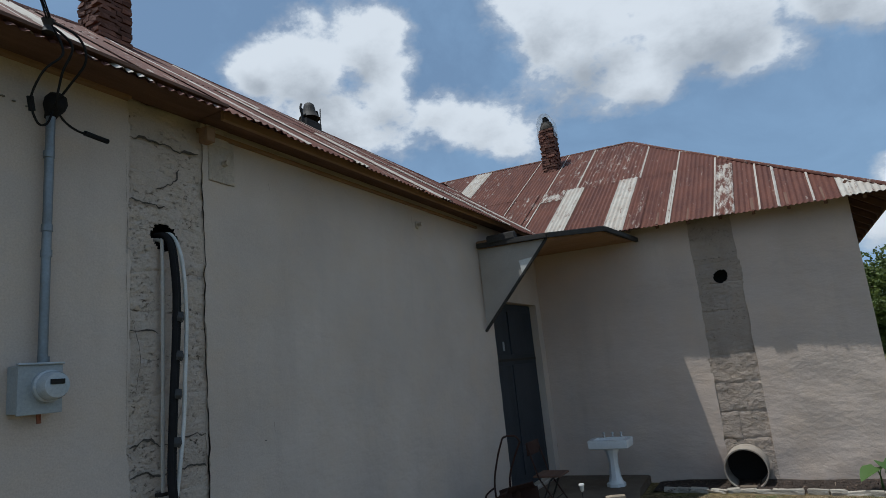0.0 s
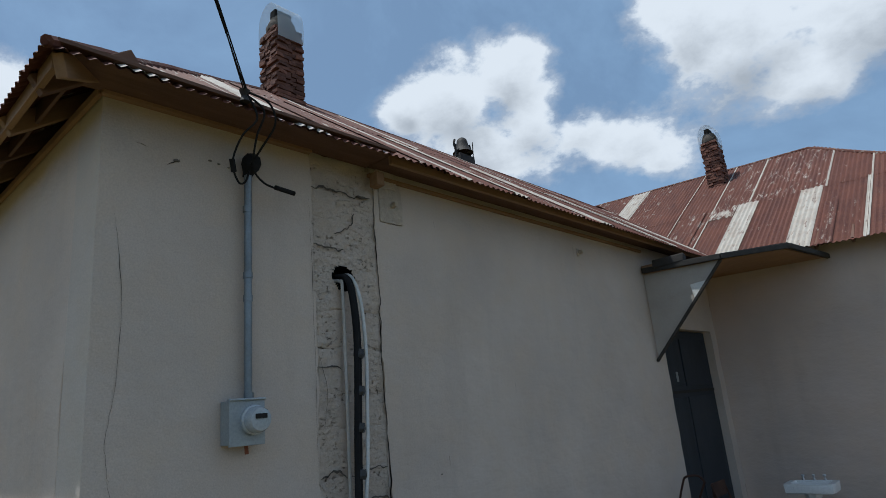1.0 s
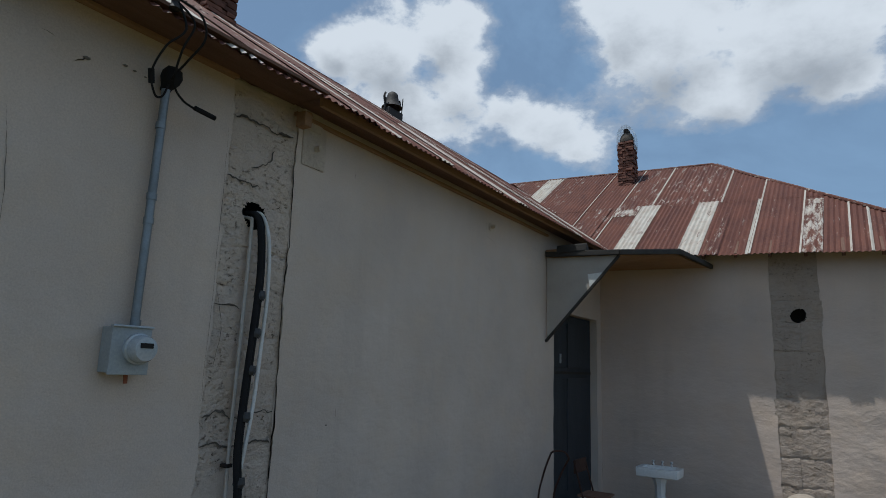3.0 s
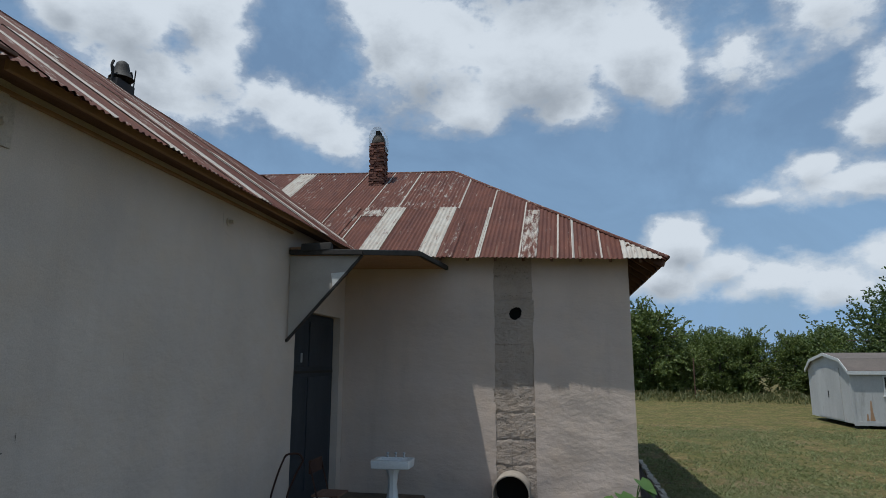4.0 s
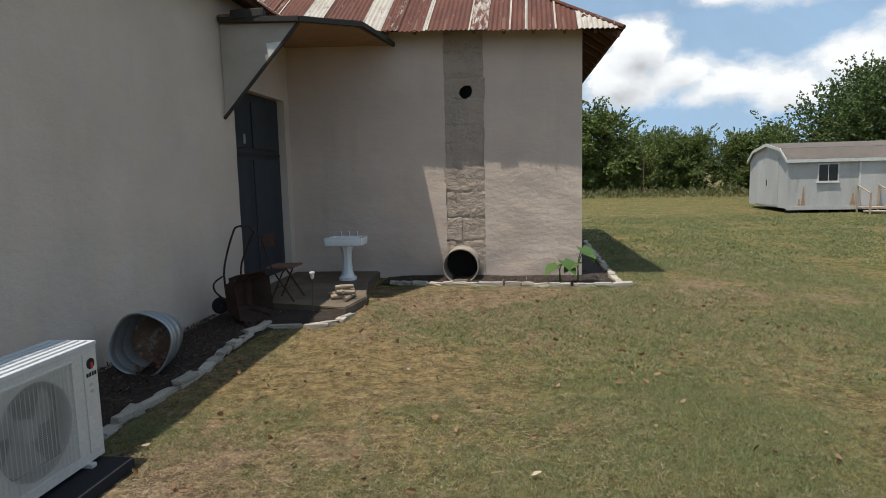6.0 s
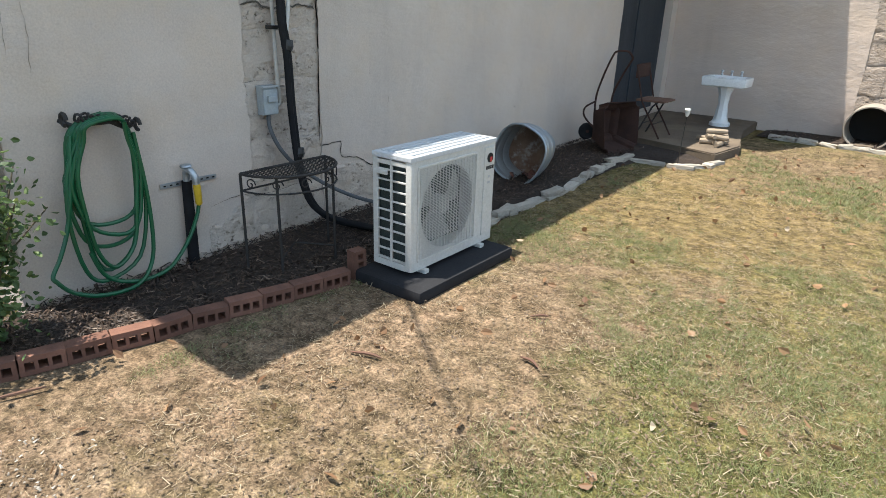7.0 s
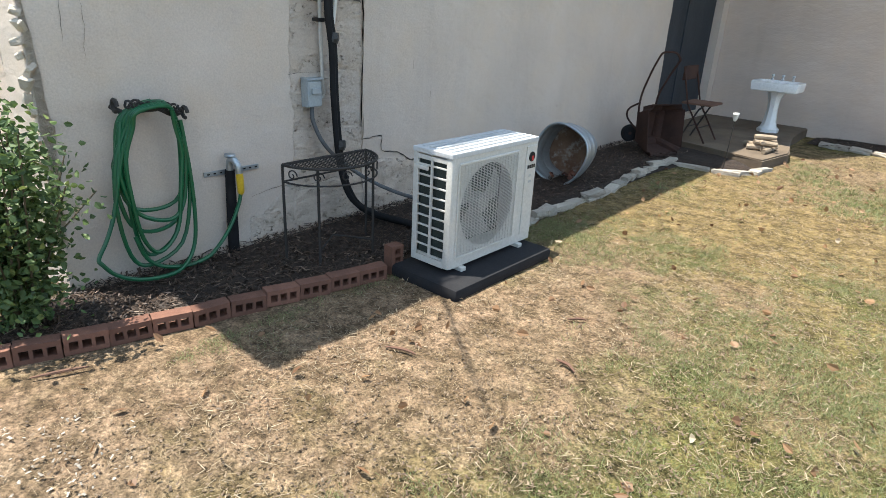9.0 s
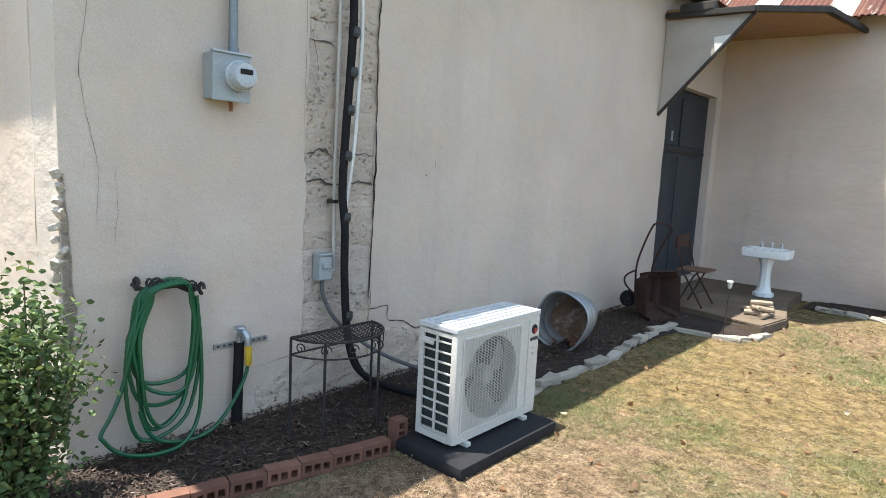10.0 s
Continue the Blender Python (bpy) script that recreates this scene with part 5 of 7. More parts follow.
bm = new_box((0.006, -8.51, 0.525), (0.014, -8.14, 0.555), 0.002, Matrix.Translation((0, 0, 0)))
strap = part("strap", bm, M_galv, tap, "perforated steel wall strap")
for k in range(9):
    part("strap_hole", new_box((0.0145, -8.49 + k * 0.04, 0.536), (0.0165, -8.475 + k * 0.04, 0.544)), M_dark, strap)

# ---- half round table ----
def half_table():
    t = base("half_round_table", (0.42, -7.92, 0.05), "half round black wrought iron table with mesh top", "table")
    cy, x0, ry, rx, z = -7.92, 0.42, 0.32, 0.30, 0.645
    arc = [(x0 + rx * math.sin(a), cy - ry * math.cos(a)) for a in [math.pi * k / 16 for k in range(17)]]
    for zz, r in ((z, 0.009), (z - 0.10, 0.006)):
        bm = bmesh.new()
        tube(bm, [(x, y, zz) for x, y in arc] + [(x0, cy - ry, zz)], r, 6)
        part("rim", bm, M_iron, t, "", True)
    # mesh top: thin crossing wires
    bm = bmesh.new()
    n = 26
    for k in range(1, n):
        y = cy - ry + 2 * ry * k / n
        w = rx * math.sqrt(max(0, 1 - ((y - cy) / ry) ** 2))
        box(bm, (x0, y - 0.001, z - 0.002), (x0 + w, y + 0.001, z + 0.002))
    for k in range(1, 13):
        x = x0 + rx * k / 13
        w = ry * math.sqrt(max(0, 1 - ((x - x0) / rx) ** 2))
        box(bm, (x - 0.001, cy - w, z - 0.0025), (x + 0.001, cy + w, z + 0.0015))
    tagged(part("mesh_top", bm, M_iron, t, "fine wire mesh top"), kind="stuff")
    for x, y in ((x0, cy - ry), (x0 + 0.005, cy + ry), (x0 + 0.26, cy + 0.15), (x0 + 0.2, cy - 0.22)):
        bm = bmesh.new()
        tube(bm, [(x, y, 0.04), (x, y, z)], 0.0085, 6)
        part("leg", bm, M_iron, t)
    for k in range(6):
        a = math.pi * (k + 0.5) / 6
        x, y = x0 + rx * math.sin(a), cy - ry * math.cos(a)
        tx, ty = math.cos(a), math.sin(a)
        pts = []
        for q in range(15):
            s = q * 0.55
            r = 0.036 * (1 - q / 17)
            pts.append((x + tx * r * math.cos(s), y + ty * r * math.cos(s), z - 0.05 + r * math.sin(s)))
        bm = bmesh.new()
        tube(bm, pts, 0.004, 5)
        part("scroll", bm, M_iron, t, "", True)
    bm = bmesh.new()
    tube(bm, [(x0 + 0.2, cy - 0.22, 0.14), (x0 + 0.05, cy, 0.15), (x0 + 0.26, cy + 0.15, 0.14)], 0.005, 5)
    part("brace", bm, M_iron, t)


half_table()

# ---- outdoor unit ----
M_ac = surf("off_white_enamel", (0.54, 0.525, 0.49), (0.48, 0.465, 0.43), 3, 0.45, bump=0.05, c3=(0.55, 0.52, 0.46), cover=0.1)
M_ac_top = surf("white_zinc_lid", (0.50, 0.51, 0.52), (0.43, 0.44, 0.45), 4, 0.5, 0.0, bump=0.05)
M_coil = surf("dark_coil_fins", (0.018, 0.026, 0.024), (0.03, 0.04, 0.036), 30, 0.6, bump=0.5, stretch=(1, 1, 0.2), fine=150)
AX0, AX1, AY0, AY1, AZ0, AZ1 = 0.985, 1.28, -7.735, -6.895, 0.105, 0.795
ac = base("air_conditioner", (1.15, -7.3, 0.09), "off-white outdoor air conditioner unit with round grille", "air conditioner")
# case: corner posts, frame bars and back, open to the coil and the fan
bm = new_box((AX0, AY0 + 0.02, AZ0), (AX0 + 0.02, AY1, AZ1 - 0.02), 0.004)
part("back_panel", bm, M_ac, ac)
part("side_panel", new_box((AX0, AY1 - 0.015, AZ0), (AX1 - 0.02, AY1, AZ1 - 0.02), 0.004), M_ac, ac)
part("base_pan", new_box((AX0 + 0.004, AY0 + 0.016, AZ0 - 0.003), (AX1 - 0.022, AY1 - 0.018, AZ0 + 0.05), 0.004), M_ac, ac)
bm = bmesh.new()
R = 0.255
FC = (AY0 + 0.345, (AZ0 + AZ1) / 2 - 0.005)
ring_in, ring_out = [], []
for k in range(48):
    a = 2 * math.pi * k / 48
    ring_in.append(bm.verts.new((AX1, FC[0] + R * math.cos(a), FC[1] + R * math.sin(a))))
    s = max(abs(math.cos(a)), abs(math.sin(a)))
    ty, tz = math.cos(a) / s, math.sin(a) / s
    y = FC[0] + ty * (FC[0] - AY0 - 0.022 if ty < 0 else AY1 - 0.005 - FC[0])
    z = FC[1] + tz * (AZ1 - 0.02 - FC[1] if tz > 0 else FC[1] - AZ0)
    ring_out.append(bm.verts.new((AX1, y, z)))
for k in range(48):
    bm.faces.new((ring_in[k], ring_in[(k + 1) % 48], ring_out[(k + 1) % 48], ring_out[k]))
for ring in (ring_in, ring_out):
    deep = [bm.verts.new(v.co - Vector((0.02, 0, 0))) for v in ring]
    for k in range(48):
        bm.faces.new((ring[k], ring[(k + 1) % 48], deep[(k + 1) % 48], deep[k]))
part("front_panel", bm, M_ac, ac)
bm = new_box((AX1 - 0.045, AY0, AZ0), (AX1 + 0.002, AY0 + 0.03, AZ1 - 0.015), 0.012)
part("corner_post", bm, M_ac, ac, "", True)
part("corner_post", new_box((AX0, AY0, AZ0), (AX0 + 0.03, AY0 + 0.02, AZ1 - 0.02), 0.004), M_ac, ac)
lid = part("top_panel", new_box((AX0 - 0.004, AY0 - 0.004, AZ1 - 0.03), (AX1 + 0.004, AY1 + 0.004, AZ1), 0.006), M_ac_top, ac, "pale ribbed metal lid")
for k in range(5):
    x = AX0 + 0.035 + k * 0.052
    part("rib", new_box((x, AY0 + 0.03, AZ1 - 0.004), (x + 0.026, AY1 - 0.03, AZ1 + 0.009), 0.006), M_ac_top, lid)
# side louvres towards the camera's start
for k in range(11):
    z = AZ0 + 0.045 + k * 0.0605
    part("louvre", new_box((AX0 + 0.02, AY0, z), (AX1 - 0.04, AY0 + 0.012, z + 0.010), 0.002), M_ac, ac)
for x in (AX0 + 0.135, AX0 + 0.025):
    part("louvre_post", new_box((x, AY0 - 0.001, AZ0 + 0.03), (x + 0.014, AY0 + 0.013, AZ1 - 0.03), 0.002), M_ac, ac)
part("lower_rail", new_box((AX0 + 0.02, AY0, AZ0), (AX1 - 0.04, AY0 + 0.012, AZ0 + 0.04), 0.003), M_ac, ac)
part("upper_rail", new_box((AX0 + 0.02, AY0, AZ1 - 0.065), (AX1 - 0.04, AY0 + 0.012, AZ1 - 0.025), 0.003), M_ac, ac)
part("coil", new_box((AX0 + 0.03, AY0 + 0.03, AZ0 + 0.05), (AX0 + 0.05, AY1 - 0.1, AZ1 - 0.05)), M_coil, ac, "dark finned coil")
part("coil", new_box((AX0 + 0.03, AY0 + 0.025, AZ0 + 0.05), (AX1 - 0.06, AY0 + 0.04, AZ1 - 0.05)), M_coil, ac, "dark finned coil")
part("handle_grip", new_box((AX0 + 0.02, AY0 - 0.012, AZ1 - 0.125), (AX0 + 0.12, AY0 + 0.005, AZ1 - 0.10), 0.005), M_ac, ac)
# recessed square bezel with corner screws, round wire grille
part("bezel", new_box((AX1 - 0.002, FC[0] - 0.285, FC[1] + 0.275), (AX1 + 0.008, FC[0] + 0.285, FC[1] + 0.29), 0.004), M_ac, ac)
part("bezel", new_box((AX1 - 0.002, FC[0] - 0.285, FC[1] - 0.29), (AX1 + 0.008, FC[0] + 0.285, FC[1] - 0.275), 0.004), M_ac, ac)
part("bezel", new_box((AX1 - 0.002, FC[0] - 0.29, FC[1] - 0.275), (AX1 + 0.008, FC[0] - 0.277, FC[1] + 0.275), 0.004), M_ac, ac)
part("bezel", new_box((AX1 - 0.002, FC[0] + 0.277, FC[1] - 0.275), (AX1 + 0.008, FC[0] + 0.29, FC[1] + 0.275), 0.004), M_ac, ac)
bm = bmesh.new()
for k in range(-28, 29):
    z = FC[1] + k * 0.0096
    box(bm, (AX1 + 0.004, FC[0] - 0.272, z - 0.0013), (AX1 + 0.006, FC[0] + 0.272, z + 0.0013))
for k in range(-9, 10):
    y = FC[0] + k * 0.0295
    box(bm, (AX1 + 0.002, y - 0.001, FC[1] - 0.272), (AX1 + 0.006, y + 0.001, FC[1] + 0.272))
tagged(part("grille", bm, M_ac, ac, "off-white wire fan grille"), kind="stuff")
bm = bmesh.new()
lathe(bm, [(0.0, 0.02), (0.055, 0.018), (0.06, 0.0), (0.06, -0.05), (0.0, -0.05)], 18, Matrix.Translation((AX1 - 0.05, *FC)) @ pose(0, 0, 0, 0, 90, 0))
fan = part("fan_hub", bm, surf("grey_fan", (0.3, 0.3, 0.29), (0.24, 0.24, 0.23), 6, 0.5), ac, "pale grey fan hub", True)
for k in range(3):
    bm = bmesh.new()
    rows = []
    for i in range(5):
        r = 0.05 + i * 0.046
        rows.append([bm.verts.new((AX1 - 0.09 + 0.05 * j / 4 - 0.02, FC[0] + r * math.cos(k * 2.094 + 0.28 * j - 0.3 + i * 0.05), FC[1] + r * math.sin(k * 2.094 + 0.28 * j - 0.3 + i * 0.05))) for j in range(5)])
    for a, c in zip(rows, rows[1:]):
        for j in range(4):
            bm.faces.new((a[j], a[j + 1], c[j + 1], c[j]))
    bmesh.ops.solidify(bm, geom=bm.faces[:], thickness=0.005)
    part("fan_blade", bm, fan.data.materials[0], fan, "", True)
part("shroud", new_box((AX0 + 0.06, AY0 + 0.06, AZ0 + 0.05), (AX0 + 0.12, AY1 - 0.14, AZ1 - 0.05)), M_coil, ac)
part("service_panel", new_box((AX1 - 0.002, AY1 - 0.125, AZ0 + 0.05), (AX1 + 0.007, AY1 - 0.012, AZ1 - 0.05), 0.004), M_ac, ac)
bm = bmesh.new()
lathe(bm, [(0.032, 0.0), (0.032, 0.003), (0.0, 0.003)], 24, Matrix.Translation((AX1 + 0.007, AY1 - 0.068, AZ1 - 0.12)) @ pose(0, 0, 0, 0, 90, 0))
badge = part("badge", bm, M_dark, ac, "round dark badge with a red wedge")
part("badge_wedge", new_box((AX1 + 0.0105, AY1 - 0.072, AZ1 - 0.145), (AX1 + 0.012, AY1 - 0.05, AZ1 - 0.115)), surf("badge_red", (0.5, 0.03, 0.03), (0.45, 0.025, 0.03), 5, 0.5), badge)
for k in range(4):
    part("badge_bar", new_box((AX1 + 0.007, AY1 - 0.108 + k * 0.022, AZ1 - 0.195), (AX1 + 0.009, AY1 - 0.092 + k * 0.022, AZ1 - 0.172)), M_dark, badge)
for z, w in ((0.25, 0.02), (0.29, 0.03)):
    part("sticker", new_box((AX1 + 0.007, AY1 - 0.085, AZ1 - z), (AX1 + 0.0085, AY1 - 0.085 + w, AZ1 - z + 0.015)), M_galv, ac)
for y in (AY0 + 0.12, AY1 - 0.14):
    part("foot", new_box((AX0 - 0.01, y - 0.02, 0.078), (AX1 + 0.03, y + 0.02, 0.104), 0.004), M_ac, ac, "pale mounting foot")
pad = part("equipment_pad", new_box((0.93, -7.86, 0.0), (1.46, -6.88, 0.078), 0.025), surf("black_pad_plastic", (0.016, 0.016, 0.018), (0.026, 0.026, 0.028), 6, 0.8, bump=0.2, spec=0.15), None, "black plastic pad under the outdoor unit", True)
tagged(pad, category="pad")

# ---- galvanised tub on its side ----
tub = base("galvanised_tub", (0.35, -5.1, 0.03), "dented galvanised tub lying on its side, rusty inside", "tub")
M_tub_in = surf("rust_stained_zinc", (0.33, 0.34, 0.34), (0.26, 0.265, 0.26), 3, 0.5, 0.5, bump=0.2, c3=(0.22, 0.11, 0.06), cover=0.25, patch=0.8)
m_tub = Matrix.Translation((0.51, -5.30, 0.305)) @ Vector((0.14, -0.99, 0.05)).to_track_quat("Z", "Y").to_matrix().to_4x4() @ pose(0, 0, 0, 0, 0, -24)


def squircle(r, z, n=40, sx=1.0, sy=1.08):
    pts = []
    for k in range(n):
        a = 2 * math.pi * k / n
        c, s = math.cos(a), math.sin(a)
        q = (abs(c) ** 2.6 + abs(s) ** 2.6) ** (-1 / 2.6)
        pts.append((r * q * c * sx, r * q * s * sy, z))
    return pts


def tub_shell(name, profile, material, label, close):
    profile = [(r * 0.88, z * 0.8) for r, z in profile]
    bm = bmesh.new()
    rings = [[bm.verts.new(m_tub @ Vector(p)) for p in squircle(r, z)] for r, z in profile]
    for a, c in zip(rings, rings[1:]):
        for k in range(len(a)):
            bm.faces.new((a[k], a[(k + 1) % len(a)], c[(k + 1) % len(a)], c[k]))
    if close:
        bm.faces.new(rings[-1])
    part(name, bm, material, tub, label, True)


tub_shell("outer_wall", [(0.285, 0.0), (0.28, -0.08), (0.286, -0.1), (0.276, -0.12), (0.268, -0.24), (0.274, -0.26), (0.262, -0.28), (0.25, -0.42)], M_galv, "ribbed galvanised outside", True)
tub_shell("inner_wall", [(0.279, 0.0), (0.274, -0.08), (0.28, -0.1), (0.27, -0.12), (0.262, -0.24), (0.268, -0.26), (0.256, -0.28), (0.244, -0.39)], M_tub_in, "streaked zinc inside", False)
bm = bmesh.new()
f = [bm.verts.new(m_tub @ Vector(p)) for p in squircle(0.215, -0.312)]
bm.faces.new(f)
part("floor", bm, surf("rust_crust", (0.20, 0.12, 0.075), (0.10, 0.05, 0.03), 6, 0.9, bump=0.8, c3=(0.36, 0.33, 0.29), cover=0.35), tub, "flaking rusty bottom")
bm = bmesh.new()
loop = [m_tub @ Vector(p) for p in squircle(0.25, 0.0)]
tube(bm, loop + loop[:2], 0.011, 6)
part("rim", bm, M_galv, tub, "rolled rim", True)
for k in range(10):
    a = random.uniform(-0.7, 0.7)
    p = m_tub @ Vector((random.uniform(-0.1, 0.12), 0, random.uniform(-0.25, -0.05)))
    p.z = 0.075 + random.uniform(0, 0.03)
    s = random.uniform(0.012, 0.03)
    bm = new_box((-s, -s * 0.8, -s * 0.4), (s, s * 0.8, s * 0.4), 0.004, Matrix.Translation(p) @ pose(0, 0, 0, random.uniform(-40, 40), random.uniform(-40, 40), random.uniform(0, 180)), 0.006)
    part("rust_flake", bm, M_brick, tub, "loose rust flake")


# ---- porch slab, sink, chair, barrow ----
M_conc = surf("old_concrete", (0.165, 0.125, 0.086), (0.095, 0.072, 0.052), 2.5, 0.92, bump=0.5, fine=70, c3=(0.16, 0.13, 0.10), cover=0.3)
bm = bmesh.new()
prism(bm, [(0.0, -2.60, -0.02), (0.75, -2.64, -0.02), (1.66, -2.92, -0.02), (1.76, -2.22, -0.02), (1.50, -1.1, -0.02), (1.46, -0.02, -0.02), (0.0, -0.02, -0.02)], (0, 0, 1), 0.135)
bmesh.ops.bevel(bm, geom=[e for e in bm.edges if e.verts[0].co.z > 0.1 and e.verts[1].co.z > 0.1], offset=0.015, segments=2, affect="EDGES")
tagged(part("porch_slab", bm, M_conc, None, "worn concrete porch slab below the door"), category="slab", kind="structure")

M_ceramic = surf("white_porcelain", (0.76, 0.77, 0.76), (0.70, 0.71, 0.70), 2, 0.22, bump=0.03, c3=(0.5, 0.48, 0.42), cover=0.1, spec=0.6)
M_chrome = surf("dull_chrome", (0.5, 0.51, 0.52), (0.4, 0.41, 0.42), 5, 0.3, 0.9, bump=0.05)
SX, SY, SZ = 1.14, -0.88, 0.117
sink = base("pedestal_sink", (SX, SY, SZ), "white porcelain pedestal sink standing outdoors on the slab", "sink")
bm = bmesh.new()
prof = []
rings = []
for w, d, z in ((0.275, 0.2, 0.545), (0.295, 0.215, 0.558), (0.302, 0.22, 0.655), (0.297, 0.215, 0.668), (0.23, 0.145, 0.67), (0.21, 0.13, 0.64), (0.155, 0.09, 0.58)):
    pts = []
    for k in range(32):
        a = 2 * math.pi * k / 32
        c, s = math.cos(a), math.sin(a)
        q = (abs(c) ** 14 + abs(s) ** 14) ** (-1 / 14)
        pts.append(bm.verts.new((SX + w * q * c, SY + d * q * s, SZ + z)))
    rings.append(pts)
for a, c in zip(rings, rings[1:]):
    for k in range(32):
        bm.faces.new((a[k], a[(k + 1) % 32], c[(k + 1) % 32], c[k]))
bm.faces.new(rings[0][::-1])
bm.faces.new(rings[-1])
part("basin", bm, M_ceramic, sink, "", True)
bm = bmesh.new()
lathe(bm, [(0.14, 0.0), (0.14, 0.045), (0.105, 0.07), (0.085, 0.14), (0.068, 0.3), (0.08, 0.44), (0.12, 0.545), (0.12, 0.555)], 8, Matrix.Translation((SX, SY, SZ)) @ pose(0, 0, 0, 0, 0, 22.5))
part("pedestal", bm, M_ceramic, sink, "", True)
for dx in (-0.13, 0.0, 0.13):
    bm = bmesh.new()
    lathe(bm, [(0.02, 0.0), (0.018, 0.02), (0.01, 0.03), (0.01, 0.05), (0.022, 0.055), (0.02, 0.075), (0.0, 0.08)], 12, Matrix.Translation((SX + dx, SY + 0.17, SZ + 0.666)))
    part("tap", bm, M_chrome, sink, "dull chrome tap", True)

M_rust_iron = surf("deep_rust", (0.058, 0.027, 0.019), (0.034, 0.018, 0.014), 5, 0.9, 0.1, bump=0.5, c3=(0.08, 0.04, 0.026), cover=0.3)
barrow = base("wheelbarrow", (0.6, -3.3, 0.03), "rusted old wheelbarrow tipped up beside the wall", "wheelbarrow")
# tray stands on its nose, its hollow turned to the lawn
TRAY_N, TRAY_H, TRAY_C = Vector((0.952, -0.297, 0)), Vector((0.297, 0.952, 0)), Vector((0.70, -3.32, 0.01))


def tray_point(h, n, z):
    return TRAY_C + TRAY_H * h + TRAY_N * n + Vector((0, 0, z))


bm = bmesh.new()
a = [bm.verts.new(tray_point(h, -0.31, z)) for h, z in ((-0.2, 0.13), (0.2, 0.13), (0.2, 0.54), (-0.2, 0.54))]
c = [bm.verts.new(tray_point(h, n, z)) for h, n, z in ((-0.29, 0.02, 0.035), (0.29, 0.02, 0.035), (0.31, -0.05, 0.60), (-0.31, -0.05, 0.62))]
bm.faces.new(a)
for k in range(4):
    bm.faces.new((a[k], a[(k + 1) % 4], c[(k + 1) % 4], c[k]))
bmesh.ops.bevel(bm, geom=[e for e in bm.edges if len(e.link_faces) == 2], offset=0.06, segments=3, affect="EDGES")
bmesh.ops.solidify(bm, geom=bm.faces[:], thickness=0.006)
part("tray", bm, M_rust_iron, barrow, "deep brown rusted tray", True)
bm = bmesh.new()
tube(bm, smooth_points([tray_point(-0.14, -0.3, 0.2), tray_point(-0.14, -0.33, 0.6), tray_point(-0.1, -0.3, 0.85), tray_point(-0.05, -0.24, 1.08), tray_point(-0.02, -0.2, 1.15), tray_point(0.08, -0.12, 1.15), tray_point(0.12, -0.08, 1.08)]), 0.0125, 8)
part("handle", bm, M_rust_iron, barrow, "", True)
bm = bmesh.new()
tube(bm, smooth_points([tray_point(0.14, -0.3, 0.2), tray_point(0.14, -0.33, 0.6), tray_point(0.15, -0.24, 0.85), tray_point(0.12, -0.08, 1.08)]), 0.0125, 8)
part("handle", bm, M_rust_iron, barrow, "", True)
bm = bmesh.new()
tube(bm, smooth_points([tray_point(-0.21, -0.26, 0.3), tray_point(-0.27, -0.36, 0.42), tray_point(-0.27, -0.36, 0.52), tray_point(-0.2, -0.27, 0.6)]), 0.011, 7)
part("leg", bm, M_rust_iron, barrow, "", True)
WHEEL_AT = Matrix.Translation(tray_point(-0.2, -0.36, 0.24)) @ pose(0, 0, 0, 90, 0, 40)
bm = bmesh.new()
lathe(bm, [(0.04, -0.03), (0.075, -0.035), (0.095, -0.02), (0.1, 0.0), (0.095, 0.02), (0.075, 0.035), (0.04, 0.03)], 22, WHEEL_AT)
wheel = part("wheel", bm, M_black, barrow, "cracked black tyre", True)
bm = bmesh.new()
lathe(bm, [(0.0, -0.035), (0.06, -0.02), (0.06, 0.02), (0.0, 0.035)], 14, WHEEL_AT)
part("hub", bm, M_rust_iron, wheel, "", True)

chair = base("folding_chair", (0.72, -2.42, 0.14), "rusty old metal folding chair with wooden seat", "chair")
CX, CY = 0.68, -2.36
for s in (-1, 1):
    bm = bmesh.new()
    tube(bm, [(CX - 0.12, CY + s * 0.19, 0.115), (CX + 0.06, CY + s * 0.19, 0.5), (CX + 0.12, CY + s * 0.19, 0.56)], 0.011, 7)
    part("leg", bm, M_iron, chair)
    bm = bmesh.new()
    tube(bm, [(CX + 0.2, CY + s * 0.2, 0.115), (CX - 0.08, CY + s * 0.2, 0.55), (CX - 0.2, CY + s * 0.2, 0.98)], 0.011, 7)
    part("back_leg", bm, M_rust_iron, chair)
part("seat", new_box((CX - 0.16, CY - 0.2, 0.55), (CX + 0.2, CY + 0.2, 0.575), 0.008, None), M_wood, chair, "weathered wooden seat")
part("backrest", new_box((CX - 0.205, CY - 0.2, 0.82), (CX - 0.175, CY + 0.2, 0.99), 0.01), M_rust_iron, chair, "rusty curved back plate")
for z, x in ((0.28, 0.08), (0.28, -0.05)):
    bm = bmesh.new()
    tube(bm, [(CX + x, CY - 0.19, z), (CX + x, CY + 0.19, z)], 0.007, 6)
    part("stretcher", bm, M_iron, chair)

light = base("garden_light", (1.40, -3.34, 0.0), "small white solar garden light on a thin dark stake", "garden light")
bm = bmesh.new()
tube(bm, [(1.395, -3.36, 0.0), (1.41, -3.36, 0.56)], 0.005, 6)
part("stake", bm, M_iron, light)
bm = bmesh.new()
lathe(bm, [(0.01, 0.0), (0.022, 0.02), (0.026, 0.065), (0.034, 0.07), (0.03, 0.085), (0.0, 0.09)], 12, Matrix.Translation((1.41, -3.36, 0.55)))
part("lamp_head", bm, M_white, light, "white plastic lamp head", True)

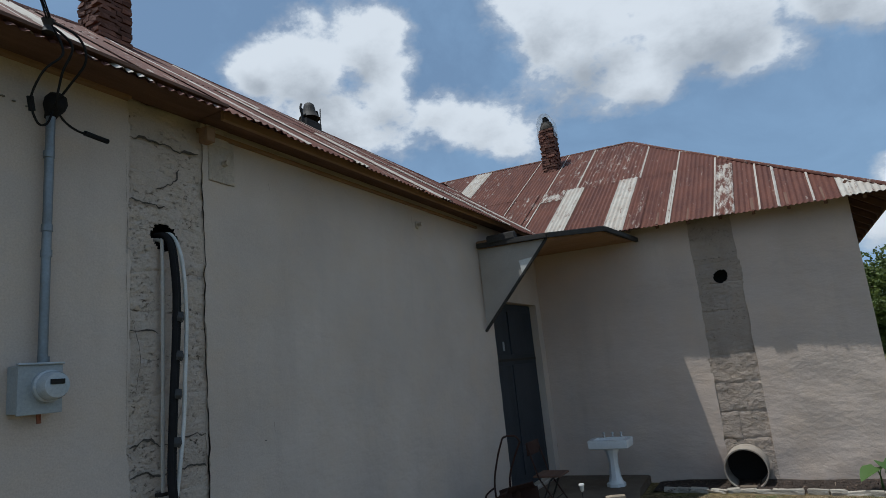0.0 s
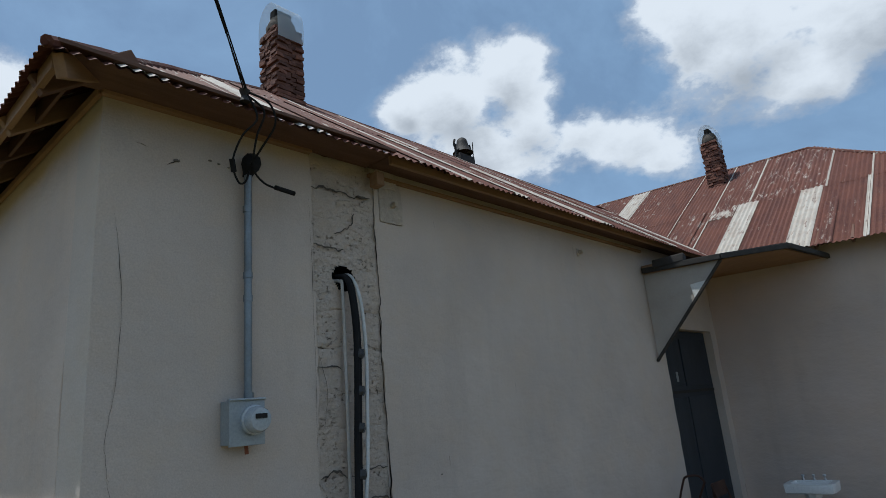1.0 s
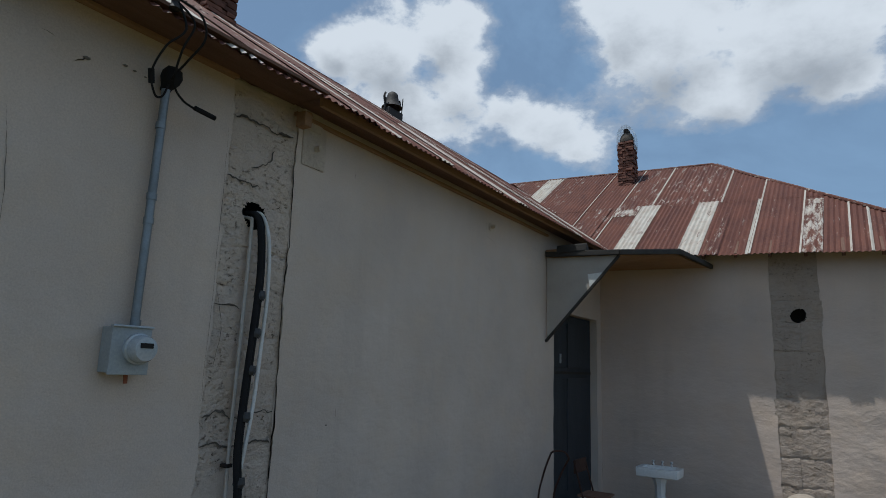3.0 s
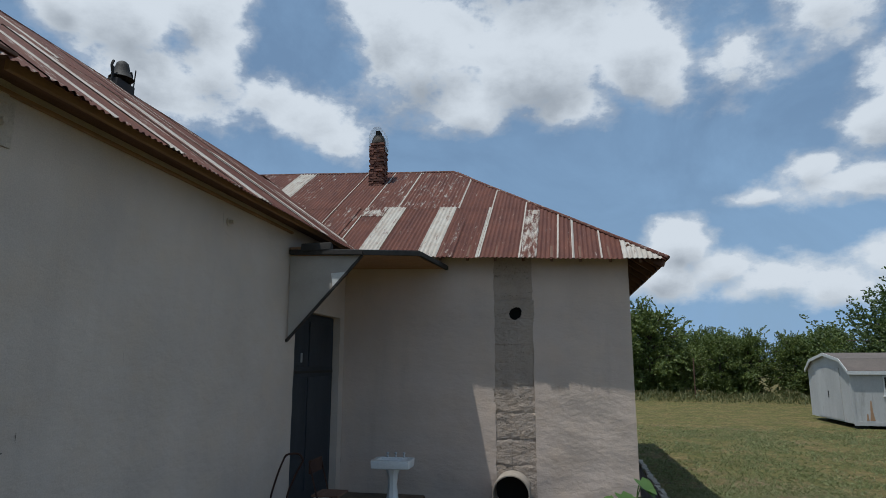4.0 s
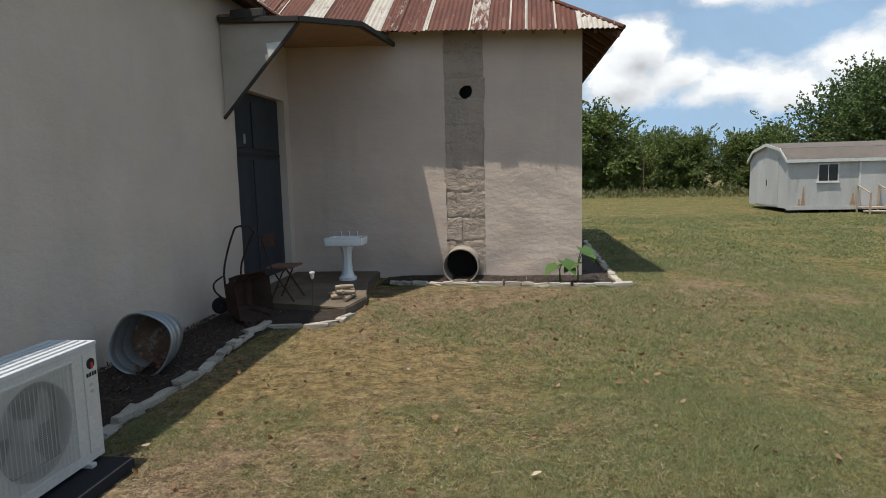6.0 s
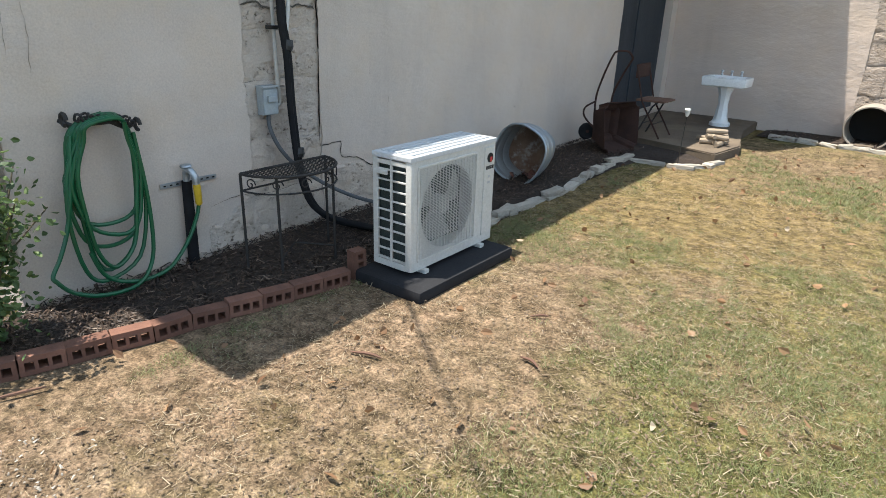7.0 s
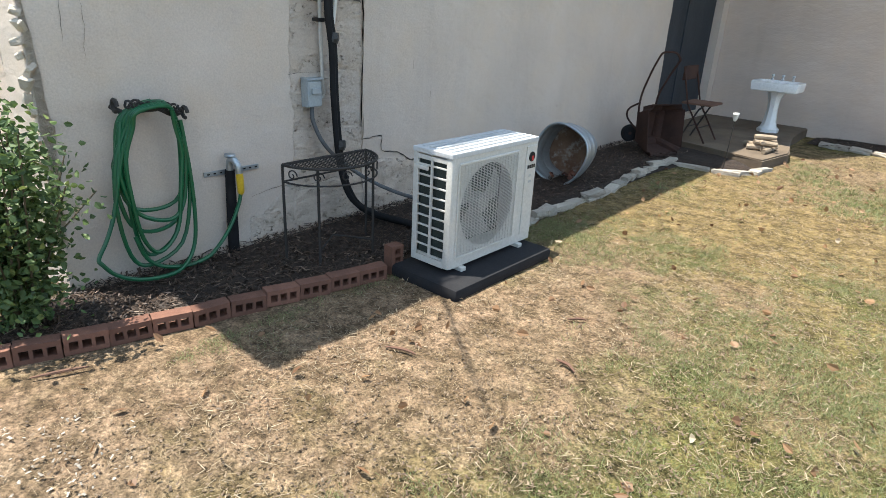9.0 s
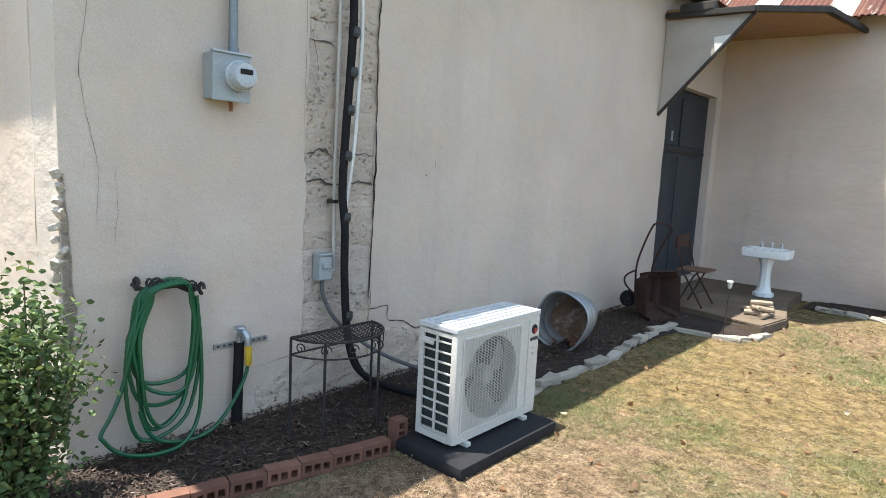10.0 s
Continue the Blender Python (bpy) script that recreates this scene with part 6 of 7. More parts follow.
M_log = surf("bleached_log", (0.33, 0.265, 0.195), (0.19, 0.145, 0.10), 5, 0.9, bump=0.5, stretch=(1, 1, 1), vary=0.2)
for k, (x, y, z, yaw, ln, r) in enumerate(((1.50, -2.32, 0.175, 20, 0.3, 0.034), (1.58, -2.26, 0.175, 70, 0.26, 0.032), (1.44, -2.2, 0.172, -30, 0.28, 0.03), (1.52, -2.25, 0.235, 50, 0.28, 0.034), (1.56, -2.34, 0.235, 5, 0.24, 0.03), (1.47, -2.28, 0.24, -60, 0.26, 0.028), (1.52, -2.28, 0.295, 30, 0.24, 0.03), (1.60, -2.42, 0.17, 85, 0.2, 0.03), (1.40, -2.10, 0.17, 10, 0.3, 0.03))):
    bm = bmesh.new()
    d = Vector((math.cos(radians(yaw)), math.sin(radians(yaw)), 0)) * ln / 2
    pts = [Vector((x - 0.03, y - 0.05, z - 0.025)) + d * f + Vector((0, 0, 0.006 * noise.noise((f * 3, k, 0)))) for f in (-1, -0.5, 0, 0.5, 1)]
    tube(bm, pts, [r * 0.9, r, r * 1.05, r, r * 0.85], 9)
    tagged(part("log", bm, M_log, None, "short bleached piece of firewood in a pile", True), category="log", group="firewood pile on the slab")

# ---- culvert pipe at the end wall ----
culvert = base("drain_pipe", (2.88, -0.27, 0.22), "wide pale concrete drain pipe lying against the wall", "pipe")
bm = bmesh.new()
for r0, r1 in ((0.285, 0.268),):
    lathe(bm, [(r1, 0.02), (r0, 0.03), (r0, 0.50), (r1, 0.50), (r1, 0.02)], 36, Matrix.Translation((2.88, -0.02, 0.255)) @ pose(0, 0, 0, 90, 0, 0), cap=False)
part("pipe_wall", bm, surf("pale_pipe", (0.36, 0.32, 0.27), (0.24, 0.2, 0.16), 4, 0.8, bump=0.3), culvert, "", True)
# flat black disc at the wall end paints the pipe's inner shade
bm = bmesh.new()
lathe(bm, [(0.268, 0.0), (0.268, 0.004), (0.0, 0.004)], 28, Matrix.Translation((2.88, -0.035, 0.255)) @ pose(0, 0, 0, 90, 0, 0))
part("hollow", bm, M_dark, culvert, "black disc painting the shade inside the pipe")
part("saddle_stone", new_box((2.78, -0.68, 0.0), (3.0, -0.535, 0.055), 0.015, None, 0.012), M_conc, culvert, "pale stone under the pipe mouth")

# ---- stone edging, brick edging ----
M_lime = surf("pale_limestone", (0.52, 0.47, 0.40), (0.38, 0.34, 0.28), 6, 0.9, bump=0.7, fine=50, vary=0.22, bump_size=0.02, c3=(0.22, 0.19, 0.15), cover=0.2)


def stone_mesh(seed):
    rnd = random.Random(seed)
    bm = new_box((-0.5, -0.5, -0.5), (0.5, 0.5, 0.5))
    bmesh.ops.subdivide_edges(bm, edges=bm.edges[:], cuts=1, use_grid_fill=True)
    for v in bm.verts:
        v.co *= 1 - 0.13 * (v.co.length - 0.5)
        v.co += Vector([rnd.uniform(-0.07, 0.07) for _ in range(3)])
    return finish(bm, "stone", M_lime)


STONES = [stone_mesh(k) for k in range(7)]


def stone_row(points, size, group, label, layers=1):
    pts = [Vector((*p, 0)) for p in points]
    for a, c in zip(pts, pts[1:]):
        d = c - a
        s = 0.0
        while s < d.length - 0.05:
            ln = random.uniform(0.5, 1.15) * size[0]
            p = a + d.normalized() * (s + ln / 2)
            for q in range(layers if random.random() < 0.7 else 1):
                h = size[2] * random.uniform(0.8, 1.2)
                ob = new("edging_stone", random.choice(STONES))
                ob.matrix_basis = Matrix.Translation((p.x + random.uniform(-0.02, 0.02), p.y, h * 0.42 + q * size[2] * 0.9)) @ pose(0, 0, 0, random.uniform(-4, 4), random.uniform(-4, 4), math.degrees(math.atan2(d.y, d.x)) + random.uniform(-9, 9)) @ Matrix.Diagonal((ln * 1.02, size[1] * random.uniform(0.6, 1.0), h, 1))
                tagged(ob, label, "stone", group)
            s += ln
            if s > d.length:
                break


stone_row([(0.95, -6.78), (0.94, -6.33), (0.95, -5.37), (0.87, -4.4), (0.83, -3.91), (0.88, -3.50)], (0.25, 0.105, 0.042), "stone edging of the mulch bed", "flat pale limestone edging the mulch bed", 2)
stone_row([(0.9, -3.48), (1.40, -3.46), (1.66, -3.24), (1.70, -3.0)], (0.24, 0.11, 0.045), "stone edging of the mulch bed", "flat pale limestone edging the mulch bed", 1)
stone_row([(1.75, -0.70), (2.7, -0.76), (3.6, -0.82), (4.6, -0.92), (5.28, -0.9)], (0.26, 0.11, 0.06), "stone kerb of the flower bed", "pale limestone kerbing the flower bed", 1)
stone_row([(5.3, -0.8), (5.3, 0.5), (5.35, 2.5), (5.42, 4.9)], (0.26, 0.11, 0.06), "stone kerb of the flower bed", "pale limestone kerbing the flower bed", 1)

M_newbrick = surf("red_cored_brick", (0.175, 0.083, 0.055), (0.115, 0.055, 0.038), 7, 0.88, bump=0.35, fine=70, vary=0.16)


def cored_brick():
    """Brick on edge, three square holes through it from front to back (x)."""
    ln, dep, h = 0.182, 0.075, 0.092
    us = [-ln / 2, -0.071, -0.034, -0.0185, 0.0185, 0.034, 0.071, ln / 2]
    zs = [0.0, 0.025, 0.067, h]
    bm = slab(us, zs, lambda u, z: any(abs(u - c) < 0.012 for c in (-0.0525, 0.0, 0.0525)) and 0.025 < z < 0.067, lambda u, z, d: (dep / 2 - d, u, z), dep)
    bm.normal_update()
    sharp = [e for e in bm.edges if len(e.link_faces) == 2 and e.calc_face_angle(0) > 1.2 and (abs(abs(e.verts[0].co.y) - ln / 2) < 1e-4 or e.verts[0].co.z in (0.0, h)) and (abs(abs(e.verts[1].co.y) - ln / 2) < 1e-4 or e.verts[1].co.z in (0.0, h))]
    bmesh.ops.bevel(bm, geom=sharp, offset=0.003, segments=1, affect="EDGES")
    return finish(bm, "edging_brick", M_newbrick)


BRICK = cored_brick()
line = [Vector((0.36, -10.45, 0)), Vector((0.47, -9.85, 0)), Vector((0.565, -9.56, 0)), Vector((0.77, -8.68, 0)), Vector((0.925, -7.93, 0))]
cum = [0.0]
for a, c in zip(line, line[1:]):
    cum.append(cum[-1] + (c - a).length)
s = 0.092
while s < cum[-1]:
    k = max(i for i in range(len(cum)) if cum[i] <= s)
    d = (line[k + 1] - line[k]).normalized()
    p = line[k] + d * (s - cum[k])
    ob = new("edging_brick", BRICK)
    ob.matrix_basis = Matrix.Translation((p.x, p.y, 0.0 + random.uniform(-0.004, 0.006))) @ pose(0, 0, 0, random.uniform(-2, 2), random.uniform(-2, 2), math.degrees(math.atan2(d.y, d.x)) - 90 + random.uniform(-3, 3))
    tagged(ob, "red cored brick on edge bordering the mulch", "brick", "brick edging of the mulch bed")
    s += 0.1865
ob = new("edging_brick", BRICK)
ob.matrix_basis = Matrix.Translation((0.915, -7.81, 0.095)) @ pose(0, 0, 0, 90, 0, -4) @ pose(0, 0, -0.046, 0, 0, 0)
tagged(ob, "red cored brick standing upright at the pad", "brick", "brick edging of the mulch bed")


# ---- leaves and plants ----
def leaf_material(name, c1, c2, c3=None):
    m = bpy.data.materials.new(name)
    m.use_nodes = True
    nt = m.node_tree
    N, L = nt.nodes.new, nt.links.new
    b = nt.nodes["Principled BSDF"]
    b.inputs["Roughness"].default_value = 0.55
    geo = N("ShaderNodeNewGeometry")
    ramp = N("ShaderNodeValToRGB")
    ramp.color_ramp.elements[0].color, ramp.color_ramp.elements[1].color = (*c1, 1), (*c2, 1)
    if c3:
        e = ramp.color_ramp.elements.new(0.93)
        e.color = (*c2, 1)
        ramp.color_ramp.elements[-1].color = (*c3, 1)
    L(geo.outputs["Random Per Island"], ramp.inputs[0])
    L(ramp.outputs[0], b.inputs["Base Color"])
    tr, ad = N("ShaderNodeBsdfTranslucent"), N("ShaderNodeMixShader")
    L(ramp.outputs[0], tr.inputs[0])
    ad.inputs[0].default_value = 0.28
    L(b.outputs[0], ad.inputs[1])
    L(tr.outputs[0], ad.inputs[2])
    L(ad.outputs[0], nt.nodes["Material Output"].inputs[0])
    return m


def leaf_cloud(name, spots, material, parent=None, label="", kind=""):
    """Leaves as small folded blades; spots: (place, direction, length, width)."""
    n = len(spots)
    P = np.array([s[0] for s in spots], float)
    D = np.array([s[1] for s in spots], float)
    D /= np.linalg.norm(D, axis=1)[:, None] + 1e-9
    Ln = np.array([s[2] for s in spots])[:, None]
    Wd = np.array([s[3] for s in spots])[:, None]
    rnd = np.random.RandomState(n)
    S = np.cross(D, rnd.normal(size=(n, 3)))
    S /= np.linalg.norm(S, axis=1)[:, None] + 1e-9
    U = np.cross(S, D)
    V = np.empty((n, 6, 3))
    V[:, 0] = P
    V[:, 1] = P + D * Ln * 0.35 + S * Wd * 0.5 + U * Wd * 0.15
    V[:, 2] = P + D * Ln * 0.75 + S * Wd * 0.35 + U * Wd * 0.12
    V[:, 3] = P + D * Ln
    V[:, 4] = P + D * Ln * 0.75 - S * Wd * 0.35 + U * Wd * 0.12
    V[:, 5] = P + D * Ln * 0.35 - S * Wd * 0.5 + U * Wd * 0.15
    F = []
    for i in range(n):
        k = i * 6
        F += [(k, k + 1, k + 2, k + 3), (k, k + 3, k + 4, k + 5)]
    me = bpy.data.meshes.new(name)
    me.from_pydata(V.reshape(-1, 3).tolist(), [], F)
    me.materials.append(material)
    ob = new(name, me)
    if parent:
        ob.parent = parent
        ob.matrix_parent_inverse = parent.matrix_basis.inverted()
    return tagged(ob, label, kind=kind)


M_rose = leaf_material("rose_leaf", (0.034, 0.066, 0.022), (0.12, 0.18, 0.055), (0.24, 0.28, 0.08))
M_stem = surf("green_brown_stem", (0.10, 0.085, 0.045), (0.07, 0.05, 0.03), 9, 0.8, bump=0.3)
bush = base("rose_bush", (0.24, -9.6, 0.03), "leafy green rose bush at the wall corner", "bush")
rnd = random.Random(4)
spots = []
for k in range(26):
    base_p = Vector((0.22 + rnd.uniform(-0.06, 0.08), -9.62 + rnd.uniform(-0.1, 0.1), 0.03))
    ang = rnd.uniform(0, 6.28)
    reach, h = rnd.uniform(0.08, 0.38), rnd.uniform(0.6, 1.3)
    tip = base_p + Vector((max(-0.1, 0.8 * reach * math.cos(ang)), reach * math.sin(ang) - 0.06, h if reach < 0.3 else h * 0.75))
    if k == 0:
        tip = Vector((0.22, -9.18, 0.62))
    if tip.y > -9.33 and tip.x < 0.1:
        tip.x = 0.12
    mid = base_p.lerp(tip, 0.5) + Vector((0.03, 0, 0.06))
    pts = smooth_points([base_p, mid, tip], 6)
    bm = bmesh.new()
    tube(bm, pts, [0.007 * (1 - 0.6 * i / len(pts)) for i in range(len(pts))], 5)
    part("stem", bm, M_stem, bush, "", True)
    for p in pts[2:]:
        for q in range(17):
            o = Vector((rnd.gauss(0, 0.062), rnd.gauss(0, 0.062), rnd.gauss(0, 0.06)))
            d = Vector((rnd.gauss(0, 1), rnd.gauss(0, 1), rnd.gauss(0.1, 0.6)))
            pos = p + o
            if pos.y > -9.36 and rnd.random() < 0.75:
                pos.y -= 0.2
            if pos.x < 0.03 and pos.y > -9.36:
                pos.x = 0.05
            spots.append((pos, d, rnd.uniform(0.028, 0.052), rnd.uniform(0.02, 0.034)))
for k in range(260):
    spots.append((Vector((0.3 + rnd.gauss(0, 0.14), -9.66 + rnd.gauss(0, 0.14), 0.1 + abs(rnd.gauss(0, 0.13)))), Vector((rnd.gauss(0, 1), rnd.gauss(0, 1), rnd.gauss(0.4, 0.5))), rnd.uniform(0.02, 0.045), rnd.uniform(0.012, 0.025)))
leaf_cloud("leaves", spots, M_rose, bush, "dark glossy rose leaves", "stuff")

M_taro = leaf_material("broad_leaf", (0.06, 0.12, 0.025), (0.10, 0.18, 0.04))


def big_leaf(p, d, ln, wd, parent):
    """A broad heart-shaped leaf with a folded midrib."""
    d = Vector(d).normalized()
    s = d.cross(Vector((0, 0, 1))).normalized()
    u = s.cross(d)
    bm = bmesh.new()
    mid = [bm.verts.new(Vector(p) + d * ln * t - Vector((0, 0, 0.25 * ln * t * t))) for t in (0.0, 0.25, 0.5, 0.75, 1.0)]
    for sg in (-1, 1):
        out = [bm.verts.new(Vector(p) + d * ln * t + s * sg * wd * w + u * 0.18 * wd * w - Vector((0, 0, 0.25 * ln * max(t, 0) ** 2))) for t, w in ((-0.18, 0.35), (0.15, 0.52), (0.42, 0.45), (0.72, 0.26))]
        bm.faces.new((mid[0], out[0], out[1], mid[1]))
        bm.faces.new((mid[1], out[1], out[2], mid[2]))
        bm.faces.new((mid[2], out[2], out[3], mid[3]))
        bm.faces.new((mid[3], out[3], mid[4]))
    part("leaf", bm, M_taro, parent, "", True)


for px, py, hs in ((4.42, -0.66, (0.36, 0.30)), (4.70, -0.62, (0.55, 0.32, 0.46))):
    plant = base("broad_leaf_plant", (px, py, 0.03), "young bright green broad-leaved plant in the bed", "plant", "plants in the flower bed")
    for k, h in enumerate(hs):
        tip = Vector((px + (-0.04 if k % 2 else 0.05), py - 0.05, h))
        bm = bmesh.new()
        tube(bm, smooth_points([(px, py, 0.0), (px, py, h * 0.6), tip]), [0.014] * 4 + [0.008] * 9, 6)
        part("stalk", bm, M_taro, plant, "", True)
        big_leaf(tip, (-0.5 if k % 2 else 0.45, -0.55, -0.35 + 0.2 * k), 0.3, 0.26, plant)


# ---- trees ----
M_bark = surf("grey_bark", (0.09, 0.07, 0.055), (0.06, 0.048, 0.038), 6, 0.95, bump=0.8, stretch=(1, 1, 0.3))
M_tree = leaf_material("elm_leaf", (0.034, 0.062, 0.016), (0.105, 0.15, 0.037), (0.17, 0.21, 0.06))
M_wood_leaf = leaf_material("woodland_leaf", (0.06, 0.095, 0.022), (0.185, 0.23, 0.055))


def tree(at, height, radius, low, leaves, size, material, label, seed, limbs=16, group="", name="tree"):
    """Trunk, limbs and sprays of leaves round the limb ends; low: where the crown starts, as a share of the height."""
    rnd = random.Random(seed)
    t = base(name, at, label, "tree", group)
    x0, y0, z0 = at
    pts = [Vector((x0 + 0.03 * height * noise.noise((k, seed, 0)), y0 + 0.03 * height * noise.noise((k, seed, 5)), z0 + height * 0.75 * k / 6)) for k in range(7)]
    bm = bmesh.new()
    tube(bm, pts, [height * 0.028 * (1 - 0.12 * k) for k in range(7)], 8)
    ends = []
    for k in range(limbs):
        f = low + (0.95 - low) * (k + rnd.random()) / limbs
        i = min(5, int(f / 0.75 * 6)) if f < 0.75 else 5
        start = pts[i]
        ang = k * 2.4 + rnd.uniform(-0.4, 0.4)
        prof = math.sin(math.pi * min(1, max(0.05, (f - low * 0.6) / (1.04 - low * 0.6))) ** 0.75)
        rr = radius * prof * rnd.uniform(0.75, 1.12)
        end = Vector((x0 + rr * math.cos(ang), y0 + rr * math.sin(ang), z0 + height * (f + rnd.uniform(-0.02, 0.05))))
        mid = start.lerp(end, 0.5) + Vector((0, 0, height * 0.035))
        limb = smooth_points([start, mid, end], 4)
        tube(bm, limb, [height * 0.011 * (1 - 0.8 * q / len(limb)) for q in range(len(limb))], 5)
        ends.append((limb, f))
    part("trunk", bm, M_bark, t, "", True)
    spots = []
    per = max(1, leaves // (limbs * 6))
    for limb, f in ends:
        for q in range(6):
            c = limb[min(len(limb) - 1, 2 + q + rnd.randint(0, 1))] + Vector((rnd.gauss(0, 1), rnd.gauss(0, 1), rnd.gauss(0, 0.7))) * radius * 0.085
            out = (c - Vector((x0, y0, z0 + height * 0.45))).normalized()
            cl = radius * rnd.uniform(0.09, 0.15)
            # sprays: leaves strung along short twigs
            for tw in range(max(1, per // 8)):
                tp = c + Vector([max(-1.5, min(1.5, rnd.gauss(0, w))) for w in (1, 1, 0.75)]) * cl
                td = (out + Vector((rnd.gauss(0, 0.6), rnd.gauss(0, 0.6), rnd.gauss(0.1, 0.5)))).normalized()
                for s in range(8):
                    p = tp + td * size * 0.4 * s
                    spots.append((p, td + Vector((rnd.gauss(0, 0.8), rnd.gauss(0, 0.8), rnd.gauss(0, 0.8))), size * rnd.uniform(0.8, 1.4), size * rnd.uniform(0.6, 0.95)))
    leaf_cloud("crown", spots, material, t, "", "stuff")
    return t


tree((24.9, 25.6, 0.0), 7.0, 5.9, 0.06, 130000, 0.135, M_tree, "broad spreading dark green tree behind the shed", 3, 64)
protos = []
for k in range(5):
    protos.append(tree((0, 0, 0), 6.0, 2.5, 0.06, 14000, 0.14, M_wood_leaf, "dense green woodland tree at the field edge", 20 + k, 26, "trees along the field edge"))
rnd = random.Random(8)
first = set()
for row, (dist, count) in enumerate(((47, 22), (52, 20), (58, 18))):
    for k in range(count):
        az = radians(-2 + 62 * (k + rnd.uniform(0.2, 0.8)) / count + row * 0.8)
        x, y = 3.7 + dist * math.sin(az), -10.2 + dist * math.cos(az)
        h = (0.68 + 0.05 * row) * rnd.uniform(0.85, 1.12)
        if 5.2 < math.degrees(az) < 8.6 and row == 0:
            h = 1.08
        i = rnd.randrange(5)
        m = pose(x, y, -0.05, 0, 0, rnd.uniform(0, 360))
        if i not in first:
            first.add(i)
            protos[i].matrix_basis = m
            protos[i].scale = (h * 1.05, h * 1.05, h)
        else:
            keep = protos[i].scale.copy()
            c = copy_thing(protos[i], m)
            c.scale = (h * 1.05, h * 1.05, h)

# rough growth and posts along the field edge
M_scrub = leaf_material("field_edge_weeds", (0.075, 0.095, 0.028), (0.20, 0.185, 0.075))
spots = []
for k in range(15000):
    az = radians(rnd.uniform(-3, 60))
    dist = rnd.uniform(38, 47)
    h = 0.12 + 0.5 * max(0, noise.noise((az * 30, dist * 0.4, 0)) + 0.4)
    spots.append((Vector((3.7 + dist * math.sin(az), -10.2 + dist * math.cos(az), rnd.uniform(0, h))), Vector((rnd.gauss(0, 0.5), rnd.gauss(0, 0.5), 1)), rnd.uniform(0.1, 0.24), rnd.uniform(0.04, 0.09)))
tagged(leaf_cloud("weeds", spots, M_scrub, None, "rough weeds and tall grass along the field edge"), category="weeds", kind="stuff")
for x, y in ((7.75, 30.5), (12.2, 32.0), (3.2, 29.0), (19.5, 31.0)):
    bm = bmesh.new()
    tube(bm, [(x, y, -0.1), (x + 0.02, y, 2.55)], 0.035, 6)
    tagged(part("fence_post", bm, M_wood, None, "tall thin grey post at the field edge"), category="post", group="posts at the field edge")

# ---- shed ----
M_siding = surf("weathered_white_siding", (0.52, 0.51, 0.49), (0.40, 0.39, 0.375), 1.4, 0.8, bump=0.15, stretch=(1, 1, 0.25), c3=(0.24, 0.215, 0.185), cover=0.28)
M_shingle = surf("faded_shingle", (0.10, 0.085, 0.075), (0.14, 0.115, 0.10), 2, 0.95, bump=0.6, fine=25)
M_rail = surf("raw_stair_wood", (0.45, 0.36, 0.27), (0.36, 0.28, 0.2), 5, 0.85)
M_stain = surf("rust_stain", (0.34, 0.19, 0.10), (0.42, 0.3, 0.2), 3, 0.9, stretch=(1, 1, 0.3))
SHX, SHY, SHL, SHW, SZ0 = 13.65, 13.75, 5.5, 4.1, 0.16
shed = base("garden_shed", (SHX, SHY, 0), "weathered white barn-roofed garden shed on blocks", "shed", turn=-2)
E0, KN, AP = 1.97, 2.33, 2.56


def shed_part(name, bm, material, parent=None, label=""):
    bmesh.ops.transform(bm, matrix=pose(SHX, SHY, 0, 0, 0, -2), verts=bm.verts)
    return part(name, bm, material, parent or shed, label)


half = SHW / 2
gable = [(0, SZ0), (0, E0), (half * 0.28, KN), (half, AP), (half * 1.72, KN), (SHW, E0), (SHW, SZ0)]
bm = bmesh.new()
prism(bm, [(0.0, y, z) for y, z in gable], (1, 0, 0), SHL)
body = shed_part("body", bm, M_siding)
roofline = gable[1:6]
for k, ((ya, za), (yb, zb)) in enumerate(zip(roofline, roofline[1:])):
    bm = bmesh.new()
    n = Vector((0, -(zb - za), yb - ya)).normalized()
    o = 0.0 if 0 < k < 3 else 0.12
    a, c = Vector((0, ya, za)), Vector((0, yb, zb))
    d = (c - a).normalized()
    if k == 0:
        a -= d * 0.1
    if k == 3:
        c += d * 0.1
    prism(bm, [Vector((-0.1, a.y, a.z)), Vector((-0.1, c.y, c.z)), Vector((SHL + 0.1, c.y, c.z)), Vector((SHL + 0.1, a.y, a.z))], n, 0.05)
    shed_part("roof", bm, M_shingle, None, "faded grey brown shingles")
    bm = bmesh.new()
    prism(bm, [Vector((-0.12, a.y, a.z - 0.06)), Vector((-0.12, c.y, c.z - 0.06)), Vector((-0.12, c.y, c.z + 0.05)), Vector((-0.12, a.y, a.z + 0.05))], (1, 0, 0), 0.05)
    shed_part("barge_board", bm, M_white)
shed_part("fascia", new_box((-0.1, -0.12, E0 - 0.14), (SHL + 0.1, -0.08, E0 - 0.02)), M_white)
for k in range(int(SHL / 0.4)):
    shed_part("batten", new_box((0.2 + k * 0.4, -0.008, SZ0), (0.212 + k * 0.4, 0.0, E0)), M_siding)
for x in (0.0, SHL):
    shed_part("corner_trim", new_box((x - 0.05, -0.02, SZ0), (x + 0.05, 0.03, E0), 0.005), M_siding)
shed_part("skirt", new_box((-0.03, -0.03, SZ0 - 0.05), (SHL + 0.03, 0.0, SZ0 + 0.08)), M_siding)
WZ = 0.13
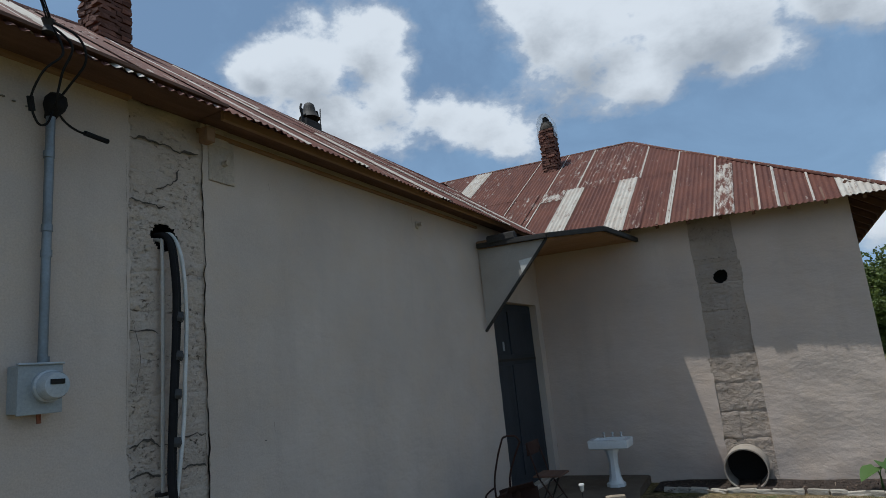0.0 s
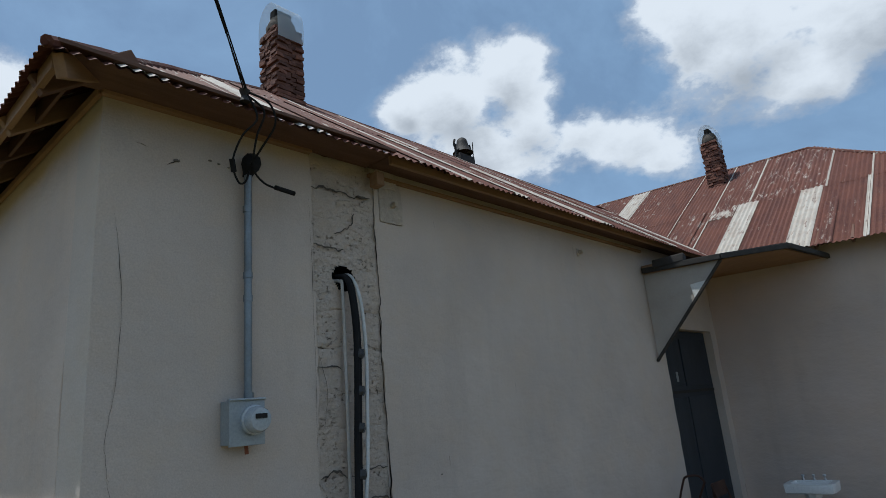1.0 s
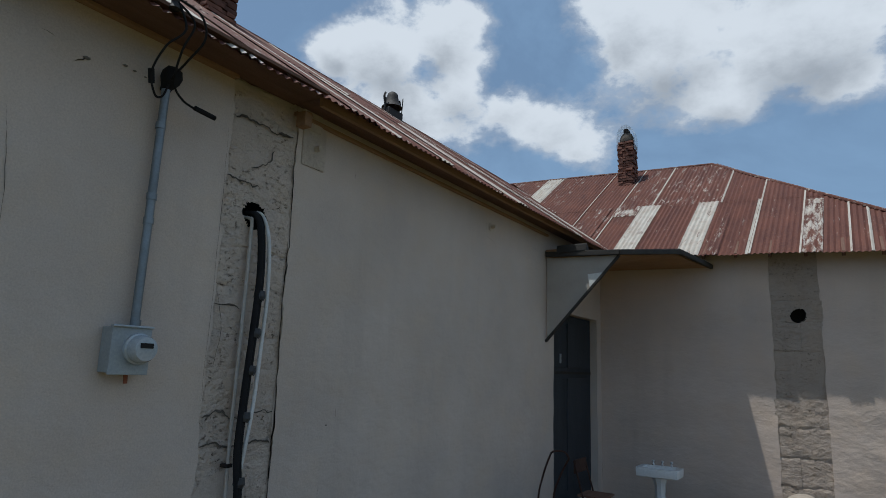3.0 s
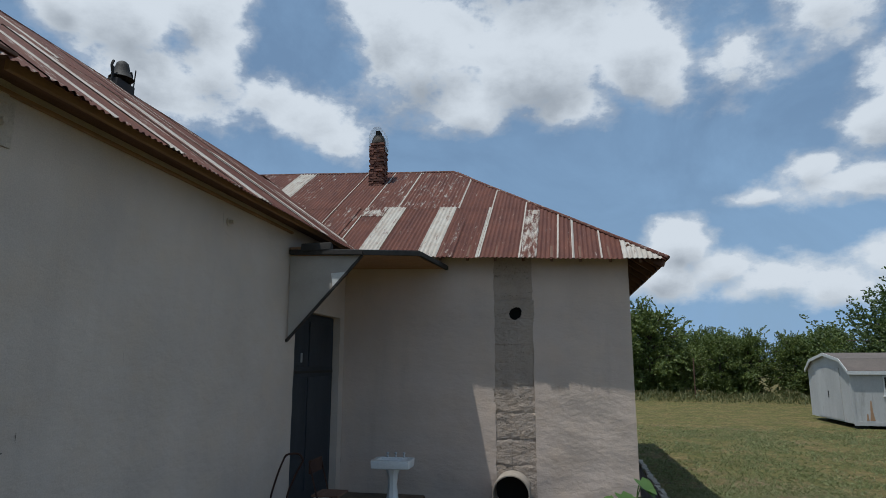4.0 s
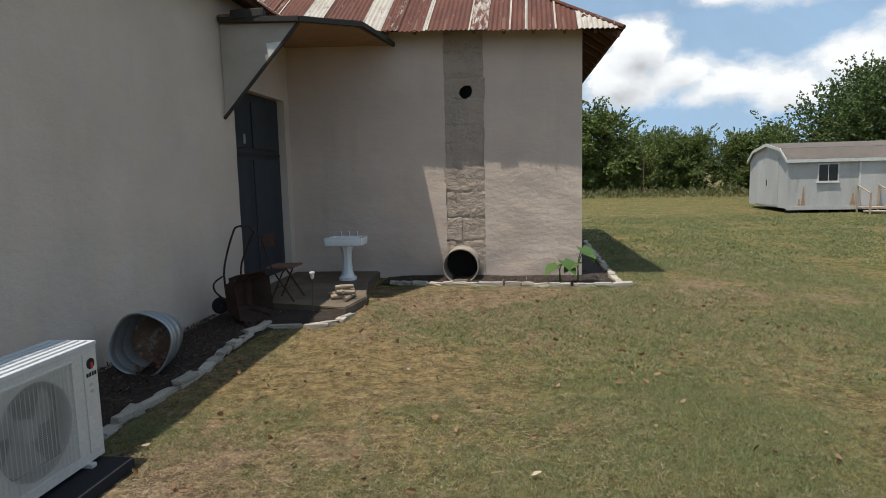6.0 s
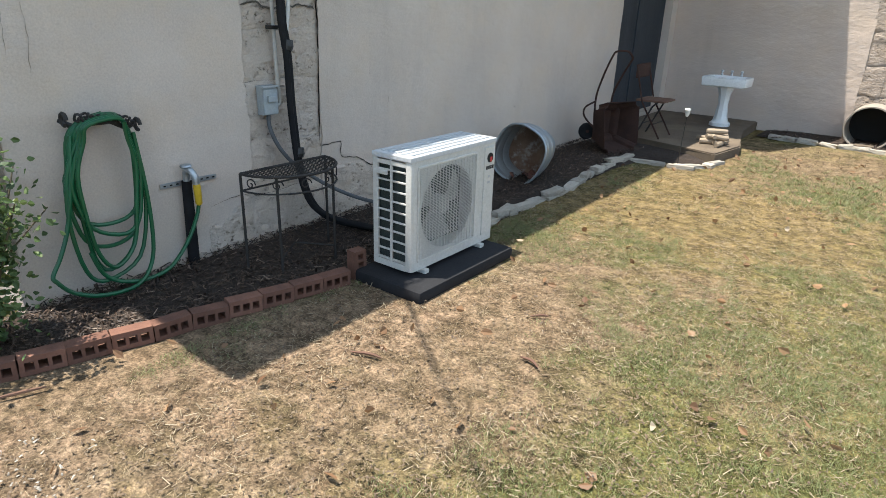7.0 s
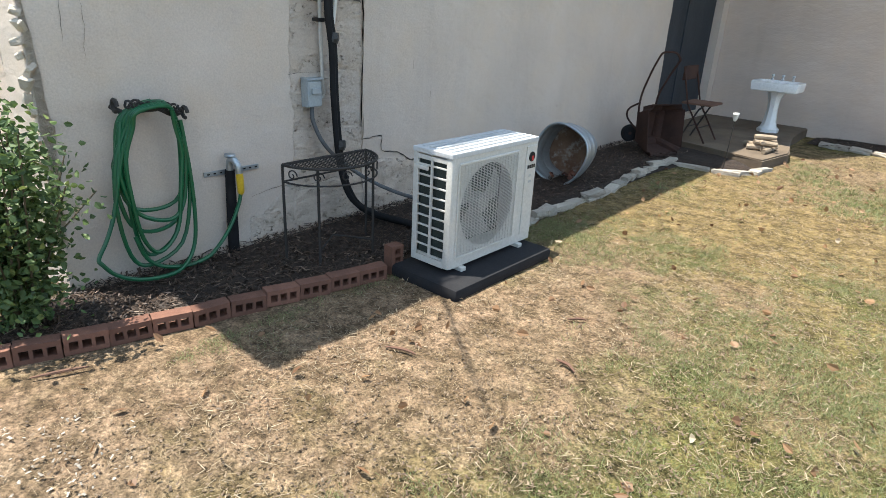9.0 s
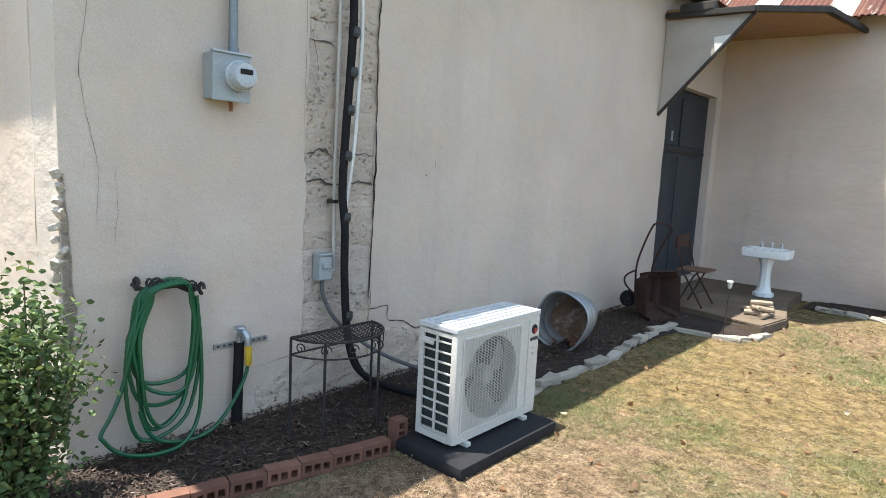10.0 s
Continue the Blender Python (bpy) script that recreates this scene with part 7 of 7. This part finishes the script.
for wx in (0.98, 4.05):
    w = shed_part("window", new_box((wx, -0.03, 0.98 + WZ), (wx + 0.72, 0.0, 1.66 + WZ)), M_white, None, "white framed sliding window")
    for q in (0, 1):
        shed_part("pane", new_box((wx + 0.05 + q * 0.325, -0.036, 1.03 + WZ), (wx + 0.345 + q * 0.325, -0.028, 1.61 + WZ)), M_pane, w, "dark pane")
    shed_part("window_sill", new_box((wx - 0.03, -0.06, 0.95 + WZ), (wx + 0.75, 0.0, 0.985 + WZ)), M_white, w)
dr = shed_part("door", new_box((2.42, -0.028, SZ0 + 0.05), (3.42, 0.0, E0 - 0.06), 0.004), M_siding, None, "plain white shed door")
for x0, x1, z0, z1 in ((2.36, 2.42, SZ0, E0 - 0.05), (3.42, 3.48, SZ0, E0 - 0.05), (2.36, 3.48, E0 - 0.08, E0 - 0.02)):
    shed_part("door_trim", new_box((x0, -0.04, z0), (x1, 0.0, z1)), M_white, dr)
shed_part("double_door", new_box((-0.025, 0.9, SZ0 + 0.05), (0.0, 3.2, 2.05), 0.004), M_siding, None, "wide white end doors")
shed_part("door_hasp", new_box((-0.04, 2.03, 0.95), (-0.025, 2.08, 1.2)), M_iron)
for x, w, z0, z1 in ((0.54, 0.16, 0.28, 0.95), (0.40, 0.09, 0.28, 0.5), (2.2, 0.2, 0.28, 0.7), (4.6, 0.1, 0.28, 0.6)):
    bm = bmesh.new()
    prism(bm, [(x - w / 2, -0.011, z0), (x + w / 2, -0.011, z0), (x + w * 0.22, -0.011, z0 + (z1 - z0) * 0.4), (x + 0.02, -0.011, z1), (x - 0.02, -0.011, z1), (x - w * 0.3, -0.011, z0 + (z1 - z0) * 0.35)], (0, 1, 0), 0.009)
    shed_part("rust_streak", bm, M_stain, None, "orange rust streak down the siding")
for k in range(6):
    shed_part("block", new_box((0.1 + k * 1.02, 0.05, -0.02), (0.4 + k * 1.02, 0.4, SZ0)), M_dark, None, "dark supporting block")
for x in (2.3, 3.0):
    shed_part("stair_post", new_box((x, -1.0, 0.0), (x + 0.05, -0.95, 0.75)), M_rail)
    shed_part("stair_post", new_box((x, -0.1, 0.0), (x + 0.05, -0.05, 1.0)), M_rail)
    bm = bmesh.new()
    tube(bm, [(x + 0.02, -1.0, 0.7), (x + 0.02, -0.05, 0.98)], 0.03, 4)
    shed_part("stair_rail", bm, M_rail)
bm = bmesh.new()
tube(bm, [(2.75, -1.0, 0.82), (3.5, -0.9, 0.28)], 0.03, 4)
shed_part("stair_rail", bm, M_rail)
for k in range(2):
    shed_part("stair_tread", new_box((2.3, -0.9 + k * 0.4, 0.06 + k * 0.12), (3.05, -0.55 + k * 0.4, 0.1 + k * 0.12)), M_rail)


# ---- mulch chips, fallen leaves, grass ----
def chips(name, region, count, size, material, label, category, z=0.05, seed=1, flat=0.35, wide=1.0):
    """Thin splinters lying every way over a stretch of plan; region(x, y) says where."""
    r = np.random.RandomState(seed)
    V, F = [], []
    x0, x1, y0, y1, inside = region
    made = 0
    while made < count:
        x, y = r.uniform(x0, x1), r.uniform(y0, y1)
        if not inside(x, y):
            continue
        ln, wd = size * r.uniform(0.5, 1.6), size * r.uniform(0.15, 0.4) * wide
        d = r.normal(size=3) * (1, 1, flat)
        d /= np.linalg.norm(d)
        s = np.cross(d, (0, 0, 1.0))
        s /= np.linalg.norm(s) + 1e-9
        u = np.cross(s, d)
        p = np.array((x, y, z + r.uniform(-0.008, 0.018)))
        k = len(V)
        for a, b_, c in ((-1, -1, 0), (1, -0.6, 0), (1, 0.6, 0), (-1, 1, 0), (0, 0, 0.25)):
            V.append(tuple(p + d * ln / 2 * a + s * wd / 2 * b_ + u * wd * c))
        F += [(k, k + 1, k + 4), (k + 1, k + 2, k + 4), (k + 2, k + 3, k + 4), (k + 3, k, k + 4)]
        made += 1
    me = bpy.data.meshes.new(name)
    me.from_pydata(V, [], F)
    me.materials.append(material)
    return tagged(new(name, me), label, category, kind="stuff")


M_chip = leaf_material("bark_chip", (0.020, 0.012, 0.009), (0.11, 0.072, 0.05), (0.28, 0.205, 0.15))


def in_bed(x, y):
    if y < -7.75:
        edge = 0.43 + (y + 9.9) * 0.232
        return 0.01 < x < edge - 0.03 or (y < -9.34 and -0.2 < x < edge)
    return 0.01 < x < (0.92 if y < -6.8 else 0.84) if y < -2.9 else False


chips("mulch", (-0.15, 1.0, -9.95, -2.9, in_bed), 15000, 0.034, M_chip, "loose dark bark chips in the bed", "mulch", 0.05, 2)
chips("soil_litter", (1.7, 5.2, -0.8, -0.1, lambda x, y: True), 900, 0.05, M_chip, "dry litter along the wall foot", "litter", 0.035, 3)
M_litter = leaf_material("lawn_litter", (0.11, 0.075, 0.05), (0.24, 0.17, 0.105), (0.36, 0.285, 0.195))
chips("lawn_litter", (0.95, 6.5, -9.9, -4.5, lambda x, y: not in_bed(x, y) and not (0.9 < x < 1.5 and -7.78 < y < -6.8)), 24000, 0.012, M_litter, "dry crumbs of soil and dead grass on the lawn", "litter", 0.004, 7, 0.4, 2.2)
chips("lawn_litter", (1.9, 7.5, -4.5, -1.2, lambda x, y: True), 6000, 0.02, M_litter, "dry crumbs of soil and dead grass on the lawn", "litter", 0.008, 8, 0.5, 2.2)
chips("lawn_litter", (0.95, 5.5, -9.9, -6.0, lambda x, y: not in_bed(x, y) and not (0.9 < x < 1.5 and -7.78 < y < -6.8)), 5000, 0.014, M_litter, "dry crumbs of soil and dead grass on the lawn", "litter", 0.006, 9, 0.4, 2.2)
chips("straw_litter", (0.95, 5.5, -10.1, -5.5, lambda x, y: not in_bed(x, y) and not (0.9 < x < 1.5 and -7.88 < y < -6.8) and noise.noise((x * 1.3, y * 1.3, 6.0)) > -0.1), 6500, 0.034, leaf_material("dead_straw", (0.2, 0.15, 0.09), (0.44, 0.365, 0.25)), "dead straw stalks lying on the soil", "litter", 0.012, 12, 0.12, 0.35)
chips("gravel", (0.7, 1.9, -10.3, -9.2, lambda x, y: math.hypot((x - 1.25) / 0.5, (y + 9.85) / 0.5) < 0.3 + 0.9 * abs(noise.noise((x * 5, y * 5, 1.0)))), 120, 0.013, leaf_material("white_gravel", (0.28, 0.25, 0.21), (0.5, 0.47, 0.41)), "crushed white gravel trodden into the soil", "gravel", 0.008, 13, 0.3, 2.4)
M_dry = leaf_material("dry_leaf", (0.14, 0.07, 0.035), (0.34, 0.2, 0.10), (0.55, 0.46, 0.34))
rnd = random.Random(31)
spots = []
for k in range(480):
    x, y = rnd.uniform(0.8, 6.8), rnd.uniform(-9.9, -1.6)
    spots.append((Vector((x, y, lift(x, y) + rnd.uniform(0.012, 0.03))), Vector((rnd.gauss(0, 1), rnd.gauss(0, 1), rnd.gauss(0.15, 0.4))), rnd.uniform(0.03, 0.075), rnd.uniform(0.02, 0.045)))
tagged(leaf_cloud("fallen_leaves", spots, M_dry, None, "dry brown fallen leaves scattered over the lawn"), category="leaves", kind="stuff")
for x, y, yaw, ln in ((1.62, -8.45, 20, 0.16), (2.25, -8.0, -15, 0.12), (0.75, -9.62, 70, 0.22), (2.05, -7.55, 40, 0.1)):
    bm = bmesh.new()
    d = Vector((math.cos(radians(yaw)), math.sin(radians(yaw)), 0)) * ln / 2
    c = Vector((x, y, lift(x, y) + 0.018))
    tube(bm, smooth_points([c - d, c + Vector((0.01, 0.01, 0.006)), c + d], 4), [0.003 + 0.005 * math.sin(k / 8 * 3.14) for k in range(9)], 6)
    tagged(part("dry_stick", bm, M_wood, None, "dry bark strip on the lawn", True), category="stick", group="sticks on the lawn")

M_grass = leaf_material("green_blade", (0.10, 0.125, 0.042), (0.29, 0.31, 0.135))
M_straw = leaf_material("dry_blade", (0.15, 0.105, 0.058), (0.46, 0.36, 0.22))


def grassiness(x, y):
    """How green the lawn is, from 0 (bare) to 1."""
    g = 0.45 + 0.85 * noise.noise((x * 0.7, y * 0.7, 3.1)) + 0.45 * noise.noise((x * 2.1, y * 2.1, 8.0)) + 0.5 * noise.noise((x * 6.5, y * 6.5, 2.0))
    g -= 1.15 * max(0, 1 - math.hypot((x - 1.6) / 1.3, (y + 8.3) / 2.2))
    g -= 0.8 * max(0, 1 - math.hypot((x - 2.3) / 2.0, (y + 4.8) / 2.8))
    g -= 1.2 * max(0, 1 - math.hypot((x - 2.8) / 2.4, (y + 1.5) / 1.0))
    g -= 1.3 * max(0, 1 - math.hypot((x - 1.4) / 1.0, (y + 9.9) / 1.0))
    return g


def blades(name, count, area, green, height, width, seed, material, label):
    r = random.Random(seed)
    V, F = [], []
    x0, x1, y0, y1 = area
    tries = 0
    while len(F) < count and tries < count * 6:
        tries += 1
        x, y = r.uniform(x0, x1), r.uniform(y0, y1)
        if in_bed(x, y) or (x < 1.85 and y > -3.15) or (y > -0.95 and 1.6 < x < 5.4) or (0.9 < x < 1.5 and -7.78 < y < -6.8) or x < 0.98 - max(0, -7.7 - y) * 0.23:
            continue
        g = grassiness(x, y)
        if r.random() > min(1.0, (x1 - x) / 1.6) or (y1 > 0 and r.random() > min(1.0, (y1 - y) / 2.5)) or (y1 < 0 and r.random() > (y - y0) / 0.7):
            continue
        if green and r.random() > g * 1.45:
            continue
        if not green and r.random() > max(0.3, 0.75 - abs(g - 0.25) * 0.6):
            continue
        z = lift(x, y) - 0.004
        for q in range(5):
            bx, by = x + r.gauss(0, 0.014), y + r.gauss(0, 0.014)
            a, h = r.uniform(0, 6.283), height * r.uniform(0.4, 1.25)
            w = width * r.uniform(0.6, 1.3)
            lean = h * r.uniform(0.3, 1.5) if green else h * r.uniform(0.8, 2.2)
            b2 = r.uniform(0, 6.283)
            k = len(V)
            V.append((bx - w * math.cos(a), by - w * math.sin(a), z))
            V.append((bx + w * math.cos(a), by + w * math.sin(a), z))
            V.append((bx + lean * math.cos(b2), by + lean * math.sin(b2), z + h * (1 if green else 0.6)))
            F.append((k, k + 1, k + 2))
    me = bpy.data.meshes.new(name)
    me.from_pydata(V, [], F)
    me.materials.append(material)
    tagged(new(name, me), label, "grass", kind="stuff")


blades("grass", 400000, (0.9, 7.5, -10.6, -5.2), True, 0.026, 0.0016, 1, M_grass, "short green lawn grass in patches")
blades("dry_grass", 200000, (0.9, 7.5, -10.6, -5.2), False, 0.024, 0.0014, 2, M_straw, "dry straw-coloured lawn grass")
blades("grass", 130000, (0.9, 9.5, -5.2, 3.5), True, 0.036, 0.0034, 3, M_grass, "short green lawn grass farther off")
blades("dry_grass", 160000, (0.9, 9.5, -5.2, 3.5), False, 0.026, 0.0030, 4, M_straw, "dry straw-coloured lawn grass farther off")
blades("grass", 70000, (5.0, 17.0, 1.0, 14.0), True, 0.05, 0.009, 5, M_grass, "short green field grass out to the shed")
